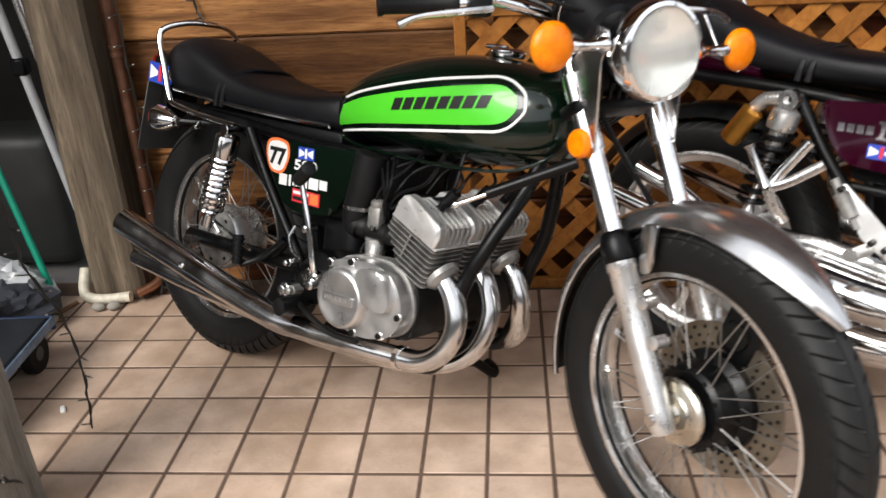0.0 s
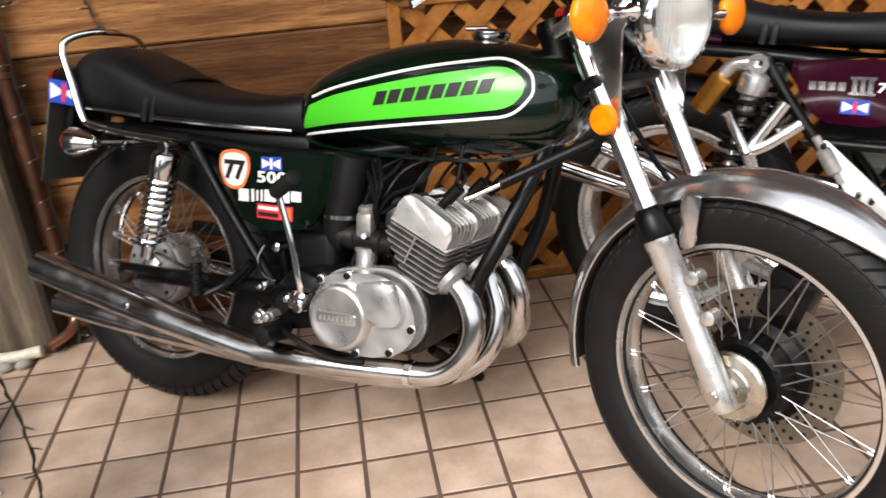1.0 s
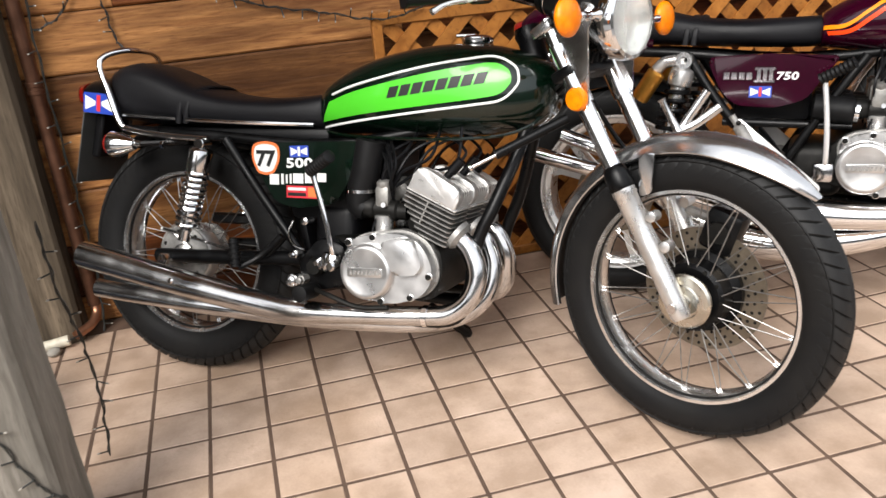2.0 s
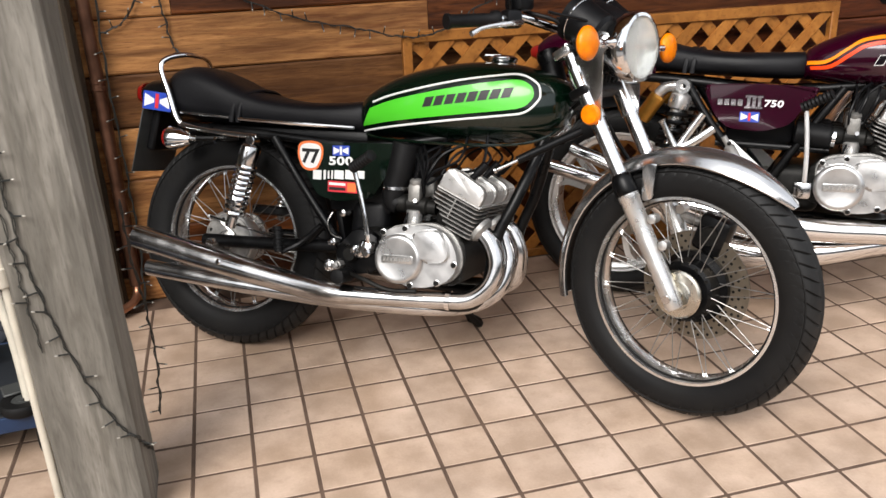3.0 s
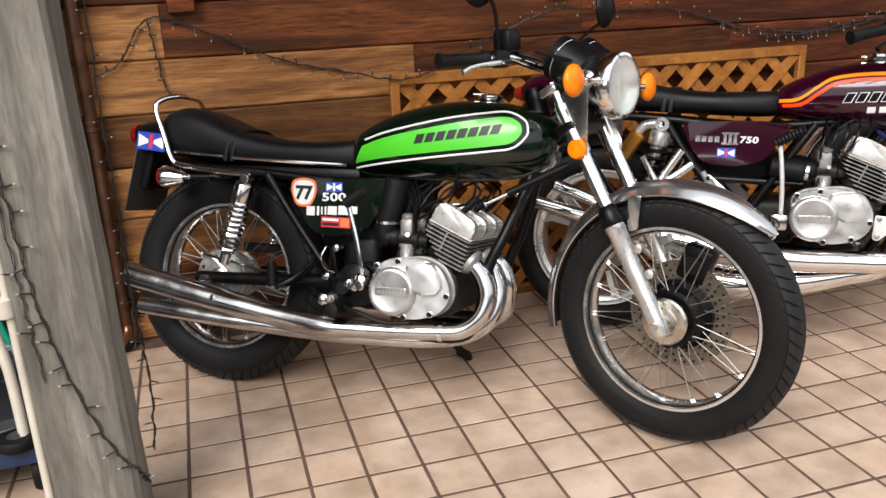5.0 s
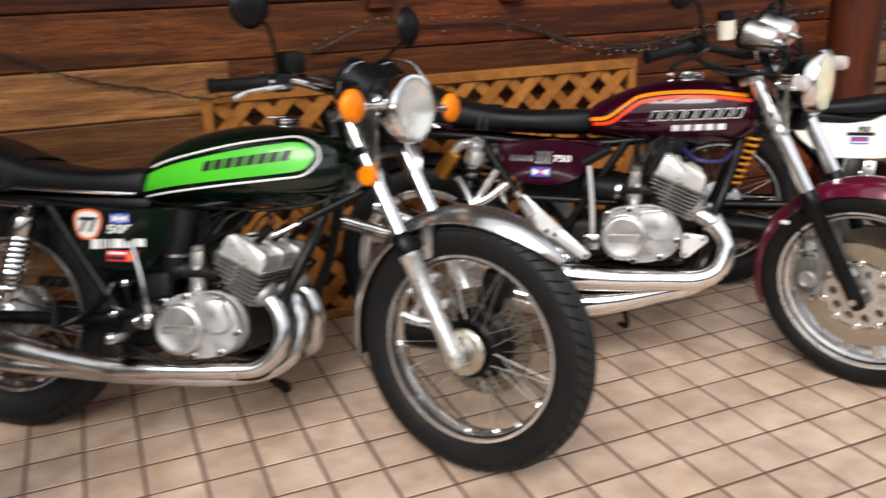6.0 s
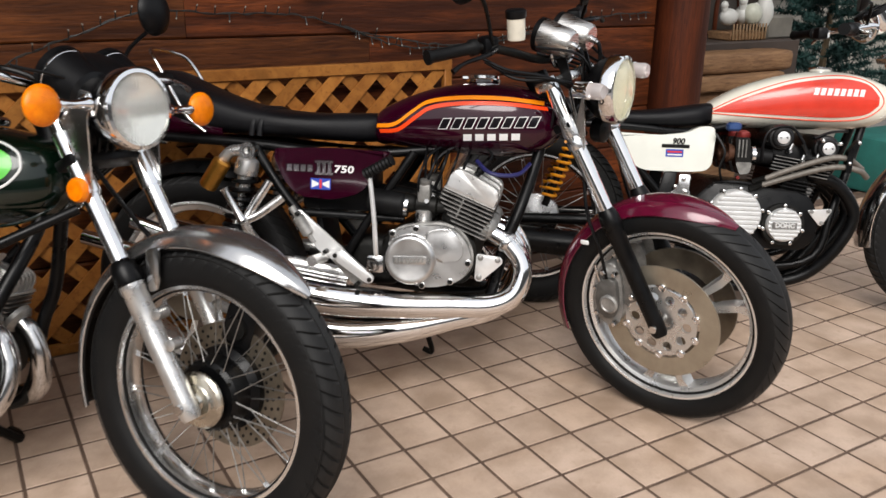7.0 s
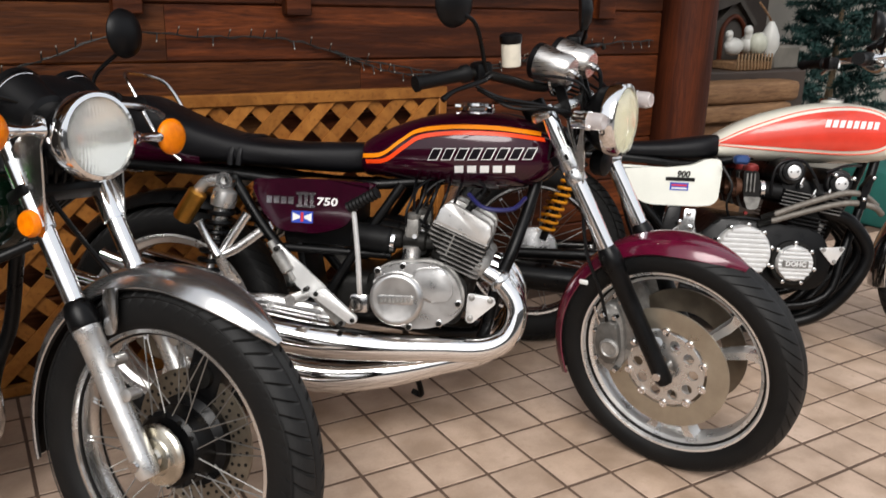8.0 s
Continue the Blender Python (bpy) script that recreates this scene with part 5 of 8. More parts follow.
        part("stay", tube([(-0.055, s * 0.155, 0.637), (0.0, s * 0.13, 0.64), (0.06, s * 0.11, 0.645)], 0.0075, 8, 3), BLACK_PAINT, ind)
        part("stay_nut", lathe([(0.006, -0.006), (0.011, -0.004), (0.011, 0.004), (0.006, 0.006)], 6, "x", (0.012, s * 0.15, 0.635)), CHROME, ind)
    # Rear suspension, swing arm and frame.
    for s in (-1, 1):
        y = s * 0.142
        top, low = Vector((0.13, y, 0.64)), Vector((0.058, y, 0.385))
        sh = part("shock_absorber", along(low, top, [(0.0, 0), (0.016, 0.0), (0.016, 0.12), (0.011, 0.14), (0.011, 0.7), (0.029, 0.72), (0.031, 0.74), (0.031, 0.92), (0.026, 0.95), (0.014, 0.97), (0.014, 1.0), (0, 1)]), CHROME_WORN, bike, "chrome rear shock absorber")
        part("spring", spring(low.lerp(top, 0.16), low.lerp(top, 0.75), 0.0275, 0.0058, 10), CHROME, sh, "chrome coil spring")
        part("shock_nut", lathe([(0.013, -0.02), (0.015, -0.018), (0.015, 0.016), (0, 0.016)], 12, "y", (top.x, top.y, top.z)), CHROME_WORN, sh)
        part("swing_arm", tube([(-0.05, s * 0.11, 0.335), (0.2, s * 0.12, 0.345), (0.47, s * 0.12, 0.36)], 0.019, 10, 3), BLACK_PAINT, bike)
        part("frame_tube", tube([(0.196, s * 0.135, 0.652), (0.294, s * 0.14, 0.521), (0.4, s * 0.14, 0.385), (0.432, s * 0.13, 0.315)], 0.0125, 10, 4), BLACK_PAINT, bike)
        part("frame_tube", tube([(0.295, s * 0.13, 0.345), (0.375, s * 0.135, 0.425)], 0.008, 8, 1), BLACK_PAINT, bike)
        part("frame_rail", tube([(-0.15, s * 0.1, 0.672), (0.15, s * 0.115, 0.66), (0.5, s * 0.1, 0.645), (0.9, s * 0.04, 0.72)], 0.0135, 10, 4), BLACK_PAINT, bike)
        part("down_tube", tube([(0.965, s * 0.03, 0.76), (0.95, s * 0.05, 0.66), (0.905, s * 0.11, 0.52), (0.865, s * 0.125, 0.42), (0.84, s * 0.125, 0.28), (0.77, s * 0.125, 0.225), (0.5, s * 0.125, 0.235)], 0.0155, 12, 5), BLACK_PAINT, bike)
    part("head_stock", along((0.995, 0, 0.76), (0.94, 0, 0.92), [(0.03, 0), (0.034, 0.1), (0.03, 0.2), (0.03, 0.8), (0.034, 0.9), (0.03, 1)]), BLACK_PAINT, bike)
    dmp = part("steering_damper", along((0.915, -0.155, 0.628), (1.06, -0.085, 0.71), [(0.011, 0), (0.011, 1.0), (0, 1)]), BLACK_PAINT, bike, "black steering damper with silver rod")
    part("damper_rod", along((0.862, -0.18, 0.598), (0.93, -0.148, 0.636), [(0.008, 0), (0.008, 0.06), (0.0045, 0.1), (0.0045, 1)]), CHROME, dmp)
    part("rear_fender", fender((0, 0, 0.333), 0.352, 0.06, 55, 128), BLACK_PAINT, bike)
    part("chain_guard", box((0.2, 0.075, 0.42), (0.4, 0.03, 0.03), 0.006), BLACK_PAINT, bike)
    part("seat_base", box((0.2, 0, 0.664), (0.54, 0.2, 0.034), 0.01, seg=2), BLACK_PLASTIC, bike)
    # Side cover and stickers.
    sc = part("side_cover", prism(round_outline([(0.262, 0.638), (0.383, 0.648), (0.592, 0.654), (0.557, 0.57), (0.512, 0.502), (0.406, 0.486), (0.345, 0.5)], 0.022, 5), -0.11, -0.152, 0.016, seg=5), PAINT_GREEN, bike, "dark green side cover with stickers")
    y = -0.1535
    shield = round_outline([(-0.038, 0.036), (0.0, 0.044), (0.038, 0.036), (0.041, 0.0), (0.024, -0.036), (0, -0.042), (-0.024, -0.036), (-0.041, 0)], 0.018, 4)
    num = part("number_sticker", prism(shield, 0, -0.0008), STICKER_ORANGE, bike, "white racing number sticker with orange rim", xf=Matrix.Translation((0.322, y, 0.607)), smooth=False)
    part("field", prism([(x * 0.84, z * 0.84) for x, z in shield], -0.0008, -0.0014), STICKER_WHITE, num, smooth=False)
    part("number", words("77", 0.052, LETTER_BLACK, 0.0004, bold=0.0022), None, num, xf=Matrix.Translation((0, -0.0018, -0.002)) @ SIDE)
    sticker("sticker", bike, (0.416, y, 0.626), 0.052, 0.028, (STICKER_BLUE, STICKER_WHITE, STICKER_WHITE), "small blue and white sticker", 2)
    part("model_number", words("500", 0.032, LINE_WHITE, 0.0006, 0.0, 1.05, 0.0009), None, bike, "white numerals", xf=Matrix.Translation((0.416, y, 0.597)) @ pose(0, 0, 0, 0, -2, 0) @ Matrix.Diagonal((1.5, 1, 1, 1)) @ SIDE)
    for dx, w, h in ((0.0, 0.026, 0.026), (0.023, 0.007, 0.026), (0.035, 0.005, 0.022), (0.046, 0.005, 0.024), (0.067, 0.028, 0.024), (0.101, 0.03, 0.025), (0.132, 0.024, 0.021)):
        part("character_bar", box((0, 0, 0), (w, 0.0012, h), 0), LINE_WHITE, bike, xf=Matrix.Translation((0.345 + dx, y, 0.556 + dx * 0.06)), smooth=False)
    red = part("sticker", box((0.424, y, 0.527), (0.09, 0.0012, 0.03), 0), STICKER_RED, bike, "red sticker with plain bars", smooth=False)
    part("bar", box((0.408, y - 0.0009, 0.534), (0.05, 0.0008, 0.007), 0), STICKER_WHITE, red, smooth=False)
    part("bar", box((0.408, y - 0.0009, 0.521), (0.05, 0.0008, 0.008), 0), LETTER_BLACK, red, smooth=False)
    part("bar", box((0.452, y - 0.0009, 0.527), (0.026, 0.0008, 0.024), 0), STICKER_ORANGE, red, smooth=False)
    # Engine and exhausts.
    part("air_box", box((0.59, 0, 0.6), (0.1, 0.2, 0.12), 0.03, seg=3), BLACK_PLASTIC, bike)
    part("battery_box", box((0.45, 0, 0.55), (0.2, 0.19, 0.2), 0.02, seg=2), BLACK_PLASTIC, bike)
    part("inner_fender", box((0.37, 0, 0.47), (0.02, 0.15, 0.34), 0.006, pose(0, 0, 0, 0, -12, 0), seg=2), BLACK_PLASTIC, bike)
    for cy in (-0.135, 0.0, 0.135):
        part("intake_boot", tube([(0.6, cy, 0.655), (0.588, cy, 0.59), (0.572, cy, 0.53), (0.572, cy, 0.5), (0.59, cy, 0.49)], 0.033, 16, 5, radii=[0.036, 0.036, 0.034, 0.031, 0.028]), RUBBER_SOFT, bike, "black rubber intake duct")
        part("boot_clip", lathe([(0.035, -0.005), (0.0365, -0.004), (0.0365, 0.004), (0.035, 0.005)], 24, "z", (0.574, cy, 0.534), closed=True), CHROME_WORN, bike)
    triple_engine(bike, 0.6275, 0.354, 0.772, 0.524, 24, SATIN, HEAD_ALLOY, (0.637, 0.492), 0.115)
    part("exhaust", tube([(0.823, -0.14, 0.44), (0.856, -0.142, 0.405), (0.873, -0.145, 0.35), (0.858, -0.15, 0.295), (0.812, -0.153, 0.256), (0.75, -0.158, 0.245), (0.587, -0.178, 0.238), (0.5, -0.185, 0.236), (0.42, -0.19, 0.236), (0.34, -0.19, 0.244), (0.15, -0.192, 0.272), (-0.08, -0.194, 0.311), (-0.228, -0.196, 0.338)], 0.024, 26, 6,
                          radii=[0.0235, 0.0235, 0.0235, 0.0235, 0.0235, 0.0235, 0.0235, 0.0255, 0.03, 0.0325, 0.0345, 0.037, 0.0365]), CHROME_WORN, bike, "long chrome exhaust with tapering silencer")
    part("exhaust", tube([(0.823, -0.025, 0.44), (0.855, -0.025, 0.41), (0.876, -0.03, 0.35), (0.86, -0.045, 0.275), (0.8, -0.06, 0.226), (0.7, -0.1, 0.208), (0.5, -0.125, 0.205), (0.35, -0.135, 0.208), (0.1, -0.15, 0.22), (-0.21, -0.165, 0.242)], 0.024, 22, 6,
                          radii=[0.0235, 0.0235, 0.0235, 0.0235, 0.023, 0.022, 0.024, 0.026, 0.027, 0.026]), CHROME_WORN, bike, "lower chrome exhaust")
    part("exhaust", tube([(0.823, 0.09, 0.44), (0.855, 0.09, 0.41), (0.876, 0.095, 0.35), (0.86, 0.12, 0.275), (0.78, 0.155, 0.24), (0.5, 0.175, 0.238), (0.36, 0.185, 0.25), (-0.22, 0.195, 0.33)], 0.024, 18, 6,
                          radii=[0.0235, 0.0235, 0.0235, 0.0235, 0.024, 0.026, 0.033, 0.036]), CHROME_WORN, bike, "chrome exhaust on the far side")
    part("silencer_mouth", along((-0.2265, -0.196, 0.3377), (-0.23, -0.196, 0.3384), [(0.012, 0), (0.034, 0.1), (0.034, 0.9), (0.012, 1)]), STEEL_DARK, bike)
    part("silencer_bolt", lathe([(0.007, -0.222), (0.009, -0.226), (0.006, -0.23), (0, -0.23)], 12, "y", (0.075, 0, 0.292)), CHROME, bike)
    for cy, cx in ((-0.14, 0.823), (-0.025, 0.823), (0.09, 0.823)):
        part("exhaust_flange", along((cx - 0.006, cy, 0.446), (cx + 0.012, cy, 0.432), [(0.03, 0), (0.037, 0.1), (0.037, 0.6), (0.028, 1)]), ALU_DULL, bike)
    part("exhaust_clamp", lathe([(0.0265, -0.006), (0.0265, 0.006), (0.0235, 0.006), (0.0235, -0.006)], 24, "x", (0.752, -0.158, 0.2452), closed=True), CHROME, bike)
    kick = part("kick_starter", tube([(0.54, -0.2, 0.362), (0.539, -0.226, 0.4), (0.526, -0.233, 0.48), (0.503, -0.24, 0.568), (0.497, -0.245, 0.588)], 0.0066, 10, 5), CHROME, bike, "chrome kick start lever")
    part("pedal_rubber", along((0.495, -0.245, 0.585), (0.572, -0.29, 0.625), [(0.006, 0)] + [((0.0152, 0.0122)[q % 2], 0.04 + 0.0575 * q) for q in range(17)] + [(0.012, 0.975), (0, 1)], 16), RUBBER_SOFT, kick)
    part("kick_boss", box((0.53, -0.212, 0.372), (0.04, 0.035, 0.042), 0.009, pose(0, 0, 0, 0, 12, 0), seg=2), CHROME, kick)
    part("kick_bolt", lathe([(0.011, -0.2), (0.012, -0.234), (0.008, -0.238), (0, -0.238)], 12, "y", (0.538, 0, 0.362)), CHROME_WORN, kick)
    part("foot_peg", along((0.463, -0.16, 0.29), (0.46, -0.25, 0.292), [(0.012, 0), (0.02, 0.2), (0.02, 0.95), (0, 1)], 16), RUBBER_SOFT, bike, "black rubber foot peg")
    part("brake_pedal", tube([(0.44, -0.18, 0.3), (0.52, -0.215, 0.29), (0.6, -0.22, 0.268), (0.68, -0.22, 0.272)], 0.0065, 8, 4), STEEL_DARK, bike)
    peg = part("passenger_peg", along((0.244, -0.19, 0.405), (0.256, -0.2, 0.336), [(0.0, 0), (0.0125, 0.0), (0.0125, 1.0), (0, 1)], 14), RUBBER_SOFT, bike, "folded black rubber passenger peg")
    for k in range(5):
        part("ridge", along(Vector((0.244, -0.19, 0.405)).lerp(Vector((0.256, -0.2, 0.336)), 0.1 + 0.18 * k), Vector((0.244, -0.19, 0.405)).lerp(Vector((0.256, -0.2, 0.336)), 0.18 + 0.18 * k), [(0.0125, 0), (0.0158, 0.2), (0.0158, 0.8), (0.0125, 1)], 14), RUBBER_SOFT, peg)
    part("peg_stay", tube([(0.256, -0.19, 0.333), (0.3, -0.16, 0.36), (0.36, -0.15, 0.415)], 0.0075, 8, 3), BLACK_PAINT, bike)
    for bx, bz, r, mt in ((0.403, 0.309, 0.0125, CHROME_WORN), (0.427, 0.312, 0.009, ALU_DULL), (0.494, 0.356, 0.0135, CHROME_WORN), (0.478, 0.36, 0.009, CHROME), (0.41, 0.375, 0.008, CHROME_WORN)):
        part("pivot_bolt", lathe([(r * 1.3, -0.15), (r * 1.3, -0.178), (r, -0.179), (r, -0.19), (r * 0.6, -0.1925), (0, -0.1925)], 6 if r < 0.01 else 18, "y", (bx, 0, bz)), mt, bike)
    part("lower_frame_plate", prism(round_outline([(0.4, 0.345), (0.47, 0.42), (0.535, 0.4), (0.54, 0.3), (0.44, 0.28)], 0.02), -0.12, -0.15, 0.006), BLACK_PAINT, bike, "black frame gusset")
    part("brake_switch", tube([(0.395, -0.15, 0.455), (0.385, -0.158, 0.425), (0.4, -0.16, 0.395), (0.43, -0.16, 0.385)], 0.003, 6, 5), CHROME_WORN, bike)
    part("bolt_head", lathe([(0.01, -0.12), (0.01, -0.155), (0.005, -0.158), (0, -0.158)], 12, "y", (0.427, 0, 0.455)), CHROME_WORN, bike)
    part("side_stand", tube([(0.66, 0.12, 0.2), (0.685, 0.2, 0.145), (0.71, 0.28, 0.092), (0.70, 0.3, 0.094), (0.67, 0.315, 0.098)], 0.009, 8, 4, radii=[0.013, 0.012, 0.012, 0.015, 0.015]), STEEL_DARK, bike)
    part("stand_spring", tube([(0.69, 0.16, 0.19), (0.69, 0.22, 0.15), (0.675, 0.27, 0.105)], 0.004, 6, 3), STEEL_DARK, bike)
    part("swing_pivot", lathe([(0.02, -0.15), (0.024, -0.16), (0.018, -0.175), (0, -0.175)], 16, "y", (0.46, 0, 0.345)), STEEL_DARK, bike)
    part("oil_tank", box((0.48, 0.0, 0.42), (0.12, 0.2, 0.16), 0.03, seg=3), BLACK_PLASTIC, bike)
    part("drive_case", box((0.53, 0.0, 0.35), (0.12, 0.26, 0.14), 0.03, seg=3), STEEL_DARK, bike)
    for k in range(0, 5, 2):
        part("cable", tube([(0.7 + 0.03 * k, -0.06 - 0.012 * k, 0.69), (0.69 + 0.03 * k, -0.13, 0.635 - 0.008 * k), (0.64 + 0.018 * k, -0.15 + 0.01 * k, 0.58), (0.635 + 0.008 * k, -0.14, 0.5 + 0.012 * k)], 0.0036 + 0.0004 * (k % 3), 6, 5), BLACK_PLASTIC, bike)
    for k in range(3):
        part("wire", tube([(0.6 + 0.02 * k, -0.11, 0.66), (0.65 + 0.01 * k, -0.15, 0.6), (0.66 - 0.01 * k, -0.14, 0.52), (0.63 + 0.01 * k, -0.13, 0.47)], 0.004, 6, 5), BLACK_PAINT, bike)
    return bike


green = green_motorcycle(pose(0.13, 0.10, 0, 0, 0, -34.5) @ pose(0, 0, 0, -15, 0, 0))
def mag_wheel(name, bike, at, xf, radius, width, rim_r, label, rim_mat, groove=0.004, arms=3):
    """A cast wheel: split spokes between hub and a broad rim."""
    m = (xf or Matrix()) @ Matrix.Translation(at)
    hub = part(name, lathe([(0, -0.055), (0.03, -0.055), (0.04, -0.045), (0.036, -0.02), (0.036, 0.02), (0.04, 0.045), (0.03, 0.055), (0, 0.055)], 32), ALU, bike, label, xf=m)
    part("tyre", tyre(radius, width, radius - rim_r + 0.006, groove, 52, 0.07, 2.6, 8.0), None, hub, "black treaded tyre")
    w = width * 0.435
    half = [(rim_r + 0.005, 0), (rim_r + 0.006, 0.004), (rim_r - 0.008, 0.006), (rim_r - 0.011, 0.011), (rim_r - 0.013, 0.018), (rim_r - 0.022, 0.022), (rim_r - 0.027, 0.025), (rim_r - 0.029, 0.032)]
    rim = [(r, -w + d) for r, d in half] + [(r, w - d) for r, d in reversed(half)] + [(rim_r - 0.002, w - 0.012), (rim_r - 0.016, w * 0.3), (rim_r - 0.016, -w * 0.3), (rim_r - 0.002, -w + 0.012)]
    part("rim", lathe(rim, 80, closed=True), RIM_SATIN, hub, "broad satin alloy rim")
    arm = bmesh.new()
    for s in (-1, 1):
        prism([(0.025, s * 0.006), (0.06, s * 0.016), (rim_r - 0.06, s * 0.05), (rim_r - 0.03, s * 0.075), (rim_r - 0.03, s * 0.042), (rim_r - 0.07, s * 0.026), (0.06, s * 0.003)], -0.022, 0.022, 0.004, arm)
    am = finish("spoke", arm, rim_mat)
    for k in range(arms):
        part("spoke", am, None, hub, xf=pose(0, 0, 0, 0, -360 / arms * k - 31, 0))
    return hub


def floating_disc(wheel, y, mat=DISC_BRONZE):
    """A large disc ring on an alloy carrier with round holes and buttons."""
    part("brake_disc", lathe([(0.108, y - 0.0025), (0.162, y - 0.0025), (0.162, y + 0.0025), (0.108, y + 0.0025)], 72, closed=True), mat, wheel, "bronze tinted brake disc")
    part("disc_carrier", lathe([(0.03, y - 0.003), (0.05, y - 0.004), (0.055, y - 0.003), (0.055, y + 0.003), (0.03, y + 0.003)], 40, closed=True), ALU, wheel, "silver disc carrier")
    part("disc_carrier", lathe([(0.088, y - 0.004), (0.1, y - 0.004), (0.1, y + 0.003), (0.088, y + 0.003)], 60, closed=True), ALU, wheel)
    bm, rows, half = bmesh.new(), [], math.pi / 10
    for q in range(32):
        th = 2 * math.pi * q / 32
        dx, dz = math.cos(th), math.sin(th)
        px, pz = 0.073, 0.0
        d = 0.0
        while 0.053 < math.hypot(px + dx * d, pz + dz * d) < 0.09 and abs(math.atan2(pz + dz * d, px + dx * d)) < half:
            d += 0.0004
        rim_pt, hole_pt = (px + dx * d, pz + dz * d), (px + dx * 0.0135, pz + dz * 0.0135)
        rows.append([bm.verts.new((p[0], yy, p[1])) for p, yy in ((hole_pt, y + 0.003), (hole_pt, y - 0.0035), (rim_pt, y - 0.0035), (rim_pt, y + 0.003))])
    for q in range(32):
        a_, b_ = rows[q], rows[(q + 1) % 32]
        for w in range(4):
            bm.faces.new((a_[w], a_[(w + 1) % 4], b_[(w + 1) % 4], b_[w]))
    web = finish("web", bm, ALU)
    btn = finish("button", lathe([(0.011, y - 0.002), (0.011, y - 0.006), (0.009, y - 0.0075), (0.006, y - 0.007), (0.005, y - 0.004), (0, y - 0.004)], 18), CHROME)
    for k in range(10):
        part("web", web, None, wheel, xf=pose(0, 0, 0, 0, -36 * k, 0))
        part("button", btn, None, wheel, xf=pose(0, 0, 0, 0, -36 * k - 18, 0) @ Matrix.Translation((0.102, 0, 0)))


def purple_motorcycle(m):
    bike = root("motorcycle", m, "dark purple motorcycle with orange tank stripes and cast wheels", "motorcycle", "motorcycles on the terrace")
    AX, AZ, RK, LX = 1.37, 0.3165, 27.0, 1.352
    xf = steer_matrix(0.96, 0.95, RK, -33)
    fw = mag_wheel("front_wheel", bike, (AX, 0, AZ), xf, 0.318, 0.122, 0.251, "cast silver front wheel", CAST_SILVER)
    floating_disc(fw, -0.068)
    part("brake_disc", lathe([(0.1, 0.064), (0.162, 0.064), (0.162, 0.069), (0.1, 0.069)], 60, closed=True), DISC_STEEL, fw, "dark brake disc")
    rw = mag_wheel("rear_wheel", bike, (0, 0, 0.315), None, 0.315, 0.15, 0.236, "cast silver rear wheel", CAST_SILVER)
    part("brake_disc", lathe([(0.06, -0.075), (0.115, -0.075), (0.115, -0.07), (0.06, -0.07)], 48, closed=True), DISC_STEEL, rw)
    pt = fork(bike, (AX, 0, AZ), RK, 0.72, 0.097, xf, CHROME, BLACK_PAINT, BLACK_PAINT, split=0.41, tube_r=0.0205, leg_r=0.024)
    for s in (-1, 1):
        cx, cz = AX - 0.132, AZ + 0.06
        cal = part("brake_caliper", prism(round_outline([(cx - 0.035, cz + 0.085), (cx + 0.005, cz + 0.1), (cx + 0.026, cz + 0.06), (cx + 0.032, cz), (cx + 0.035, cz - 0.055), (cx + 0.008, cz - 0.1), (cx - 0.04, cz - 0.08), (cx - 0.055, cz - 0.03), (cx - 0.05, cz + 0.04)], 0.016), s * 0.056, s * 0.1, 0.006), ALU_DULL, bike, "grey brake caliper", xf=xf)
        part("caliper_half", prism(round_outline([(cx - 0.03, cz + 0.05), (cx + 0.018, cz + 0.055), (cx + 0.026, cz - 0.02), (cx + 0.012, cz - 0.07), (cx - 0.03, cz - 0.06), (cx - 0.042, cz - 0.01)], 0.018), s * 0.1, s * 0.116, 0.005), CALIPER, cal, "dark cast caliper half")
        part("piston_cover", lathe([(0.026, s * 0.116), (0.027, s * 0.122), (0.021, s * 0.126), (0.018, s * 0.123), (0, s * 0.123)], 24, "y", (cx + 0.002, 0, cz - 0.018)), ALU_DULL, cal)
        for bx, bz, br in ((-0.02, 0.07, 0.009), (0.012, 0.07, 0.008), (-0.036, -0.055, 0.008), (0.016, -0.078, 0.008), (-0.042, 0.02, 0.006)):
            part("caliper_bolt", lathe([(br, s * 0.09), (br, s * 0.117), (br * 0.7, s * 0.12), (0, s * 0.12)], 6, "y", (cx + bx, 0, cz + bz)), ALU_POL, cal)
        part("bleed_nipple", tube([(cx - 0.03, s * 0.11, cz + 0.04), (cx - 0.04, s * 0.115, cz + 0.075), (cx - 0.042, s * 0.115, cz + 0.09)], 0.0045, 8, 2), CHROME_WORN, cal)
        brk = part("caliper_bracket", prism(round_outline([(cx + 0.0, cz + 0.118), (cx + 0.035, cz + 0.125), (cx + 0.045, cz + 0.075), (cx + 0.085, cz + 0.04), (cx + 0.07, cz - 0.005), (cx + 0.035, cz - 0.03), (cx + 0.025, cz + 0.05)], 0.01), s * 0.076, s * 0.086, 0.002), ALU_DULL, bike, "alloy caliper bracket", xf=xf)
        for bx, bz in ((0.02, 0.108), (0.058, 0.042), (0.056, 0.004)):
            part("bracket_bolt", lathe([(0.0095, s * 0.08), (0.0095, s * 0.096), (0.006, s * 0.1), (0, s * 0.1)], 10, "y", (cx + bx, 0, cz + bz)), ALU_POL, brk)
        part("brake_line", tube([pt(0.5, s * 0.09), (AX - 0.2, s * 0.118, AZ + 0.3), (AX - 0.16, s * 0.12, AZ + 0.2), (AX - 0.14, s * 0.11, AZ + 0.1)], 0.0045, 6, 5), BLACK_PAINT, bike, xf=xf)
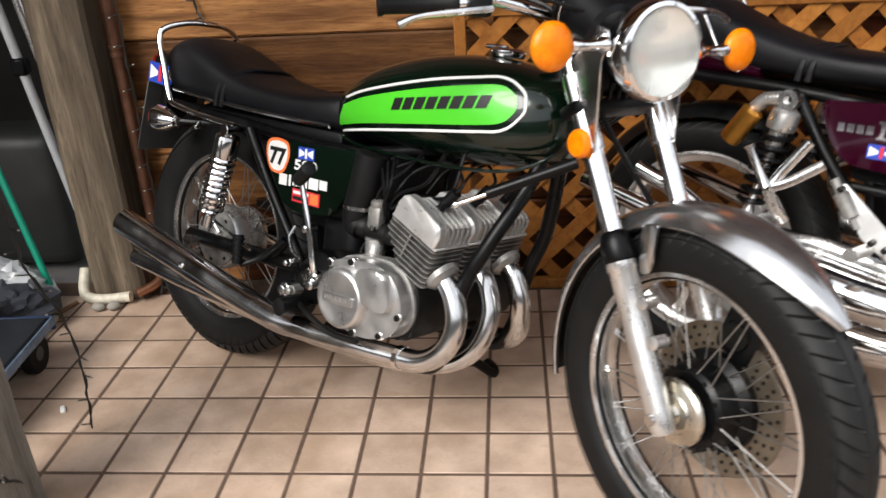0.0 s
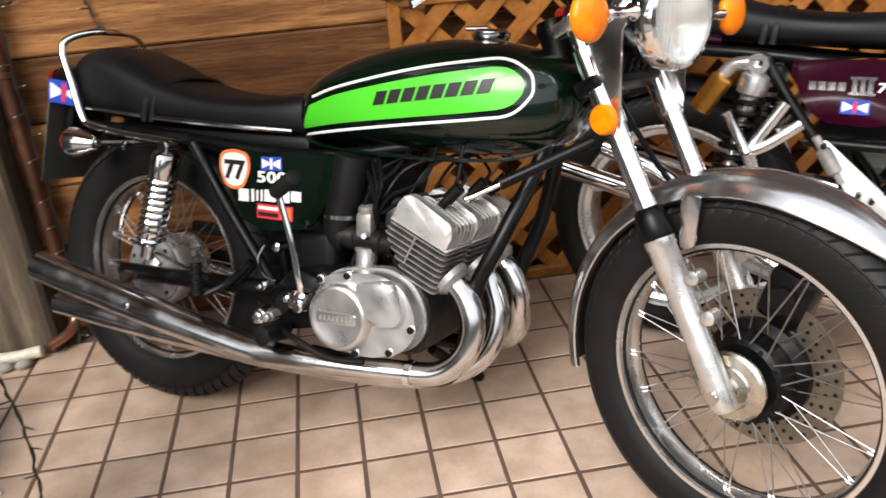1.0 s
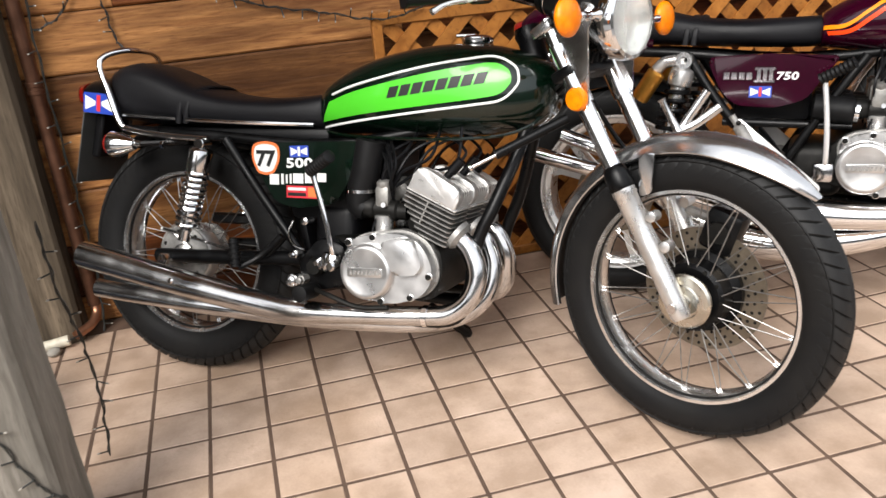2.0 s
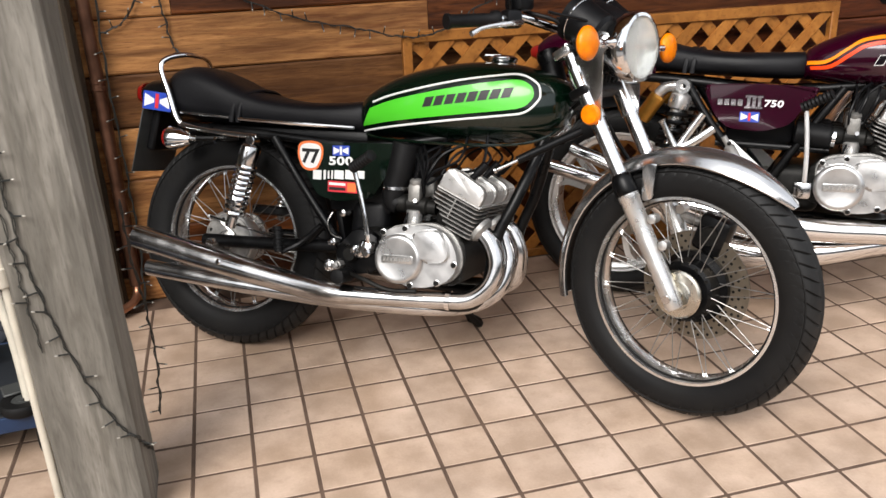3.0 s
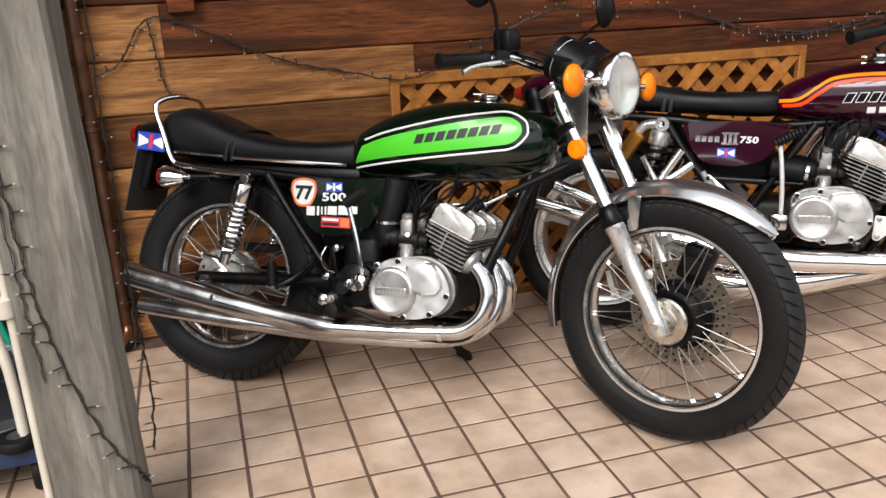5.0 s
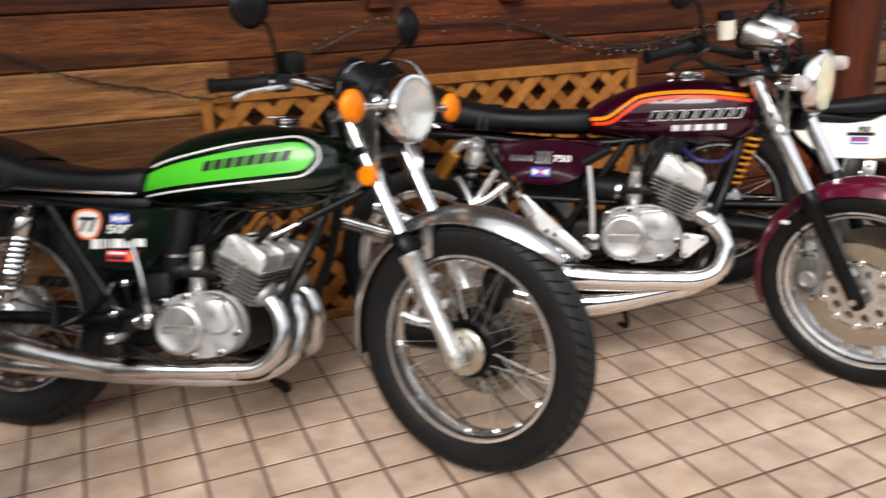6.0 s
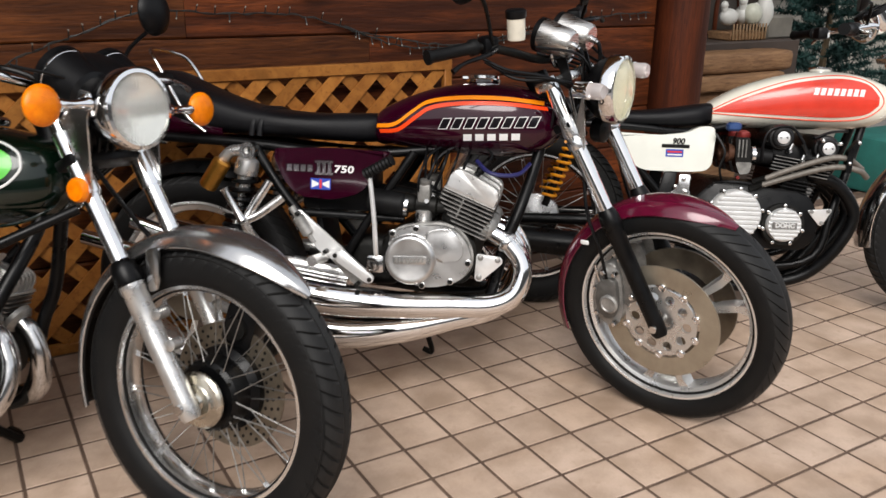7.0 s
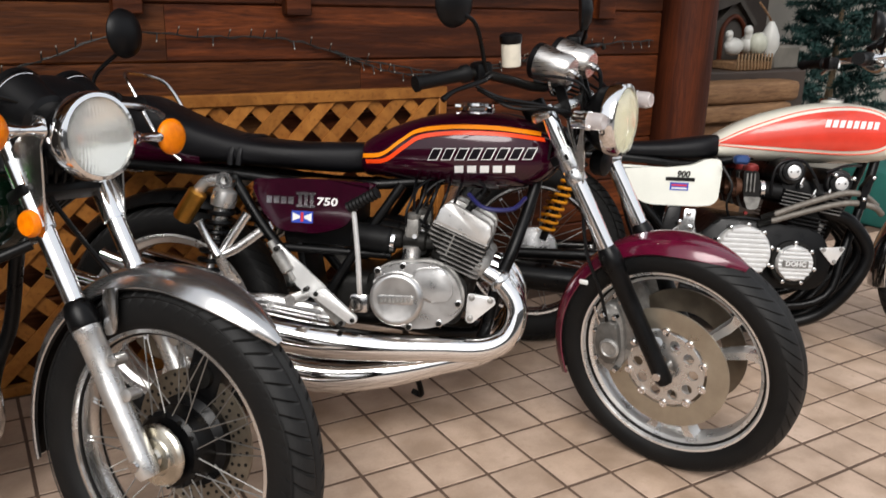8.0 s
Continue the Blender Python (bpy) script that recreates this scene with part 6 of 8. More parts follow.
        a, b = pt(0.555, s * 0.097), pt(0.61, s * 0.097)
        part("lamp_clamp", along(a, b, [(0.026, 0), (0.027, 0.1), (0.027, 0.9), (0.026, 1)]), ALU_POL, bike, xf=xf)
        c0 = pt(0.52, s * 0.097)
        part("lamp_clamp", along(c0, pt(0.545, s * 0.097), [(0.025, 0), (0.026, 0.1), (0.026, 0.9), (0.025, 1)]), ALU_POL, bike, xf=xf)
        lug = (LX - 0.197, 0.935)
        plate = [(a[0] + 0.015, a[2] + 0.045), (lug[0], lug[1] + 0.018), (lug[0] + 0.018, lug[1]), (lug[0], lug[1] - 0.02), (c0[0] + 0.02, c0[2] - 0.002), (c0[0] + 0.02, c0[2] + 0.014), (lug[0] - 0.045, lug[1] - 0.016), (lug[0] - 0.045, lug[1] + 0.004), (a[0] + 0.02, a[2] + 0.02)]
        part("lamp_bracket", prism(plate, s * 0.1, s * 0.108), ALU_POL, bike, "alloy headlight bracket", xf=xf, smooth=False)
        ind = part("indicator", lathe([(0.019, 0.0), (0.0205, 0.004), (0.0205, 0.034), (0.017, 0.042), (0, 0.043)], 24, "x", (LX - 0.175, s * 0.13, 0.943)), PINK_LENS, bike, "clear turn signal on chrome base", xf=xf)
        part("base", lathe([(0, -0.04), (0.014, -0.04), (0.021, -0.034), (0.0215, -0.012), (0.0225, -0.01), (0.0225, 0.004), (0.019, 0.005)], 24, "x", (LX - 0.175, s * 0.13, 0.943)), CHROME, ind)
    part("tie", box((AX - 0.205, -0.119, AZ + 0.21), (0.024, 0.006, 0.012), 0.002), STICKER_WHITE, bike, xf=xf)
    headlight(bike, (LX - 0.145, 0, 0.918), 0.088, xf @ Matrix.Translation((LX - 0.22, 0, 0)) @ pose(0, 0, 0, 0, 0, 4) @ Matrix.Translation((0.22 - LX, 0, 0)), 0.1, BLACK_PAINT, GLASS_YELLOW)
    meters(bike, (1.092, 0, 1.036), xf, BRUSHED, tilt=77, r=0.043, length=0.1, gap=0.05)
    for s in (-1, 1):
        part("gauge_cable", tube([(1.09, s * 0.05, 1.036), (1.115, s * 0.05, 1.02), (1.118, s * 0.045, 0.96), (1.1, s * 0.03, 0.88)], 0.0055, 8, 5), BLACK_PAINT, bike, xf=xf)
        part("cable_nut", along((1.088, s * 0.05, 1.037), (1.112, s * 0.05, 1.026), [(0.009, 0), (0.009, 0.7), (0.006, 0.75), (0.006, 1)], 10), CHROME_WORN, bike, xf=xf)
        part("gauge_stay", prism(round_outline([(1.045, 1.0), (1.075, 1.005), (1.095, 0.94), (1.07, 0.935)], 0.006), s * 0.055, s * 0.059), BLACK_PAINT, bike, xf=xf)
    for k, (y0, z0) in enumerate(((-0.26, 1.035), (-0.24, 1.02), (-0.2, 1.0), (0.2, 1.01), (0.24, 1.03))):
        part("control_cable", tube([(0.945, y0, z0), (1.0, y0 * 0.85, z0 - 0.035), (1.075 + 0.012 * k, y0 * 0.5, 0.965 - 0.006 * k), (1.1, y0 * 0.2, 0.9), (1.06, y0 * 0.1, 0.8)], 0.0042, 6, 6), BLACK_PLASTIC, bike, xf=xf)
    part("horn", lathe([(0, -0.02), (0.03, -0.02), (0.034, -0.012), (0.034, 0.012), (0.02, 0.02), (0, 0.02)], 24, "x", (1.14, 0.02, 0.8)), BLACK_PAINT, bike, xf=xf)
    part("gauge_bracket", tube([(1.03, -0.06, 1.04), (1.04, -0.05, 0.98), (1.03, 0.05, 0.98), (1.03, 0.06, 1.04)], 0.007, 8, 4), CHROME_WORN, bike, xf=xf)
    handlebar(bike, xf, (0.99, 0.995), (0.885, -0.385, 1.055), 0.045, bar_mat=STEEL_DARK, lever_mat=BLACK_PAINT, label="bent dark handlebar")
    res = part("brake_reservoir", lathe([(0.02, -0.035), (0.022, -0.033), (0.023, 0.02), (0.0, 0.02)], 24, "z", (1.015, -0.2, 1.105)), CLEAR, bike, "clear brake fluid bottle with black lid", xf=xf)
    part("lid", lathe([(0.024, 0.018), (0.026, 0.022), (0.026, 0.036), (0.02, 0.04), (0, 0.04)], 24, "z", (1.015, -0.2, 1.105)), BLACK_PLASTIC, res)
    mirror(bike, (0.965, -0.23, 1.06), (0.945, -0.315, 1.225), xf)
    mirror(bike, (0.975, 0.2, 1.03), (1.02, 0.14, 1.16), xf, face=(-0.8, -0.5, 0))
    for k in range(4):
        part("cable", tube([(0.95, -0.2 + 0.12 * k, 1.0), (1.07 + 0.012 * k, -0.15 + 0.09 * k, 0.98 - 0.01 * k), (1.09, -0.06 + 0.03 * k, 0.87), (0.98, -0.06 + 0.03 * k, 0.76)], 0.0042, 6), BLACK_PAINT, bike)
    part("front_fender", fender((AX, 0, AZ), 0.322, 0.066, 60, 200, crown=0.014), PAINT_PLUM, bike, "glossy plum red front mudguard", xf=xf)
    # Tank and seat.
    tank = Body([(0.52, 0.06, 0.745, 0.81), (0.535, 0.1, 0.735, 0.832), (0.6, 0.125, 0.728, 0.866), (0.69, 0.14, 0.722, 0.897), (0.8, 0.146, 0.716, 0.914), (0.9, 0.14, 0.716, 0.908), (0.97, 0.122, 0.73, 0.885), (1.015, 0.09, 0.758, 0.862), (1.035, 0.05, 0.79, 0.845), (1.042, 0.02, 0.81, 0.83)], 2.7)
    tk = part("fuel_tank", tank.mesh(), PAINT_PURPLE, bike, "glossy dark purple fuel tank")
    top = [(0.532, 0.793), (0.585, 0.8), (0.635, 0.836), (0.677, 0.862), (0.761, 0.875), (0.872, 0.877), (0.98, 0.868)]
    part("stripe", tank.patch([(x, z - 0.0105) for x, z in top], top, 40, 2, 0.0015), STRIPE_ORANGE, tk, "orange wavy stripe")
    part("stripe", tank.patch([(x + 0.012, z - 0.0245) for x, z in top], [(x + 0.008, z - 0.0145) for x, z in top], 40, 2, 0.0015), STRIPE_RED, tk, "red orange wavy stripe")
    bars_on(tank, 0.7, 0.966, 0.8, 0.814, 0.03, 8, LINE_WHITE, tk, lift=0.0018, tilt=0.45, thin=0.74)
    bars_on(tank, 0.7004, 0.9664, 0.8, 0.814, 0.026, 8, LETTER_GLOSS, tk, lift=0.0026, tilt=0.45, thin=0.61)
    bars_on(tank, 0.768, 0.926, 0.766, 0.774, 0.0175, 5, LINE_WHITE, tk, lift=0.002, tilt=0, thin=0.7)
    cap = part("filler_cap", lathe([(0.04, 0), (0.047, 0.004), (0.048, 0.012), (0.045, 0.015), (0.045, 0.022), (0.036, 0.027), (0, 0.028)], 36, "z", (0.81, 0, 0.91)), CHROME, tk, "chrome filler cap")
    part("cap_latch", box((0.765, 0, 0.926), (0.03, 0.022, 0.012), 0.003), CHROME, cap)
    part("seat", seat_mesh([(-0.14, 0.05, 0.83, 0.885), (-0.122, 0.09, 0.8, 0.914), (-0.07, 0.113, 0.775, 0.918), (0.0, 0.12, 0.755, 0.888), (0.1, 0.122, 0.748, 0.85), (0.2, 0.122, 0.744, 0.825), (0.33, 0.118, 0.74, 0.815), (0.46, 0.108, 0.738, 0.818), (0.53, 0.09, 0.742, 0.82), (0.55, 0.06, 0.76, 0.815)]), VINYL, bike, "black vinyl seat with a raised tail")
    for dx in (-0.011, 0.011):
        part("seat_strap", tube([(x + dx, y_, z_) for x, y_, z_ in [(0.2, -0.124, 0.748), (0.204, -0.121, 0.785), (0.21, -0.098, 0.81), (0.214, -0.05, 0.822), (0.216, 0, 0.825), (0.214, 0.05, 0.822), (0.21, 0.098, 0.81), (0.204, 0.121, 0.785), (0.2, 0.124, 0.748)]], 0.008, 8, 4, flat=0.6), VINYL, bike)
    part("grab_rail", tube([(0.06, -0.128, 0.752), (0.01, -0.128, 0.79), (-0.03, -0.127, 0.85), (-0.07, -0.124, 0.92), (-0.1, -0.11, 0.96), (-0.125, -0.06, 0.975), (-0.13, 0, 0.978), (-0.125, 0.06, 0.975), (-0.1, 0.11, 0.96), (-0.07, 0.124, 0.92), (-0.03, 0.127, 0.85), (0.01, 0.128, 0.79), (0.06, 0.128, 0.752)], 0.006, 10, 4), CHROME_WORN, bike, "chrome grab rail")
    part("tail_piece", Body([(-0.3, 0.06, 0.78, 0.83), (-0.26, 0.075, 0.755, 0.86), (-0.15, 0.1, 0.735, 0.87), (-0.05, 0.11, 0.73, 0.83), (0.1, 0.11, 0.73, 0.79)], 3).mesh(16, 24), PAINT_PURPLE, bike, "dark purple tail piece")
    part("tail_light", Body([(-0.335, 0.03, 0.79, 0.81), (-0.325, 0.05, 0.778, 0.82), (-0.295, 0.06, 0.77, 0.83)], 3).mesh(8, 20), RED_LENS, bike, "red tail light")
    for s in (-1, 1):
        ri = part("rear_indicator", box((-0.2, s * 0.15, 0.715), (0.05, 0.045, 0.035), 0.008, seg=2), CHROME_WORN, bike)
        part("lens", box((-0.23, s * 0.15, 0.715), (0.014, 0.04, 0.03), 0.004), CLEAR, ri)
        part("stalk", tube([(-0.19, s * 0.13, 0.715), (-0.17, s * 0.05, 0.74)], 0.008, 8, 1), CHROME_WORN, ri)
    part("rear_fender", fender((0, 0, 0.315), 0.34, 0.07, 60, 150), BLACK_PAINT, bike)
    # Side cover.
    sc = part("side_cover", prism(round_outline([(0.25, 0.718), (0.426, 0.726), (0.585, 0.72), (0.55, 0.68), (0.505, 0.608), (0.43, 0.586), (0.33, 0.591), (0.29, 0.63)], 0.024, 5), -0.11, -0.15, 0.016, seg=5), PAINT_PURPLE, bike, "dark purple side cover")
    y = -0.1515
    for k in range(4):
        part("letter_bar", box((0, 0, 0), (0.014, 0.001, 0.018), 0), CHROME_WORN, sc, xf=Matrix.Translation((0.305 + 0.019 * k, y, 0.668)), smooth=False)
    for k in range(3):
        part("emblem_bar", box((0, 0, 0), (0.009, 0.0012, 0.036 if k != 1 else 0.038), 0), CHROME_WORN, sc, xf=Matrix.Translation((0.386 + 0.015 * k, y, 0.671)), smooth=False)
    for dz in (-0.016, 0.016):
        part("emblem_bar", box((0.401, y - 0.001, 0.671 + dz), (0.05, 0.001, 0.006), 0), CHROME_WORN, sc, smooth=False)
    part("model_number", words("750", 0.027, LINE_WHITE, 0.0006, 0.1, 1.05, 0.0008), None, sc, "white numerals", xf=Matrix.Translation((0.455, y, 0.668)) @ Matrix.Diagonal((1.3, 1, 1, 1)) @ SIDE)
    sticker("sticker", bike, (0.392, y, 0.627), 0.056, 0.03, (STICKER_BLUE, STICKER_WHITE, STICKER_RED), "small blue and white sticker")
    # Suspension and foot controls.
    for s in (-1, 1):
        yy = s * 0.155
        top_, low = Vector((0.195, yy, 0.705)), Vector((0.14, yy, 0.43))
        sh = part("shock_absorber", along(low, top_, [(0, 0), (0.014, 0), (0.014, 0.1), (0.01, 0.12), (0.01, 0.6), (0.02, 0.64), (0.02, 0.76), (0.031, 0.78), (0.033, 0.84), (0.03, 0.92), (0.018, 0.95), (0.018, 1), (0, 1)]), ALU, bike, "alloy rear shock with gold reservoir")
        part("spring", spring(low.lerp(top_, 0.16), low.lerp(top_, 0.78), 0.03, 0.0068, 7, 8), BLACK_PAINT, sh, "black coil spring")
        part("reservoir", along((0.078, yy - s * -0.012, 0.605), (0.125, yy + s * 0.012, 0.68), [(0, 0), (0.022, 0), (0.025, 0.06), (0.025, 0.94), (0.02, 1), (0, 1)], 24), GOLD, sh, "gold shock reservoir")
        part("reservoir_neck", tube([(0.12, yy, 0.682), (0.145, yy, 0.705), (0.195, yy, 0.71)], 0.016, 12, 4), ALU, sh)
        part("shock_eye", lathe([(0.009, -0.022), (0.022, -0.022), (0.022, 0.022), (0.009, 0.022)], 20, "y", (0.195, yy, 0.71), closed=True), ALU_POL, sh)
        part("swing_arm", tube([(-0.04, s * 0.125, 0.325), (0.22, s * 0.135, 0.395), (0.47, s * 0.135, 0.375)], 0.03, 12, 3, flat=0.55), ALU_POL, bike, "silver alloy swing arm")
        part("peg_bracket", tube([(0.262, s * 0.19, 0.632), (0.215, s * 0.2, 0.555), (0.2, s * 0.21, 0.524)], 0.012, 10, 3, flat=0.6), ALU_POL, bike, "Y shaped alloy peg bracket")
        part("peg_bracket", tube([(0.298, s * 0.19, 0.59), (0.24, s * 0.2, 0.545), (0.2, s * 0.21, 0.524)], 0.012, 10, 3, flat=0.6), ALU_POL, bike)
        part("passenger_peg", along((0.195, s * 0.215, 0.525), (0.148, s * 0.225, 0.61), [(0, 0), (0.015, 0), (0.011, 0.1), (0.009, 0.9), (0.012, 1), (0, 1)], 12), ALU_POL, bike)
        part("bracket_arm", tube([(0.2, s * 0.21, 0.52), (0.215, s * 0.2, 0.48), (0.235, s * 0.18, 0.45)], 0.014, 10, 3, flat=0.5), ALU, bike)
        rs = part("foot_control_plate", prism(round_outline([(0.337, 0.556), (0.35, 0.562), (0.468, 0.464), (0.48, 0.448), (0.466, 0.428), (0.436, 0.432), (0.398, 0.458)], 0.008), s * 0.195, s * 0.203, 0.0015), WHITE_METAL, bike, "alloy foot control plate")
        part("foot_peg", along((0.42, s * 0.2, 0.438), (0.41, s * 0.3, 0.442), [(0, 0), (0.012, 0), (0.014, 0.1), (0.014, 1), (0, 1)], 14), ALU, rs, "knurled alloy foot peg")
        part("pedal", prism(round_outline([(0.45, 0.452), (0.474, 0.462), (0.557, 0.394), (0.556, 0.38), (0.54, 0.374), (0.452, 0.432)], 0.007), s * 0.212, s * 0.222, 0.002), WHITE_METAL, rs)
        part("heel_guard", prism(round_outline([(0.425, 0.442), (0.452, 0.444), (0.524, 0.376), (0.52, 0.362), (0.503, 0.36)], 0.007), s * 0.19, s * 0.196, 0.0015), ALU_DULL, rs)
        for bx, bz in ((0.348, 0.552), (0.452, 0.446), (0.425, 0.455), (0.546, 0.386), (0.511, 0.37)):
            part("bolt", lathe([(0.0062, s * 0.196), (0.0062, s * 0.2255), (0.004, s * 0.2265), (0, s * 0.2265)], 10, "y", (bx, 0, bz)), STEEL_DARK, rs)
        part("master_cylinder", along((0.33, s * 0.215, 0.57), (0.39, s * 0.205, 0.475), [(0, 0), (0.009, 0), (0.009, 0.25), (0.016, 0.3), (0.016, 0.75), (0.007, 0.8), (0.007, 1.0)], 14), ALU_DULL, rs)
        part("frame_tube", tube([(0.2, s * 0.13, 0.72), (0.3, s * 0.14, 0.58), (0.42, s * 0.14, 0.45), (0.46, s * 0.13, 0.38)], 0.0135, 10, 4), BLACK_PAINT, bike)
        part("frame_tube", tube([(0.64, s * 0.12, 0.72), (0.55, s * 0.135, 0.58), (0.46, s * 0.135, 0.43)], 0.0125, 10, 3), BLACK_PAINT, bike)
        part("frame_tube", tube([(0.3, s * 0.13, 0.545), (0.62, s * 0.13, 0.54)], 0.011, 10, 1), BLACK_PAINT, bike)
        part("frame_rail", tube([(-0.12, s * 0.1, 0.735), (0.15, s * 0.115, 0.728), (0.5, s * 0.1, 0.71), (0.92, s * 0.04, 0.76)], 0.0135, 10, 4), BLACK_PAINT, bike)
        part("down_tube", tube([(0.985, s * 0.03, 0.79), (0.965, s * 0.05, 0.7), (0.93, s * 0.11, 0.58), (0.89, s * 0.125, 0.47), (0.86, s * 0.125, 0.34), (0.79, s * 0.125, 0.29), (0.5, s * 0.125, 0.31)], 0.0155, 12, 5), BLACK_PAINT, bike)
    part("head_stock", along((1.01, 0, 0.79), (0.95, 0, 0.945), [(0.03, 0), (0.034, 0.1), (0.03, 0.2), (0.03, 0.8), (0.034, 0.9), (0.03, 1)]), BLACK_PAINT, bike)
    part("engine_bracket", prism(round_outline([(0.823, 0.462), (0.888, 0.455), (0.895, 0.44), (0.835, 0.385), (0.82, 0.39)], 0.008), -0.155, -0.162, 0.0015), WHITE_METAL, bike, "white triangular engine bracket")
    for bx, bz in ((0.834, 0.452), (0.88, 0.448), (0.832, 0.399)):
        part("bracket_bolt", lathe([(0.0075, -0.162), (0.0075, -0.168), (0.004, -0.1695), (0, -0.1695)], 12, "y", (bx, 0, bz)), ALU_DULL, bike)
    # Engine and pipes.
    triple_engine(bike, 0.654, 0.447, 0.792, 0.614, 21.5, SATIN, HEAD_ALLOY, (0.675, 0.583), 0.118, 0.008, 0.078)
    for cy in (-0.135, 0.0, 0.135):
        part("air_filter", along((0.628, cy, 0.578), (0.52, cy, 0.59), [(0.028, 0), (0.034, 0.1), (0.036, 0.15), (0.034, 0.25), (0.036, 0.35), (0.033, 0.95), (0.02, 1.0), (0, 1)], 20), RUBBER_SOFT, bike, "black cone air filter")
        part("filter_clip", along((0.632, cy, 0.577), (0.622, cy, 0.578), [(0.031, 0), (0.031, 1)], 20), CHROME, bike)
    part("exhaust", tube([(0.855, -0.14, 0.52), (0.905, -0.145, 0.49), (0.945, -0.15, 0.43), (0.93, -0.158, 0.36), (0.87, -0.165, 0.325), (0.76, -0.17, 0.318), (0.62, -0.175, 0.312), (0.45, -0.185, 0.318), (0.3, -0.195, 0.34), (0.15, -0.205, 0.37), (0.02, -0.215, 0.4), (-0.04, -0.217, 0.412), (-0.25, -0.225, 0.46)], 0.025, 24, 6,
                          radii=[0.024, 0.025, 0.027, 0.029, 0.031, 0.033, 0.037, 0.045, 0.045, 0.032, 0.021, 0.022, 0.022]), CHROME, bike, "polished expansion chamber exhaust")
    part("exhaust", tube([(0.855, -0.02, 0.52), (0.9, -0.02, 0.5), (0.938, -0.025, 0.43), (0.92, -0.04, 0.34), (0.86, -0.06, 0.285), (0.76, -0.09, 0.262), (0.62, -0.11, 0.23), (0.45, -0.12, 0.21), (0.3, -0.13, 0.24), (0.15, -0.14, 0.33), (0.0, -0.155, 0.445), (-0.14, -0.165, 0.5)], 0.025, 22, 6,
                          radii=[0.024, 0.025, 0.027, 0.028, 0.029, 0.032, 0.042, 0.048, 0.042, 0.026, 0.021, 0.021]), CHROME, bike, "lower polished expansion chamber")
    part("exhaust", tube([(0.855, 0.1, 0.52), (0.9, 0.1, 0.5), (0.938, 0.105, 0.43), (0.92, 0.12, 0.35), (0.86, 0.15, 0.3), (0.62, 0.165, 0.3), (0.45, 0.175, 0.3), (0.15, 0.2, 0.36), (-0.25, 0.22, 0.45)], 0.025, 20, 6, radii=[0.024, 0.025, 0.028, 0.029, 0.03, 0.038, 0.045, 0.032, 0.022]), CHROME, bike)
    for cy in (-0.14, -0.02, 0.1):
        part("exhaust_flange", along((0.838, cy, 0.534), (0.86, cy, 0.517), [(0.03, 0), (0.036, 0.1), (0.036, 0.6), (0.028, 1)]), ALU_DULL, bike)
    part("exhaust_clamp", along((0.893, -0.143, 0.5), (0.908, -0.145, 0.488), [(0.029, 0), (0.031, 0.2), (0.031, 0.8), (0.029, 1)]), CHROME_WORN, bike)
    for k in range(5):
        part("cable", tube([(0.67 + 0.03 * k, -0.06, 0.75), (0.672 + 0.028 * k, -0.135 - 0.006 * k, 0.7), (0.66 + 0.02 * k, -0.16 + 0.012 * k, 0.65 - 0.01 * k), (0.665 + 0.006 * k, -0.145, 0.59 + 0.012 * k)], 0.0034 + 0.0005 * (k % 3), 6, 5), BLACK_PLASTIC, bike)
    for k in range(3):
        part("cable", tube([(0.955, -0.09 + 0.02 * k, 0.93), (1.0, -0.12 + 0.02 * k, 0.9 - 0.015 * k), (1.0, -0.1 + 0.03 * k, 0.8), (0.95, -0.07 + 0.03 * k, 0.73)], 0.004, 6, 5), BLACK_PLASTIC, bike)
    part("hose", tube([(0.81, -0.12, 0.705), (0.845, -0.16, 0.68), (0.885, -0.16, 0.673), (0.926, -0.14, 0.678), (0.95, -0.08, 0.7)], 0.0058, 8, 5), material("blue rubber hose", (0.016, 0.016, 0.09), 0.4), bike, "dark blue hose")
    kick = part("kick_starter", tube([(0.562, -0.2, 0.43), (0.563, -0.23, 0.47), (0.558, -0.24, 0.56), (0.546, -0.242, 0.655), (0.54, -0.245, 0.67)], 0.0065, 10, 5), WHITE_METAL, bike, "chrome kick start lever")
    part("pedal_rubber", along((0.532, -0.243, 0.665), (0.61, -0.27, 0.71), [(0.006, 0)] + [((0.0152, 0.0122)[q % 2], 0.04 + 0.0575 * q) for q in range(17)] + [(0.012, 0.975), (0, 1)], 16), RUBBER_SOFT, kick)
    part("kick_boss", box((0.56, -0.21, 0.43), (0.05, 0.035, 0.05), 0.01, seg=2), CHROME_WORN, kick)
    part("battery_box", box((0.42, 0, 0.63), (0.2, 0.18, 0.17), 0.02, seg=2), BLACK_PLASTIC, bike)
    part("inner_fender", box((0.375, 0, 0.5), (0.02, 0.17, 0.3), 0.006, pose(0, 0, 0, 0, -12, 0), seg=2), BLACK_PLASTIC, bike)
    part("gearbox_case", box((0.54, 0.0, 0.42), (0.14, 0.26, 0.14), 0.03, seg=3), STEEL_DARK, bike)
    part("side_stand", tube([(0.62, 0.13, 0.29), (0.64, 0.2, 0.16), (0.66, 0.255, 0.058), (0.63, 0.27, 0.059)], 0.009, 8, 4), STEEL_DARK, bike)
    return bike


purple = purple_motorcycle(pose(1.415, 0.066, 0, 0, 0, -38) @ pose(0, 0, 0, -9, 0, 0))


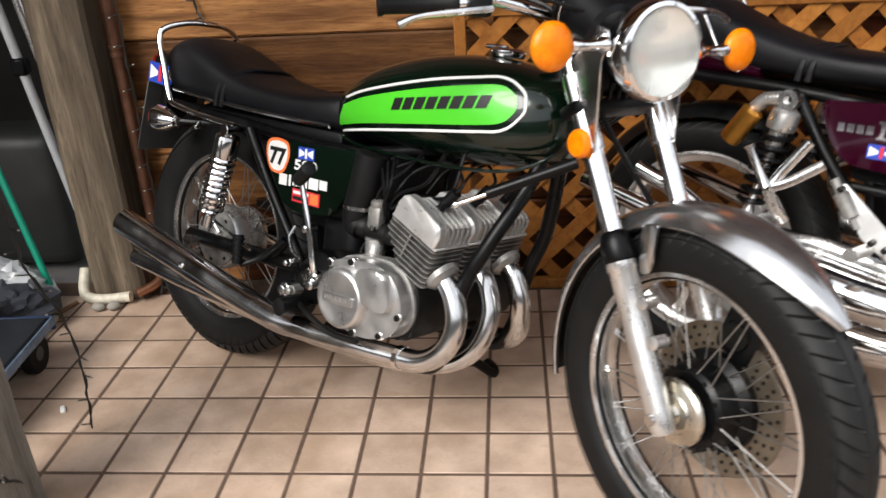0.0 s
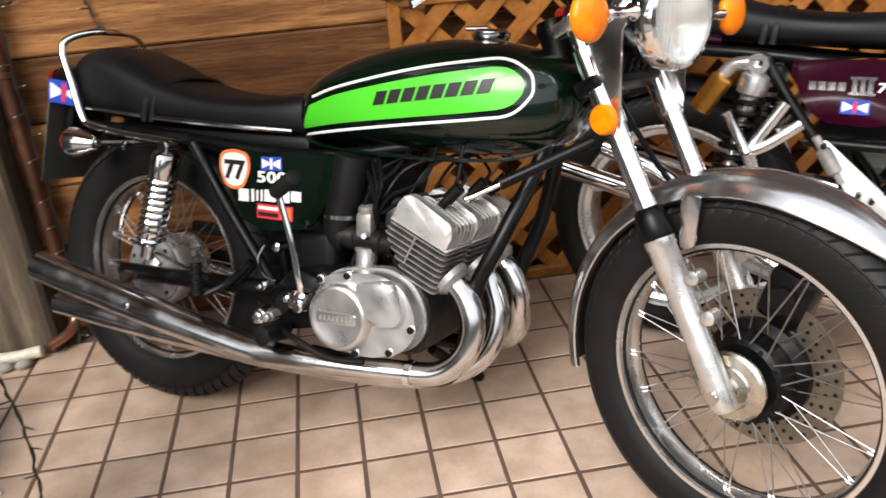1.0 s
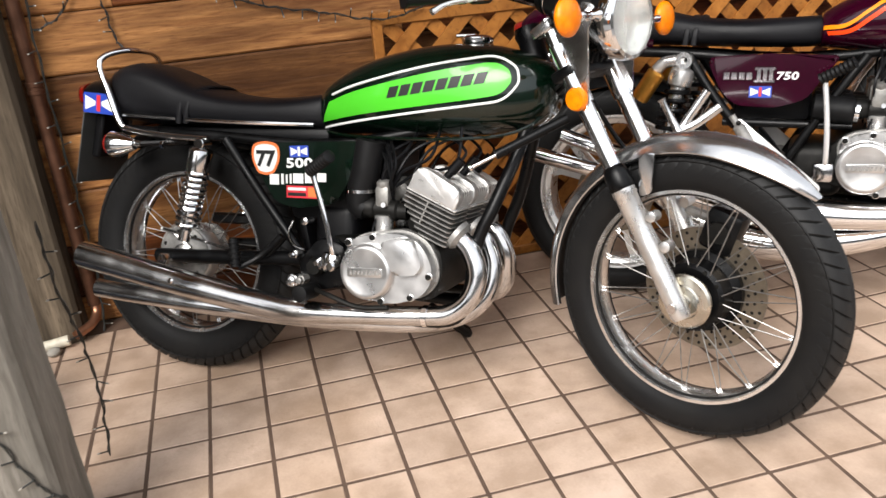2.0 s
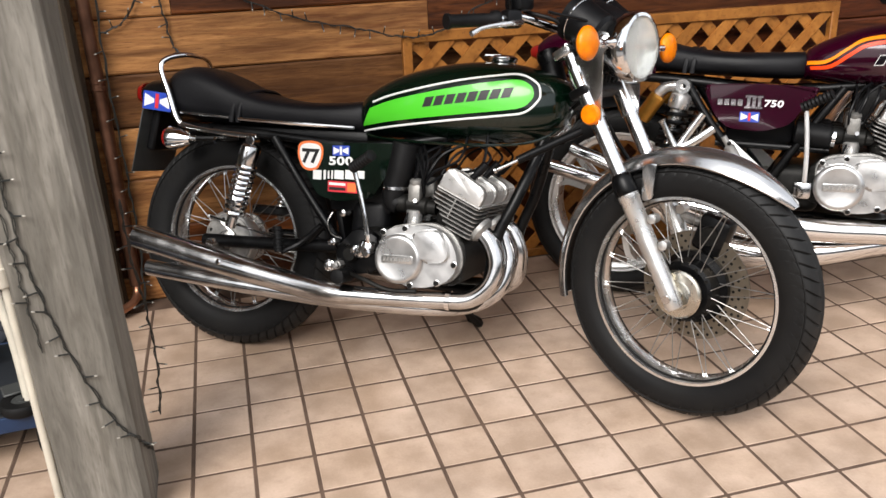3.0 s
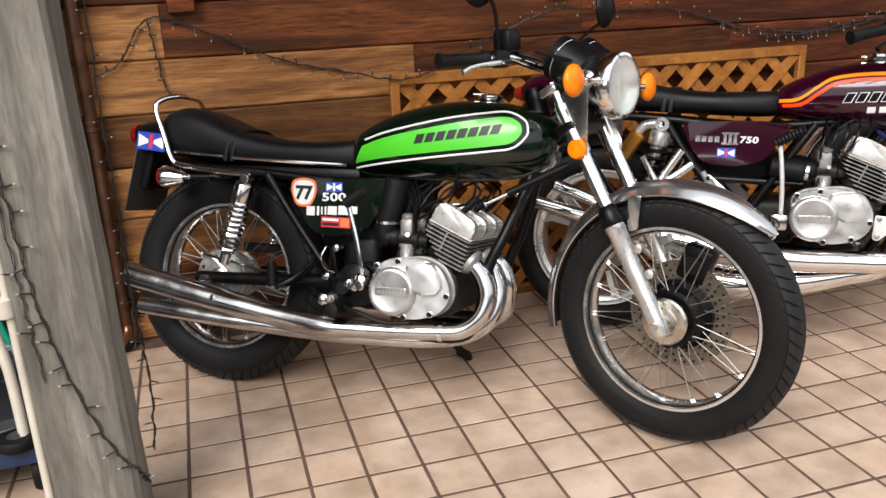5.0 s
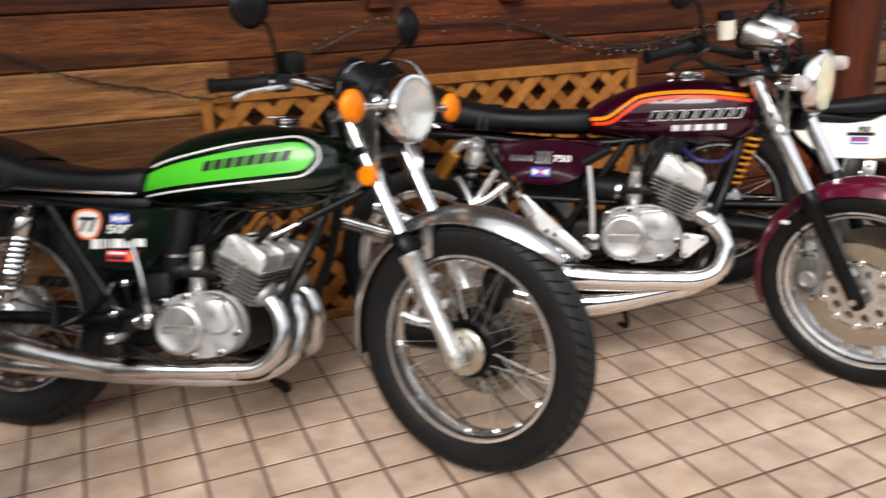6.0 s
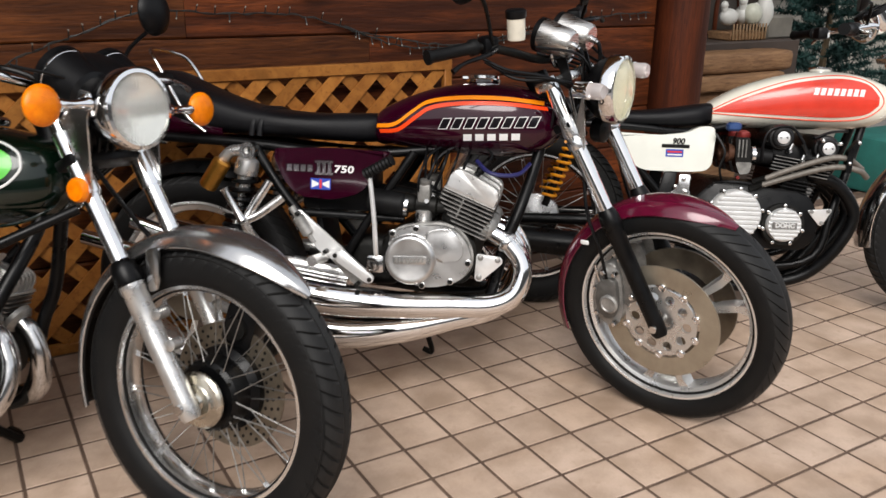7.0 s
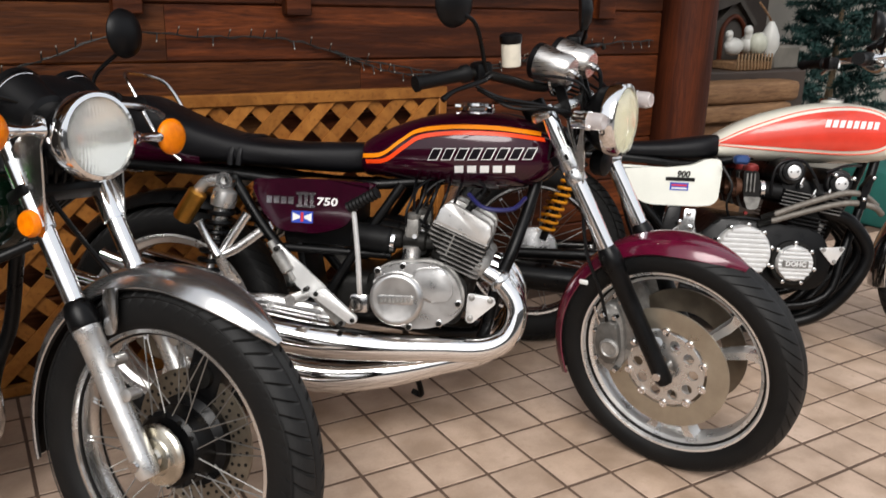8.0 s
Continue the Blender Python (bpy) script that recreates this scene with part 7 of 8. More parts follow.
def cream_motorcycle(m):
    bike = root("motorcycle", m, "motorcycle with a red and cream tank and white side cover", "motorcycle", "motorcycles on the terrace")
    AX, AZ, RK = 1.53, 0.325, 26.0
    xf = steer_matrix(1.13, 0.98, RK, -8)
    fw = spoked_wheel("front_wheel", bike, (AX, 0, AZ), xf, 0.325, 0.1, 0.243, [(0, -0.06), (0.03, -0.06), (0.05, -0.05), (0.03, -0.03), (0.03, 0.03), (0.05, 0.05), (0, 0.05)], ALU, "spoked front wheel")
    part("brake_disc", disc_mesh(0.145, 0.085, -0.056), DISC_STEEL, fw)
    rw = spoked_wheel("rear_wheel", bike, (0, 0, 0.333), None, 0.333, 0.12, 0.236, [(0, -0.07), (0.03, -0.07), (0.085, -0.06), (0.09, -0.045), (0.05, -0.02), (0.05, 0.03), (0.075, 0.05), (0, 0.05)], ALU_POL, "spoked rear wheel with silver hub")
    pt = fork(bike, (AX, 0, AZ), RK, 0.7, 0.1, xf, CHROME, ALU, BLACK_PAINT)
    headlight(bike, (AX - 0.13, 0, 0.95), 0.085, xf, 0.12)
    handlebar(bike, xf, (1.1, 1.0), (0.96, -0.4, 1.02), 0.035)
    mirror(bike, (1.06, -0.24, 1.03), (1.02, -0.31, 1.12), xf, 0.045)
    part("front_fender", fender((AX, 0, AZ), 0.34, 0.062, 30, 190), CHROME, bike, "chrome front mudguard", xf=xf)
    meters(bike, (1.17, 0, 1.03), xf, CHROME, r=0.045)
    tank = Body([(0.575, 0.05, 0.695, 0.735), (0.6, 0.085, 0.685, 0.765), (0.7, 0.115, 0.68, 0.822), (0.82, 0.135, 0.678, 0.862), (0.95, 0.142, 0.68, 0.885), (1.07, 0.135, 0.684, 0.88), (1.16, 0.115, 0.7, 0.855), (1.21, 0.08, 0.73, 0.83), (1.23, 0.03, 0.765, 0.8)], 2.7)
    tk = part("fuel_tank", tank.mesh(), PAINT_CREAM, bike, "glossy cream fuel tank")
    part("panel", tank.patch([(0.602, 0.733), (0.7, 0.731), (0.85, 0.727), (1.0, 0.725), (1.1, 0.738), (1.145, 0.77)], [(0.604, 0.738), (0.7, 0.784), (0.85, 0.836), (1.0, 0.857), (1.1, 0.842), (1.145, 0.798)], 36, 8, 0.0015), PAINT_RED, tk, "red teardrop panel")
    part("pinstripe", tank.line([(0.595, 0.728), (0.7, 0.722), (0.85, 0.716), (1.0, 0.714), (1.1, 0.726), (1.158, 0.768), (1.152, 0.808), (1.1, 0.853), (1.0, 0.868), (0.85, 0.847), (0.7, 0.794), (0.598, 0.741)], 0.0018), STRIPE_RED, tk)
    bars_on(tank, 0.915, 1.09, 0.812, 0.81, 0.024, 8, LINE_WHITE, tk, lift=0.0025)
    part("filler_cap", lathe([(0.034, 0), (0.038, 0.006), (0.038, 0.014), (0.0, 0.02)], 28, "z", (0.98, 0, 0.884)), CHROME, tk)
    part("seat", seat_mesh([(-0.2, 0.06, 0.7, 0.79), (-0.12, 0.11, 0.69, 0.81), (0.05, 0.12, 0.68, 0.78), (0.25, 0.122, 0.675, 0.735), (0.4, 0.118, 0.672, 0.735), (0.55, 0.11, 0.675, 0.757), (0.61, 0.08, 0.69, 0.765)]), VINYL, bike, "black vinyl seat")
    sc = part("side_cover", prism(round_outline([(0.225, 0.655), (0.424, 0.648), (0.51, 0.66), (0.549, 0.682), (0.606, 0.684), (0.597, 0.55), (0.578, 0.53), (0.525, 0.524), (0.359, 0.525), (0.265, 0.59)], 0.032, 6), -0.11, -0.155, 0.016, seg=5), PAINT_WHITE, bike, "white side cover")
    part("badge", box((0.47, -0.157, 0.612), (0.095, 0.002, 0.012), 0.0008), STEEL_DARK, sc)
    part("model_number", words("900", 0.028, STEEL_DARK, 0.0006, 0.2, 1.0, 0.001), None, sc, "dark numerals", xf=Matrix.Translation((0.478, -0.157, 0.628)) @ SIDE)
    part("sticker", box((0.468, -0.156, 0.588), (0.06, 0.001, 0.026), 0), STICKER_BLUE, sc, "small blue and red sticker", smooth=False)
    part("bar", box((0.468, -0.1568, 0.592), (0.05, 0.0008, 0.006), 0), STICKER_RED, sc, smooth=False)
    part("bar", box((0.468, -0.1568, 0.582), (0.05, 0.0008, 0.005), 0), STICKER_WHITE, sc, smooth=False)
    # Engine: block, finned barrel and head, ribbed covers.
    part("crankcase", prism(round_outline([(0.52, 0.28), (0.93, 0.27), (0.97, 0.36), (0.92, 0.47), (0.6, 0.5), (0.52, 0.42)], 0.04), 0.2, -0.2, 0.01), BLACK_PAINT, bike, "black engine case")
    for cx, cz, r, rows in ((0.672, 0.39, 0.086, 10), (0.834, 0.362, 0.058, 8)):
        cv = part("engine_cover", lathe([(r, -0.19), (r, -0.235), (r * 0.93, -0.245), (0, -0.247)], 40, "y", (cx, 0, cz)), WHITE_METAL, bike, "ribbed silver engine cover")
        for k in range(rows):
            z = (k + 0.5) / rows * 2 - 1
            part("rib", box((cx, -0.249, cz + z * r * 0.9), (2 * r * 0.92 * math.sqrt(max(0.02, 1 - z * z * 0.85)), 0.006, r * 0.11), 0.001), WHITE_METAL, cv, smooth=False)
    part("plate", box((0.832, -0.254, 0.362), (0.08, 0.003, 0.022), 0.001), ALU_FIN, bike)
    part("plate_text", words("DOHC", 0.021, WHITE_METAL, 0.0006, bold=0.0012), None, bike, xf=Matrix.Translation((0.832, -0.2565, 0.362)) @ SIDE)
    part("cover_flange", lathe([(0.05, -0.2), (0.073, -0.2), (0.073, -0.222), (0.068, -0.226), (0.05, -0.226)], 40, "y", (0.834, 0, 0.36), closed=True), STEEL_DARK, bike)
    lean = pose(0.866, 0, 0.43, 0, 9, 0)
    barrel = part("cylinder_block", box((0, 0, 0.05), (0.1, 0.34, 0.12), 0.01), STEEL_DARK, bike, "black finned cylinder block", xf=lean)
    for k in range(8):
        part("fin", box((0.0, 0, -0.008 + 0.0125 * k), (0.124, 0.39, 0.0035), 0.001), BLACK_SATIN, barrel, smooth=False)
    hd = part("cylinder_head", prism(round_outline([(-0.085, 0.1), (0.075, 0.1), (0.1, 0.16), (0.105, 0.205), (0.04, 0.2), (0.0, 0.185), (-0.04, 0.2), (-0.105, 0.215), (-0.1, 0.16)], 0.012), 0.17, -0.17, 0.006), BLACK_PAINT, bike, "black cylinder head with bright-edged fins", xf=lean)
    for dx, w, n in ((-0.06, 0.085, 5), (0.062, 0.068, 6)):
        for k in range(n):
            z = 0.105 + 0.0115 * k
            fin = part("head_fin", box((dx + 0.002 * k, 0, z), (w, 0.385, 0.005), 0.001), BLACK_SATIN, hd, smooth=False)
            part("fin_edge", box((dx + 0.002 * k, -0.1932, z), (w - 0.004, 0.0016, 0.0032), 0.0005), ALU_FIN, fin, smooth=False)
    for dx, dz in ((-0.086, 0.213), (0.067, 0.205)):
        part("cam_cover", tube([(dx, -0.18, dz), (dx, 0.18, dz)], 0.044, 24, 1), BLACK_PAINT, hd)
        part("cam_cover", lathe([(0.044, -0.18), (0.04, -0.19), (0.034, -0.192), (0.033, -0.205), (0.027, -0.209), (0.022, -0.207), (0, -0.207)], 28, "y", (dx, 0, dz)), BLACK_SATIN, hd)
        cap = part("cam_cap", lathe([(0.0205, -0.206), (0.0205, -0.211), (0.018, -0.2125), (0, -0.2125)], 28, "y", (dx, 0, dz)), WHITE_METAL, hd, "round machined camshaft end plate")
        for s in (-1, 1):
            part("cap_screw", lathe([(0.003, -0.2127), (0.003, -0.2135), (0, -0.2135)], 8, "y", (dx + s * 0.01, 0, dz + s * 0.002)), STEEL_DARK, cap)
    for dx, dz in ((-0.052, 0.172), (-0.004, 0.148), (0.042, 0.163)):
        part("head_nut", lathe([(0.0075, -0.16), (0.0075, -0.205), (0.005, -0.209), (0, -0.209)], 6, "y", (dx, 0, dz)), ALU_POL, hd)
        part("stud", tube([(dx, -0.19, dz), (dx + 0.006, -0.19, dz + 0.028)], 0.005, 8, 1), ALU_POL, hd)
    GREY_HOSE = material("grey braided hose", (0.2, 0.18, 0.155), 0.5, 0.4, var=0.3, scale=60, bump=0.3, bump_scale=500)
    for row in (((0.76, 0.515), (0.833, 0.546), (0.923, 0.579), (0.979, 0.594), (1.02, 0.592), (1.052, 0.58), (1.09, 0.555)), ((0.752, 0.493), (0.852, 0.527), (0.948, 0.556), (1.011, 0.563), (1.068, 0.552), (1.1, 0.53))):
        part("oil_hose", tube([(x, -0.222 if k < 5 else -0.2 + 0.02 * (k - 5), z) for k, (x, z) in enumerate(row)], 0.0098, 12, 5), GREY_HOSE, bike, "grey braided oil hose")
        part("hose_union", tube([(row[0][0] - 0.03, -0.2, row[0][1] - 0.014), (row[0][0] + 0.006, -0.222, row[0][1] + 0.003)], 0.0115, 10, 1), STEEL_DARK, bike)
    part("hose_clamp", prism(round_outline([(1.016, 0.545), (1.034, 0.545), (1.036, 0.61), (1.06, 0.65), (1.046, 0.655), (1.018, 0.615)], 0.004), -0.238, -0.206, 0.002), BLACK_PAINT, bike, "black oil hose clamp")
    for bx, bz in ((1.026, 0.577), (1.05, 0.645), (0.934, 0.648), (0.99, 0.64)):
        part("clamp_bolt", lathe([(0.0055, -0.2), (0.0055, -0.242), (0, -0.244)], 8, "y", (bx, 0, bz)), ALU_POL, bike)
    part("spark_lead", tube([(0.755, -0.19, 0.575), (0.752, -0.2, 0.63), (0.772, -0.2, 0.678), (0.84, -0.19, 0.69), (0.88, -0.2, 0.645), (0.892, -0.2, 0.612)], 0.0048, 8, 6), BLACK_PLASTIC, bike)
    part("spark_cap", tube([(0.882, -0.2, 0.634), (0.9, -0.195, 0.6)], 0.0085, 10, 1), BLACK_SATIN, bike)
    part("spark_lead", tube([(0.92, -0.19, 0.655), (0.98, -0.17, 0.676), (1.06, -0.1, 0.68)], 0.0048, 8, 6), BLACK_PLASTIC, bike)
    for k, cy in enumerate((-0.16, -0.06, 0.06, 0.16)):
        part("exhaust_pipe", tube([(0.92, cy, 0.53), (1.02, cy, 0.5), (1.09 + 0.01 * k, cy * 0.95, 0.4), (1.05, cy * 0.9, 0.28), (0.96, cy * 0.75, 0.175), (0.82, cy * 0.5 - 0.03, 0.13), (0.68, cy * 0.3 - 0.08, 0.12)], 0.021, 14, 5), BLACK_PAINT, bike, "black exhaust pipe")
        carb = part("carburettor", prism(round_outline([(0.664, 0.65), (0.712, 0.65), (0.722, 0.56), (0.714, 0.535), (0.686, 0.53), (0.67, 0.556)], 0.01), cy - 0.026, cy + 0.026, 0.006), STEEL_DARK, bike, "dark grimy carburettor")
        part("float_bowl", prism(round_outline([(0.668, 0.566), (0.724, 0.566), (0.716, 0.528), (0.684, 0.524)], 0.008), cy - 0.03, cy + 0.03, 0.005), ALU_DARK, carb)
        part("carb_cap", lathe([(0.024, 0), (0.026, 0.004), (0.024, 0.016), (0.012, 0.024), (0, 0.025)], 16, "z", (0.692, cy, 0.65)), CAP_RED, carb, "dull red carburettor cap")
        for dx in (-0.012, 0.0, 0.012):
            part("carb_rib", box((0.688 + dx, cy - 0.028, 0.612), (0.005, 0.006, 0.06), 0.001), ALU_DARK, carb)
        part("inlet_boot", tube([(0.716, cy, 0.59), (0.75, cy, 0.588), (0.79, cy, 0.585)], 0.028, 16, 2), RUBBER_SOFT, carb)
        part("boot_clip", lathe([(0.0285, -0.007), (0.0305, -0.006), (0.0305, 0.006), (0.0285, 0.007)], 20, "x", (0.73, cy, 0.59), closed=True), ALU_POL, carb)
        part("bell_mouth", lathe([(0.026, 0.0), (0.03, -0.012), (0.034, -0.02), (0.03, -0.018), (0.022, 0.0)], 24, "x", (0.664, cy, 0.596), closed=True), COPPER, carb, "copper intake bell")
    part("drain_screw", lathe([(0.006, -0.185), (0.006, -0.2), (0, -0.2)], 8, "y", (0.678, 0, 0.514)), CAP_RED, bike)
    part("clutch_cable", tube([(0.6, -0.18, 0.49), (0.66, -0.2, 0.5), (0.74, -0.2, 0.49), (0.78, -0.19, 0.46)], 0.004, 6, 5), BLACK_PLASTIC, bike)
    part("silencer", tube([(0.68, -0.1, 0.12), (0.45, -0.16, 0.18), (0.25, -0.17, 0.24), (-0.25, -0.19, 0.29)], 0.045, 18, 4, radii=[0.03, 0.042, 0.046, 0.046]), BLACK_PAINT, bike, "black silencer")
    part("bracket_plate", prism(round_outline([(0.915, 0.412), (1.0, 0.42), (0.965, 0.355)], 0.012), -0.2, -0.207, 0.0015), WHITE_METAL, bike, "white triangular plate")
    for bx, bz in ((0.93, 0.408), (0.985, 0.412), (0.966, 0.37)):
        part("plate_bolt", lathe([(0.0065, -0.207), (0.0065, -0.213), (0, -0.214)], 10, "y", (bx, 0, bz)), ALU_DULL, bike)
    for k in range(7):
        part("cover_bolt", lathe([(0.0062, -0.2), (0.0062, -0.232), (0, -0.234)], 10, "y", (0.834 + 0.067 * math.cos(0.9 * k + 0.65), 0, 0.36 + 0.067 * math.sin(0.9 * k + 0.65))), ALU_POL, bike)
    for k in range(10):
        part("cover_bolt", lathe([(0.006, -0.2), (0.006, -0.24), (0, -0.242)], 10, "y", (0.672 + 0.09 * math.cos(0.628 * k + 0.2), 0, 0.39 + 0.09 * math.sin(0.628 * k + 0.2))), ALU_POL, bike)
    part("banjo_clip", box((0.652, -0.19, 0.685), (0.05, 0.03, 0.03), 0.008), material("blue anodised clip", (0.03, 0.07, 0.2), 0.4, 0.4), bike)
    part("ignition_lead", tube([(0.6, -0.17, 0.66), (0.63, -0.19, 0.6), (0.62, -0.18, 0.54), (0.64, -0.16, 0.48)], 0.004, 6, 5), BLACK_PLASTIC, bike)
    part("yellow_tag", box((0.612, -0.19, 0.47), (0.014, 0.01, 0.016), 0.003), YELLOW_SPRING, bike)
    for s in (-1, 1):
        top_, low = Vector((0.135, s * 0.135, 0.66)), Vector((0.03, s * 0.135, 0.385))
        sh = part("shock_absorber", along(low, top_, [(0, 0), (0.013, 0), (0.013, 0.1), (0.012, 0.8), (0.02, 0.82), (0.02, 1), (0, 1)]), BLACK_PAINT, bike, "rear shock with yellow spring")
        part("spring", spring(low.lerp(top_, 0.12), low.lerp(top_, 0.8), 0.0225, 0.0055, 8, 8), YELLOW_SPRING, sh, "yellow coil spring")
        part("swing_arm", tube([(-0.05, s * 0.12, 0.335), (0.25, s * 0.125, 0.34), (0.52, s * 0.12, 0.36)], 0.02, 10, 3), BLACK_PAINT, bike)
        part("frame_tube", tube([(0.22, s * 0.13, 0.68), (0.38, s * 0.135, 0.5), (0.5, s * 0.13, 0.37)], 0.014, 10, 3), BLACK_PAINT, bike)
        part("frame_rail", tube([(-0.1, s * 0.1, 0.69), (0.3, s * 0.11, 0.675), (0.6, s * 0.08, 0.67), (1.1, s * 0.03, 0.82)], 0.014, 10, 4), BLACK_PAINT, bike)
        part("down_tube", tube([(1.15, s * 0.03, 0.8), (1.1, s * 0.06, 0.6), (1.03, s * 0.11, 0.4), (0.98, s * 0.12, 0.24), (0.8, s * 0.12, 0.2), (0.5, s * 0.12, 0.25)], 0.015, 10, 4), BLACK_PAINT, bike)
        peg = part("peg_bracket", prism(round_outline([(0.49, 0.515), (0.53, 0.515), (0.526, 0.47), (0.535, 0.43), (0.515, 0.4), (0.46, 0.41), (0.45, 0.44), (0.49, 0.47)], 0.008), s * 0.15, s * 0.158, 0.0015), ALU_POL, bike, "alloy footpeg bracket")
        for bx, bz in ((0.505, 0.5), (0.478, 0.472), (0.47, 0.43), (0.515, 0.455), (0.515, 0.42)):
            part("peg_bolt", lathe([(0.008, s * 0.158), (0.008, s * 0.168), (0.005, s * 0.17), (0, s * 0.17)], 8, "y", (bx, 0, bz)), CHROME_WORN, peg)
        part("bracket_web", prism(round_outline([(0.44, 0.52), (0.485, 0.525), (0.47, 0.42), (0.42, 0.36), (0.4, 0.37)], 0.008), s * 0.135, s * 0.147, 0.002), BLACK_PAINT, bike)
    part("side_stand", tube([(0.6, 0.13, 0.23), (0.58, 0.2, 0.12), (0.56, 0.27, 0.048)], 0.009, 8, 4), STEEL_DARK, bike)
    part("rear_fender", fender((0, 0, 0.333), 0.352, 0.062, 60, 160), CHROME_WORN, bike)
    return bike


cream = cream_motorcycle(pose(2.66, 0.09, 0, 0, 0, -36) @ pose(0, 0, 0, -9, 0, 0))


# ---- small things round the motorcycles ----
CABLE = material("dark green cable", (0.012, 0.013, 0.011), 0.5)
BULB = material("clear led tip", (0.3, 0.28, 0.24), 0.2)


def fairy_lights(pts, seed, label, gap=0.042, steps=10, thick=0.85, m=None):
    """A twisted cable with short lamp stems standing off it."""
    rnd = random.Random(seed)
    line = curve_points([m @ Vector(q) for q in pts] if m else pts, steps)
    wob = [p + Vector((rnd.uniform(-1, 1), rnd.uniform(-0.6, 0.6), rnd.uniform(-1, 1))) * 0.0018 for p in line]
    twin = [p + Vector((math.sin(k * 1.1) * 0.004, 0.001, math.cos(k * 1.1) * 0.004)) for k, p in enumerate(wob)]
    ob = thing("light_string", tube(twin, 0.0021 * thick, 6, 3, bm=tube(wob, 0.0024 * thick, 6, 3)), CABLE, label, "string lights", "strings of fairy lights")
    stem = finish("stem", tube([(0, 0, 0), (0, 0, 0.023)], 0.002, 6, 1), CABLE)
    tip = finish("bulb", ball((0, 0, 0.024), (0.0022, 0.0022, 0.005), seg=8), BULB)
    walked = 0.0
    for a, b in zip(wob, wob[1:]):
        walked += (b - a).length
        if walked > gap:
            walked = rnd.uniform(-0.02, 0.01)
            side = rnd.choice((-1, 1))
            upright = abs((b - a).z) > (b - a).length * 0.7
            way = Vector((side, -0.35, rnd.uniform(-0.35, 0.35)) if upright else (rnd.uniform(-0.3, 0.3), -0.35, side)).normalized()
            m = Matrix.Translation(b) @ way.to_track_quat("Z", "Y").to_matrix().to_4x4()
            st = part("stem", stem, None, ob, xf=m)
            part("bulb", tip, None, st)
    return ob


WY = WALL_Y - 0.024
fairy_lights([(-0.16, WY, 0.93), (-0.08, WY, 0.97), (0.02, WY, 1.1), (0.16, WY, 1.065), (0.35, WY, 0.98), (0.5, WY, 0.925), (0.66, WY, 0.89), (0.8, LY - 0.025, 0.862), (0.92, LY - 0.03, 0.875), (1.05, WY - 0.04, 0.935), (1.2, WY, 0.985)], 1, "dark string of fairy lights draped along the plank wall")
fairy_lights([(0.02, WY, 1.1), (0.035, WY, 0.98), (0.05, WY, 0.88), (0.075, WY - 0.02, 0.85)], 2, "short dark string of fairy lights hanging down the wall")
fairy_lights([(1.2, WY, 0.985), (1.42, WY - 0.03, 1.06), (1.62, WY, 1.05), (1.85, WY, 1.045), (1.98, WY, 1.03), (2.15, WY, 0.98), (2.32, WY, 0.95), (2.5, WY, 0.925), (2.75, WY, 0.93), (3.0, WY, 0.985), (3.3, WY, 1.02), (3.55, WY, 1.03)], 3, "dark string of fairy lights draped above the lattice")
fairy_lights([(2.1, WY, 1.0), (2.3, WY, 0.93), (2.5, WY, 0.915), (2.75, WY, 0.945), (2.95, WY, 0.96)], 8, "second dark strand of fairy lights above the lattice")
fairy_lights([(-0.155, 0.44, 1.5), (-0.15, 0.44, 1.1), (-0.155, 0.44, 0.8), (-0.15, 0.43, 0.5), (-0.15, 0.42, 0.25), (-0.16, 0.36, 0.04)], 4, "dark string of fairy lights down the drain pipe", 0.045)
PY = -0.725 - 0.004
fairy_lights([(-0.222, PY, 1.4), (-0.22, PY, 1.1), (-0.217, PY, 0.88), (-0.211, PY, 0.73), (-0.2, PY, 0.6), (-0.173, PY, 0.46), (-0.135, PY, 0.325), (-0.1, PY, 0.25), (-0.08, PY + 0.01, 0.22), (-0.078, PY + 0.07, 0.16), (-0.077, PY + 0.13, 0.11)], 5, "dark string of fairy lights wound on the grey post", 0.042, thick=0.6, m=POST_LEAN)
fairy_lights([(-0.229, PY, 1.3), (-0.228, PY, 0.79), (-0.226, PY, 0.66), (-0.223, PY, 0.58), (-0.218, PY, 0.46)], 7, "thin dark strand of fairy lights on the grey post", 0.12, thick=0.45, m=POST_LEAN)
fairy_lights([(-0.07, -0.42, 0.66), (-0.07, -0.4, 0.5), (-0.068, -0.32, 0.33), (-0.072, -0.3, 0.16), (-0.085, -0.3, 0.02)], 6, "dark string of fairy lights hanging behind the grey post", 0.05)

PVC = material("cream plastic pipe", (0.62, 0.57, 0.47), 0.4, var=0.2, scale=12)
pvc = thing("plastic_pipe", tube([(-0.263, -0.705, 0.0), (-0.263, -0.705, 1.2), (-0.263, -0.705, 2.6)], 0.009, 14, 2), PVC, "cream plastic pipe beside the grey post", "pipe")
part("collar", lathe([(0.0165, -0.02), (0.019, -0.018), (0.019, 0.018), (0.0165, 0.02)], 18, "z", (-0.27, -0.705, 0.62)), PVC, pvc)

# Hose bent round the foot of the back post.
hose = thing("hose", tube([(-0.43, 0.43, 0.1), (-0.428, 0.39, 0.045), (-0.405, 0.374, 0.022), (-0.34, 0.37, 0.02), (-0.27, 0.374, 0.026)], 0.017, 12, 6), material("yellowed hose", (0.74, 0.68, 0.54), 0.45, var=0.3, scale=30), "yellowed plastic hose bent round the post foot", "hose")

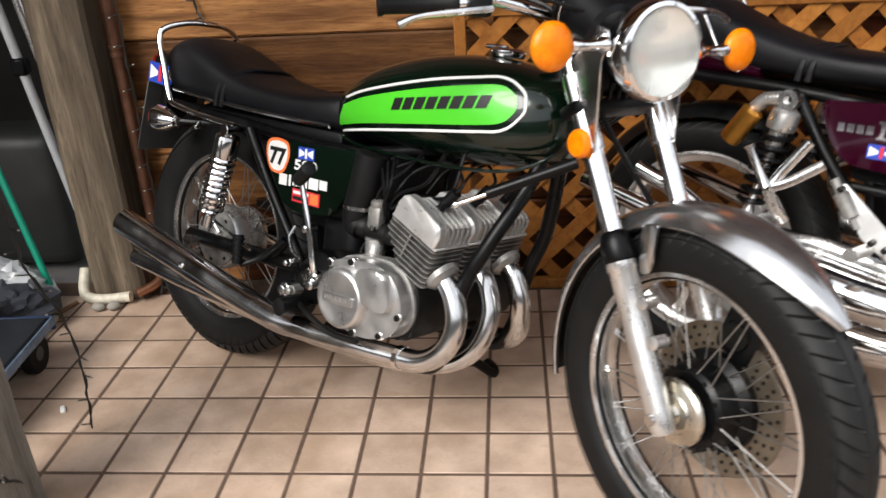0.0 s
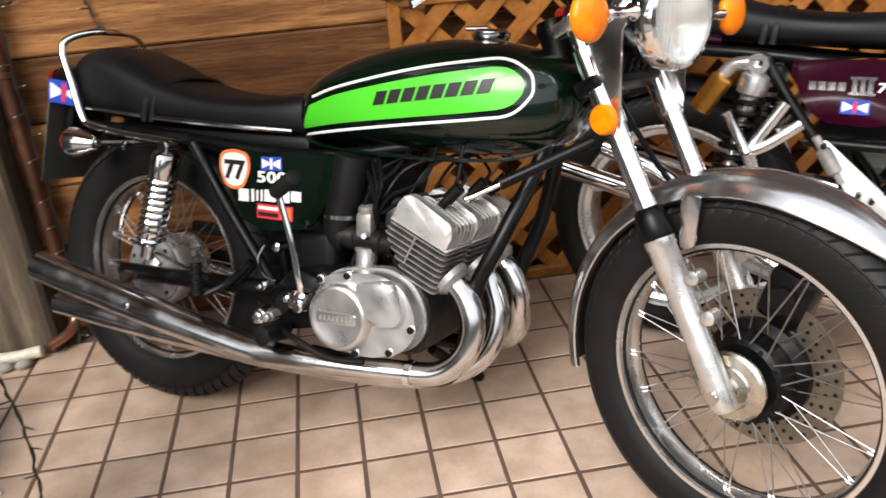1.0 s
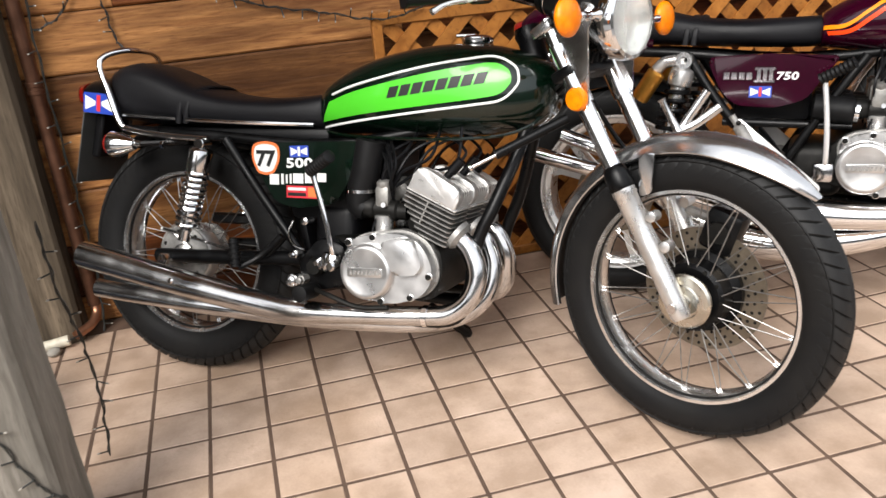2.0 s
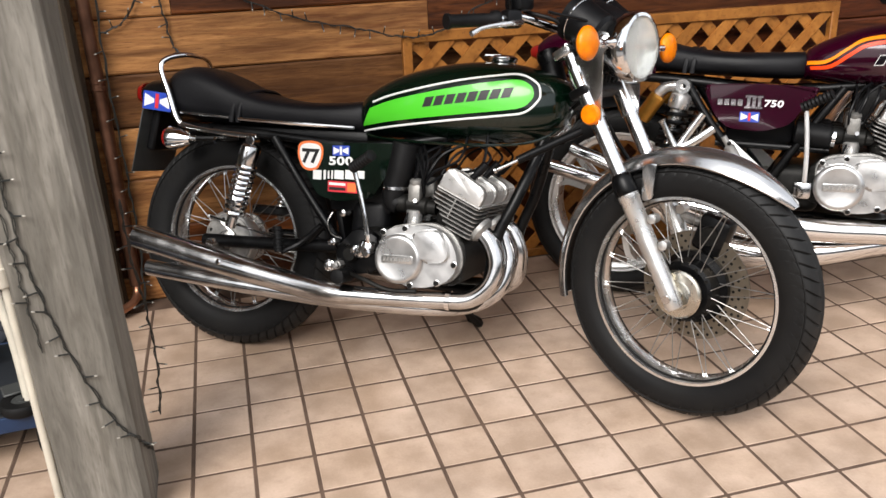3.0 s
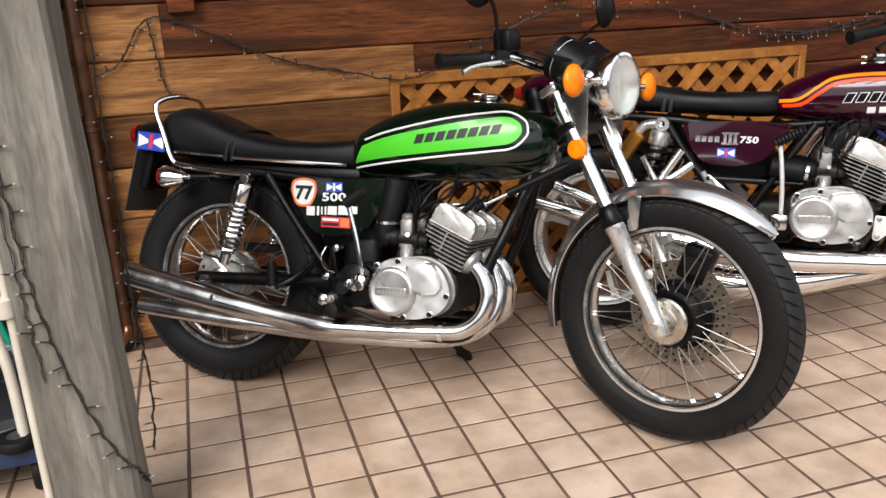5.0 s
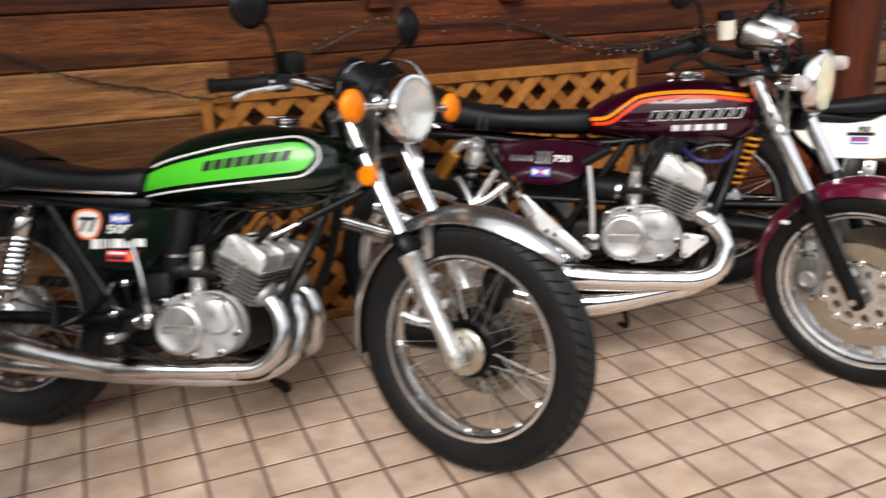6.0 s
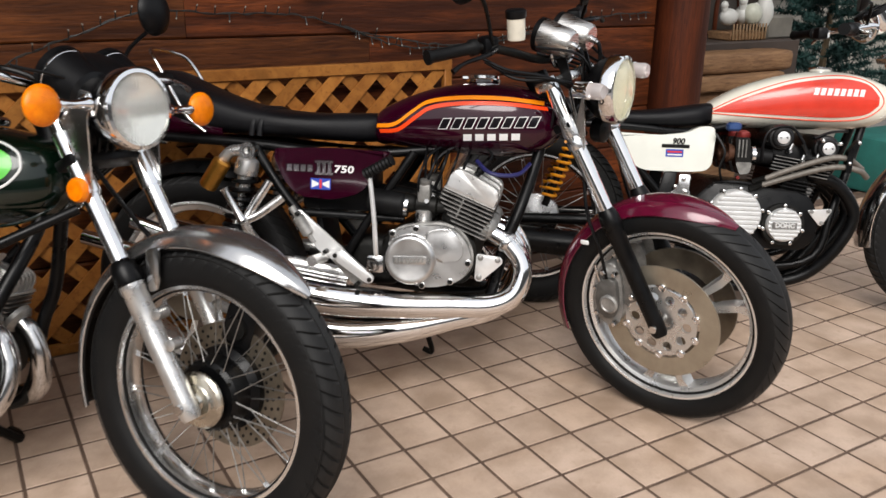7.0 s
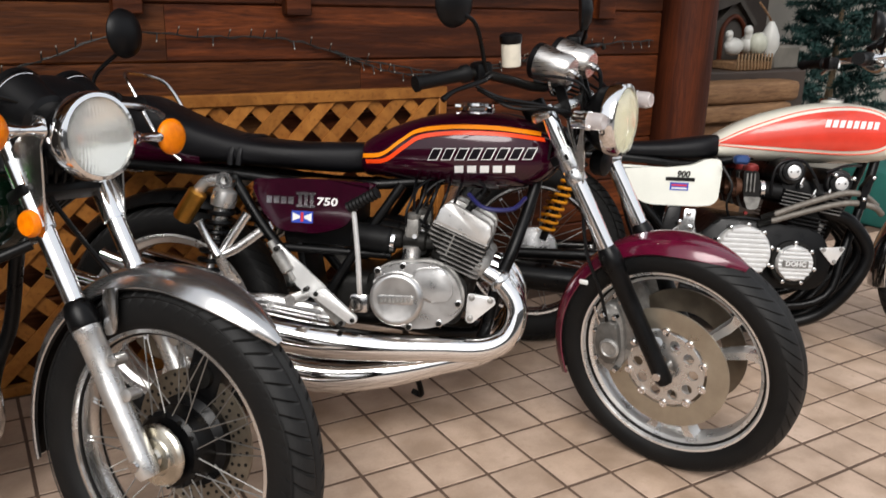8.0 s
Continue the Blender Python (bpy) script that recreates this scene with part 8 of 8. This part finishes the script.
# Hand trolley with a blue deck, seen behind the grey post.
BLUE_DECK = material("blue trolley deck", (0.012, 0.035, 0.095), 0.5, var=0.35, scale=12, bump=0.1)
trolley = root("hand_trolley", pose(-0.53, -0.19, 0, 0, 0, 4), "blue platform trolley with black wheels and white handle", "trolley")
part("deck", box((0, 0, 0.128), (0.41, 0.43, 0.03), 0.006), material("slate deck mat", (0.018, 0.021, 0.027), 0.6, var=0.4, scale=14, bump=0.1), trolley, "worn dark deck mat")
for sy in (-1, 1):
    part("deck_rim", box((0, sy * 0.219, 0.122), (0.43, 0.008, 0.042), 0.002), BLUE_DECK, trolley, "blue deck rim")
part("deck_rim", box((-0.211, 0, 0.122), (0.008, 0.428, 0.042), 0.002), BLUE_DECK, trolley, "blue deck rim")
part("deck_edge", box((0.2125, 0, 0.128), (0.008, 0.44, 0.026), 0.002), material("scuffed pale blue edge", (0.16, 0.23, 0.32), 0.5, var=0.4, scale=30), trolley)
for sx in (-1, 1):
    for sy in (-1, 1):
        wh = part("wheel", lathe([(0.02, -0.016), (0.052, -0.016), (0.056, -0.01), (0.056, 0.01), (0.052, 0.016), (0.02, 0.016)], 28, "x", (sx * 0.165, sy * 0.165, 0.056), closed=True), RUBBER, trolley, "black rubber caster wheel")
        part("wheel_centre", lathe([(0, -0.017), (0.02, -0.017), (0.02, 0.017), (0, 0.017)], 20, "x", (sx * 0.165, sy * 0.165, 0.056)), PLATE_GREY, wh)
        part("caster_fork", box((sx * 0.165, sy * 0.165, 0.098), (0.05, 0.06, 0.03), 0.006), PLATE_GREY, trolley)
part("handle", tube([(-0.16, -0.2, 0.14), (-0.17, -0.13, 0.36), (-0.12, -0.1, 0.46), (0.08, -0.1, 0.46), (0.13, -0.13, 0.36), (0.15, -0.2, 0.14)], 0.013, 10, 5), PVC, trolley, "cream tubular handle")

spare = root("caster_wheel", pose(-0.385, -0.37, 0.1435, 0, 0, 20), "spare grey and black caster lying on the trolley deck", "caster")
part("tyre", lathe([(0.026, 0.0), (0.05, 0.0), (0.054, 0.006), (0.054, 0.022), (0.05, 0.028), (0.026, 0.028)], 28, "z", closed=True), RUBBER, spare)
part("wheel_centre", lathe([(0, 0.002), (0.026, 0.002), (0.026, 0.026), (0.012, 0.026), (0.012, 0.032), (0, 0.032)], 24, "z"), PLATE_GREY, spare)
part("mounting_plate", box((0.0, 0.055, 0.032), (0.075, 0.06, 0.006), 0.004), PLATE_GREY, spare)

# Crumpled plastic sheeting and cloth.


def crumple(name, at, size, mat, label, seed, amp=0.5):
    rnd = random.Random(seed)
    bm = bmesh.new()
    bmesh.ops.create_icosphere(bm, subdivisions=4, radius=1.0)
    off = Vector((rnd.random() * 9, rnd.random() * 9, rnd.random() * 9))
    for v in bm.verts:
        d = noise.noise(v.co * 1.3 + off) * amp + abs(noise.noise(v.co * 3.1 + off)) * amp * 0.7 + noise.noise(v.co * 7 + off) * 0.09
        v.co *= 0.75 + d
        v.co = Vector((v.co.x * size[0], v.co.y * size[1], max(0.0, v.co.z * size[2] + size[2] * 0.55)))
    return thing(name, bm, mat, label, "sheeting", m=pose(*at), angle=20)


SHEET = material("grey white plastic sheet", (0.52, 0.54, 0.55), 0.3, var=0.3, scale=9, coat=0.2)
crumple("plastic_sheet", (-0.66, 0.36, 0), (0.17, 0.12, 0.12), SHEET, "crumpled grey white plastic sheet on the floor", 2)
crumple("plastic_sheet", (-0.62, -0.12, 0.14), (0.11, 0.1, 0.09), SHEET, "crumpled white plastic sheet lying on the trolley", 4)
crumple("dark_cloth", (-0.62, 0.16, 0), (0.18, 0.2, 0.13), material("dark cloth", (0.05, 0.055, 0.07), 0.8, var=0.4, scale=9), "dark crumpled cloth bundle on the floor", 5)
for k, (p0, p1, mt, nm, lb, r) in enumerate((((-0.51, 0.36, 0.02), (-0.74, 0.52, 0.72), material("green handle", (0.0, 0.28, 0.17), 0.35), "broom_handle", "green plastic coated stick leaning at the wall", 0.011),
                                    ((-0.480, 0.620, 0.000), (-0.698, 0.620, 1.500), material("pale grey pole paint", (0.55, 0.56, 0.57), 0.4, var=0.15, scale=20), "metal_pole", "silver folding pole leaning beside the post", 0.015),
                                    ((-0.430, 0.650, 0.000), (-0.648, 0.650, 1.500), ALU, "metal_pole", "dull silver pole leaning beside the post", 0.012))):
    pole = thing(nm, tube([p0, Vector(p0).lerp(Vector(p1), 0.5), p1], r, 10, 2), mt, lb, "pole")
    if k == 1:
        part("clip", box(Vector(p0).lerp(Vector(p1), 0.477), (0.05, 0.045, 0.055), 0.008), BLACK_PLASTIC, pole)
thing("tarpaulin_cover", box((-0.98, 0.78, 0.24), (0.8, 0.25, 0.48), 0.05, seg=3), material("grey tarpaulin", (0.032, 0.033, 0.031), 0.5, var=0.4, scale=6, bump=0.3, bump_scale=20), "dark grey covered stack behind the post", "tarpaulin")
rnd_s = random.Random(9)
for k in range(5):
    a, l = rnd_s.uniform(0, 180), rnd_s.uniform(0.1, 0.22)
    thing("stick", tube([(-l / 2, 0, 0.008), (0, 0.01, 0.012), (l / 2, 0, 0.008)], 0.007, 7, 3), BEAM, "dry brown stick lying on the floor", "stick", "sticks by the post", m=pose(-0.46 - 0.07 * k, 0.3 - 0.08 * (k % 3), 0, 0, 0, a))
for k, (x, y) in enumerate(((-0.36, 0.33), (-0.312, 0.335), (-0.47, 0.25))):
    thing("pebble", ball((0, 0, 0.014), (0.022, 0.017, 0.014), seg=12), GREY_WALL, "small grey pebble on the tiles", "pebble", "pebbles by the post", m=pose(x, y, 0, 0, 0, 40 * k))
thing("paper_scrap", box((0, 0, 0.004), (0.03, 0.013, 0.008), 0.003), STICKER_WHITE, "small white paper scrap on the tiles", "scrap", m=pose(-0.214, -0.2, 0, 0, 0, -60))

# Past the log column: beams, box with white birds, little tree, mat.
def squared_log(x0, x1, y, z, half, high, seed):
    """A roughly squared timber lying along x, with worn, uneven faces."""
    rn = random.Random(seed)
    rings = []
    for k in range(25):
        x = x0 + (x1 - x0) * k / 24
        end = 0.86 if k in (0, 24) else 1.0
        rings.append([(px, py + rn.uniform(-0.003, 0.003), pz + rn.uniform(-0.003, 0.003)) for px, py, pz in superring(x, half * end * rn.uniform(0.97, 1.02), z - high * end, z + high * end, 4.5, 20, y)])
    return loft(rings)


for k, (z, high, x1) in enumerate(((0.744, 0.058, 4.96), (0.642, 0.046, 4.9))):
    thing("log_beam", squared_log(3.75, x1, 0.87 - 0.01 * k, z, 0.075, high, 30 + k), BEAM, "brown squared log beam beside the column", "beam", "stacked log beams", angle=50)
thing("log_foot", box((4.2, 0.9, 0.297), (0.9, 0.14, 0.594), 0.02), BEAM, "dark timber under the log beams", "beam")
thing("side_shelf", box((4.55, 1.15, 0.42), (1.3, 0.4, 0.84), 0.01), material("dark shelf wood", (0.045, 0.03, 0.022), 0.6, var=0.3, scale=8), "dark wooden shelf behind the log beams", "shelf")
crate = root("basket", pose(4.76, 1.05, 0.84) @ Matrix.Diagonal((0.78, 0.85, 0.8, 1)), "brown slatted basket on the shelf", "basket")
part("base", box((0, 0, 0.03), (0.36, 0.2, 0.06), 0.01), BEAM, crate)
for k in range(11):
    part("slat", box((-0.17 + 0.034 * k, -0.105, 0.06), (0.014, 0.01, 0.11), 0.003), material("pale slat", (0.2, 0.12, 0.055), 0.6, var=0.3, scale=20) if k == 0 else bpy.data.materials["pale slat"], crate)
WHITE_CLAY = material("white ornament glaze", (0.5, 0.5, 0.47), 0.45, var=0.12, scale=12)
for k, (x, s) in enumerate(((-0.12, 0.85), (0.03, 1.0), (0.12, 0.8))):
    bm = ball((0, 0, 0.075 * s), (0.075 * s, 0.05 * s, 0.055 * s), seg=18)
    ball((-0.05 * s, 0, 0.15 * s), (0.028 * s, 0.024 * s, 0.028 * s), bm=bm, seg=12)
    tube([(-0.04 * s, 0, 0.09 * s), (-0.05 * s, 0, 0.15 * s)], 0.022 * s, 10, 1, bm=bm)
    thing("bird_ornament", bm, WHITE_CLAY, "white bird ornament sitting in the basket", "ornament", "white bird ornaments", m=pose(4.775 + x * 0.8, 1.05, 0.9, 0, 0, 30 * k))
thing("lidded_box", box((5.07, 1.1, 0.905), (0.22, 0.2, 0.13), 0.012), material("grey board", (0.13, 0.12, 0.1), 0.7, var=0.3, scale=9), "plain grey box standing on the shelf", "box")
house = root("bird_house", pose(4.89, 1.27, 0.84) @ Matrix.Diagonal((0.85, 0.85, 0.85, 1)), "small dark wooden house with arched opening on the shelf", "ornament")
HOUSE_DARK = material("dark house boards", (0.035, 0.028, 0.022), 0.7, var=0.3, scale=14)
part("body", box((-0.12, 0.06, 0.15), (0.52, 0.16, 0.3), 0.006), HOUSE_DARK, house)
part("gable", prism([(-0.14, 0.3), (0.14, 0.3), (0, 0.42)], -0.02, 0.14), HOUSE_DARK, house)
part("roof", prism([(-0.42, 0.3), (-0.36, 0.4), (0.0, 0.46), (0.2, 0.28), (0.17, 0.265), (0, 0.42)], -0.06, 0.15), HOUSE_DARK, house)
part("arch", tube([(-0.11, -0.03, 0.0), (-0.11, -0.03, 0.22), (-0.06, -0.03, 0.3), (0.0, -0.03, 0.325), (0.06, -0.03, 0.3), (0.11, -0.03, 0.22), (0.11, -0.03, 0.0)], 0.016, 8, 5), LOG_RED, house, "red brown arched trim")
part("ledge", box((0, -0.05, 0.03), (0.34, 0.06, 0.02), 0.003), BEAM, house)
bag = root("cloth_bag", pose(4.93, 1.02, 0.9), "pale cloth bag hanging beside the basket", "bag")
part("cloth", lathe([(0.0, 0.0), (0.03, 0.01), (0.055, 0.07), (0.05, 0.12), (0.03, 0.17), (0.012, 0.2), (0.0, 0.2)], 14, "z"), WHITE_CLAY, bag)
part("tie", tube([(0, 0, 0.19), (-0.02, 0.02, 0.24), (-0.05, 0.06, 0.3)], 0.006, 6, 3), BEAM, bag)
bowl = thing("bird_ornament", ball((0, 0, 0.06), (0.06, 0.05, 0.06), seg=16), material("pale grey glaze", (0.45, 0.46, 0.38), 0.5, var=0.2, scale=20), "grey green round ornament in the basket", "ornament", "white bird ornaments", m=pose(4.81, 1.0, 0.92))

CONIFER = material("dark needle green", (0.022, 0.062, 0.055), 0.6, var=0.5, scale=9, spec=0.3)
tree = root("potted_tree", pose(6.0, 1.35, 0), "small dark green conifer in a pot", "tree")
part("pot", lathe([(0.15, 0), (0.2, 0.3), (0.21, 0.32), (0.17, 0.32)], 24, "z"), GREY_WALL, tree)
part("trunk", tube([(0, 0, 0.28), (0.01, 0, 0.9), (0, 0, 1.7)], 0.03, 10, 3, r_end=0.008), LOG_OLD, tree)
rt = random.Random(21)
nv, nf = [], []
for k in range(190):
    z = 0.42 + 1.36 * k / 190
    reach = (0.5 * (1.95 - z) / 1.4 + 0.06) * rt.uniform(0.45, 1.15)
    a = k * 2.4 + rt.uniform(-0.3, 0.3)
    tip = Vector((reach * math.cos(a), reach * math.sin(a), rt.uniform(-0.02, 0.12)))
    for q in range(230):
        u = math.sqrt(rt.uniform(0.02, 1))
        p = Vector((0, 0, z)) + tip * u
        d = (tip.normalized() * 0.5 + Vector((rt.gauss(0, 1), rt.gauss(0, 1), rt.gauss(0, 1))).normalized()).normalized() * rt.uniform(0.03, 0.06)
        w = d.cross(Vector((rt.uniform(-1, 1), rt.uniform(-1, 1), rt.uniform(-1, 1)))).normalized() * 0.0055
        b = len(nv)
        nv += [tuple(p - w), tuple(p + w), tuple(p + d)]
        nf.append((b, b + 1, b + 2))
nm_ = bpy.data.meshes.new("crown")
nm_.from_pydata(nv, [], nf)
nm_.materials.append(CONIFER)
tagged(part("crown", nm_, None, tree), kind="stuff")
MAT = material("teal mat", (0.015, 0.13, 0.11), 0.7, var=0.25, scale=10, bump=0.2)
thing("green_mat", box((5.9, 0.55, 0.16), (1.1, 0.4, 0.32), 0.03, seg=2), MAT, "teal green planter block at the terrace end", "planter")

structure("floor_joint", box((11 * PITCH, -1.5, -0.0055), (0.0062, 3.9, 0.007), 0), material("black joint sealant", (0.012, 0.01, 0.009), 0.7, var=0.3, scale=30), "dark sealed joint between the floor tiles")

# ---- floor tiles ----
rest_v, rest_f = [], []
rnd = random.Random(11)
for i in range(-7, 48):
    for j in range(-24, 4):
        x, y = (i + 0.5) * PITCH, (j + 0.5) * PITCH
        if y > WALL_Y and x < 3.6 or y > 0.5:
            continue
        dz = rnd.uniform(-0.0008, 0.0008)
        if -3 <= i < 21 and -10 <= j < 2:
            part("tile", TM, None, floor, xf=pose(x, y, dz, rnd.uniform(-0.15, 0.15), rnd.uniform(-0.15, 0.15), 0))
        else:
            h, e, b = (PITCH - 0.0082) / 2, 0.0016, len(rest_v)
            for r, z in ((h, -0.01), (h, -e), (h - e, 0.0)):
                rest_v += [(x - r, y - r, z + dz), (x + r, y - r, z + dz), (x + r, y + r, z + dz), (x - r, y + r, z + dz)]
            for q in (0, 4):
                rest_f += [(b + q + k, b + q + (k + 1) % 4, b + q + 4 + (k + 1) % 4, b + q + 4 + k) for k in range(4)]
            rest_f.append((b + 8, b + 9, b + 10, b + 11))
me = bpy.data.meshes.new("tiles")
me.from_pydata(rest_v, [], rest_f)
me.materials.append(FAR_TILE)
tagged(part("tiles", me, None, floor), kind="stuff")
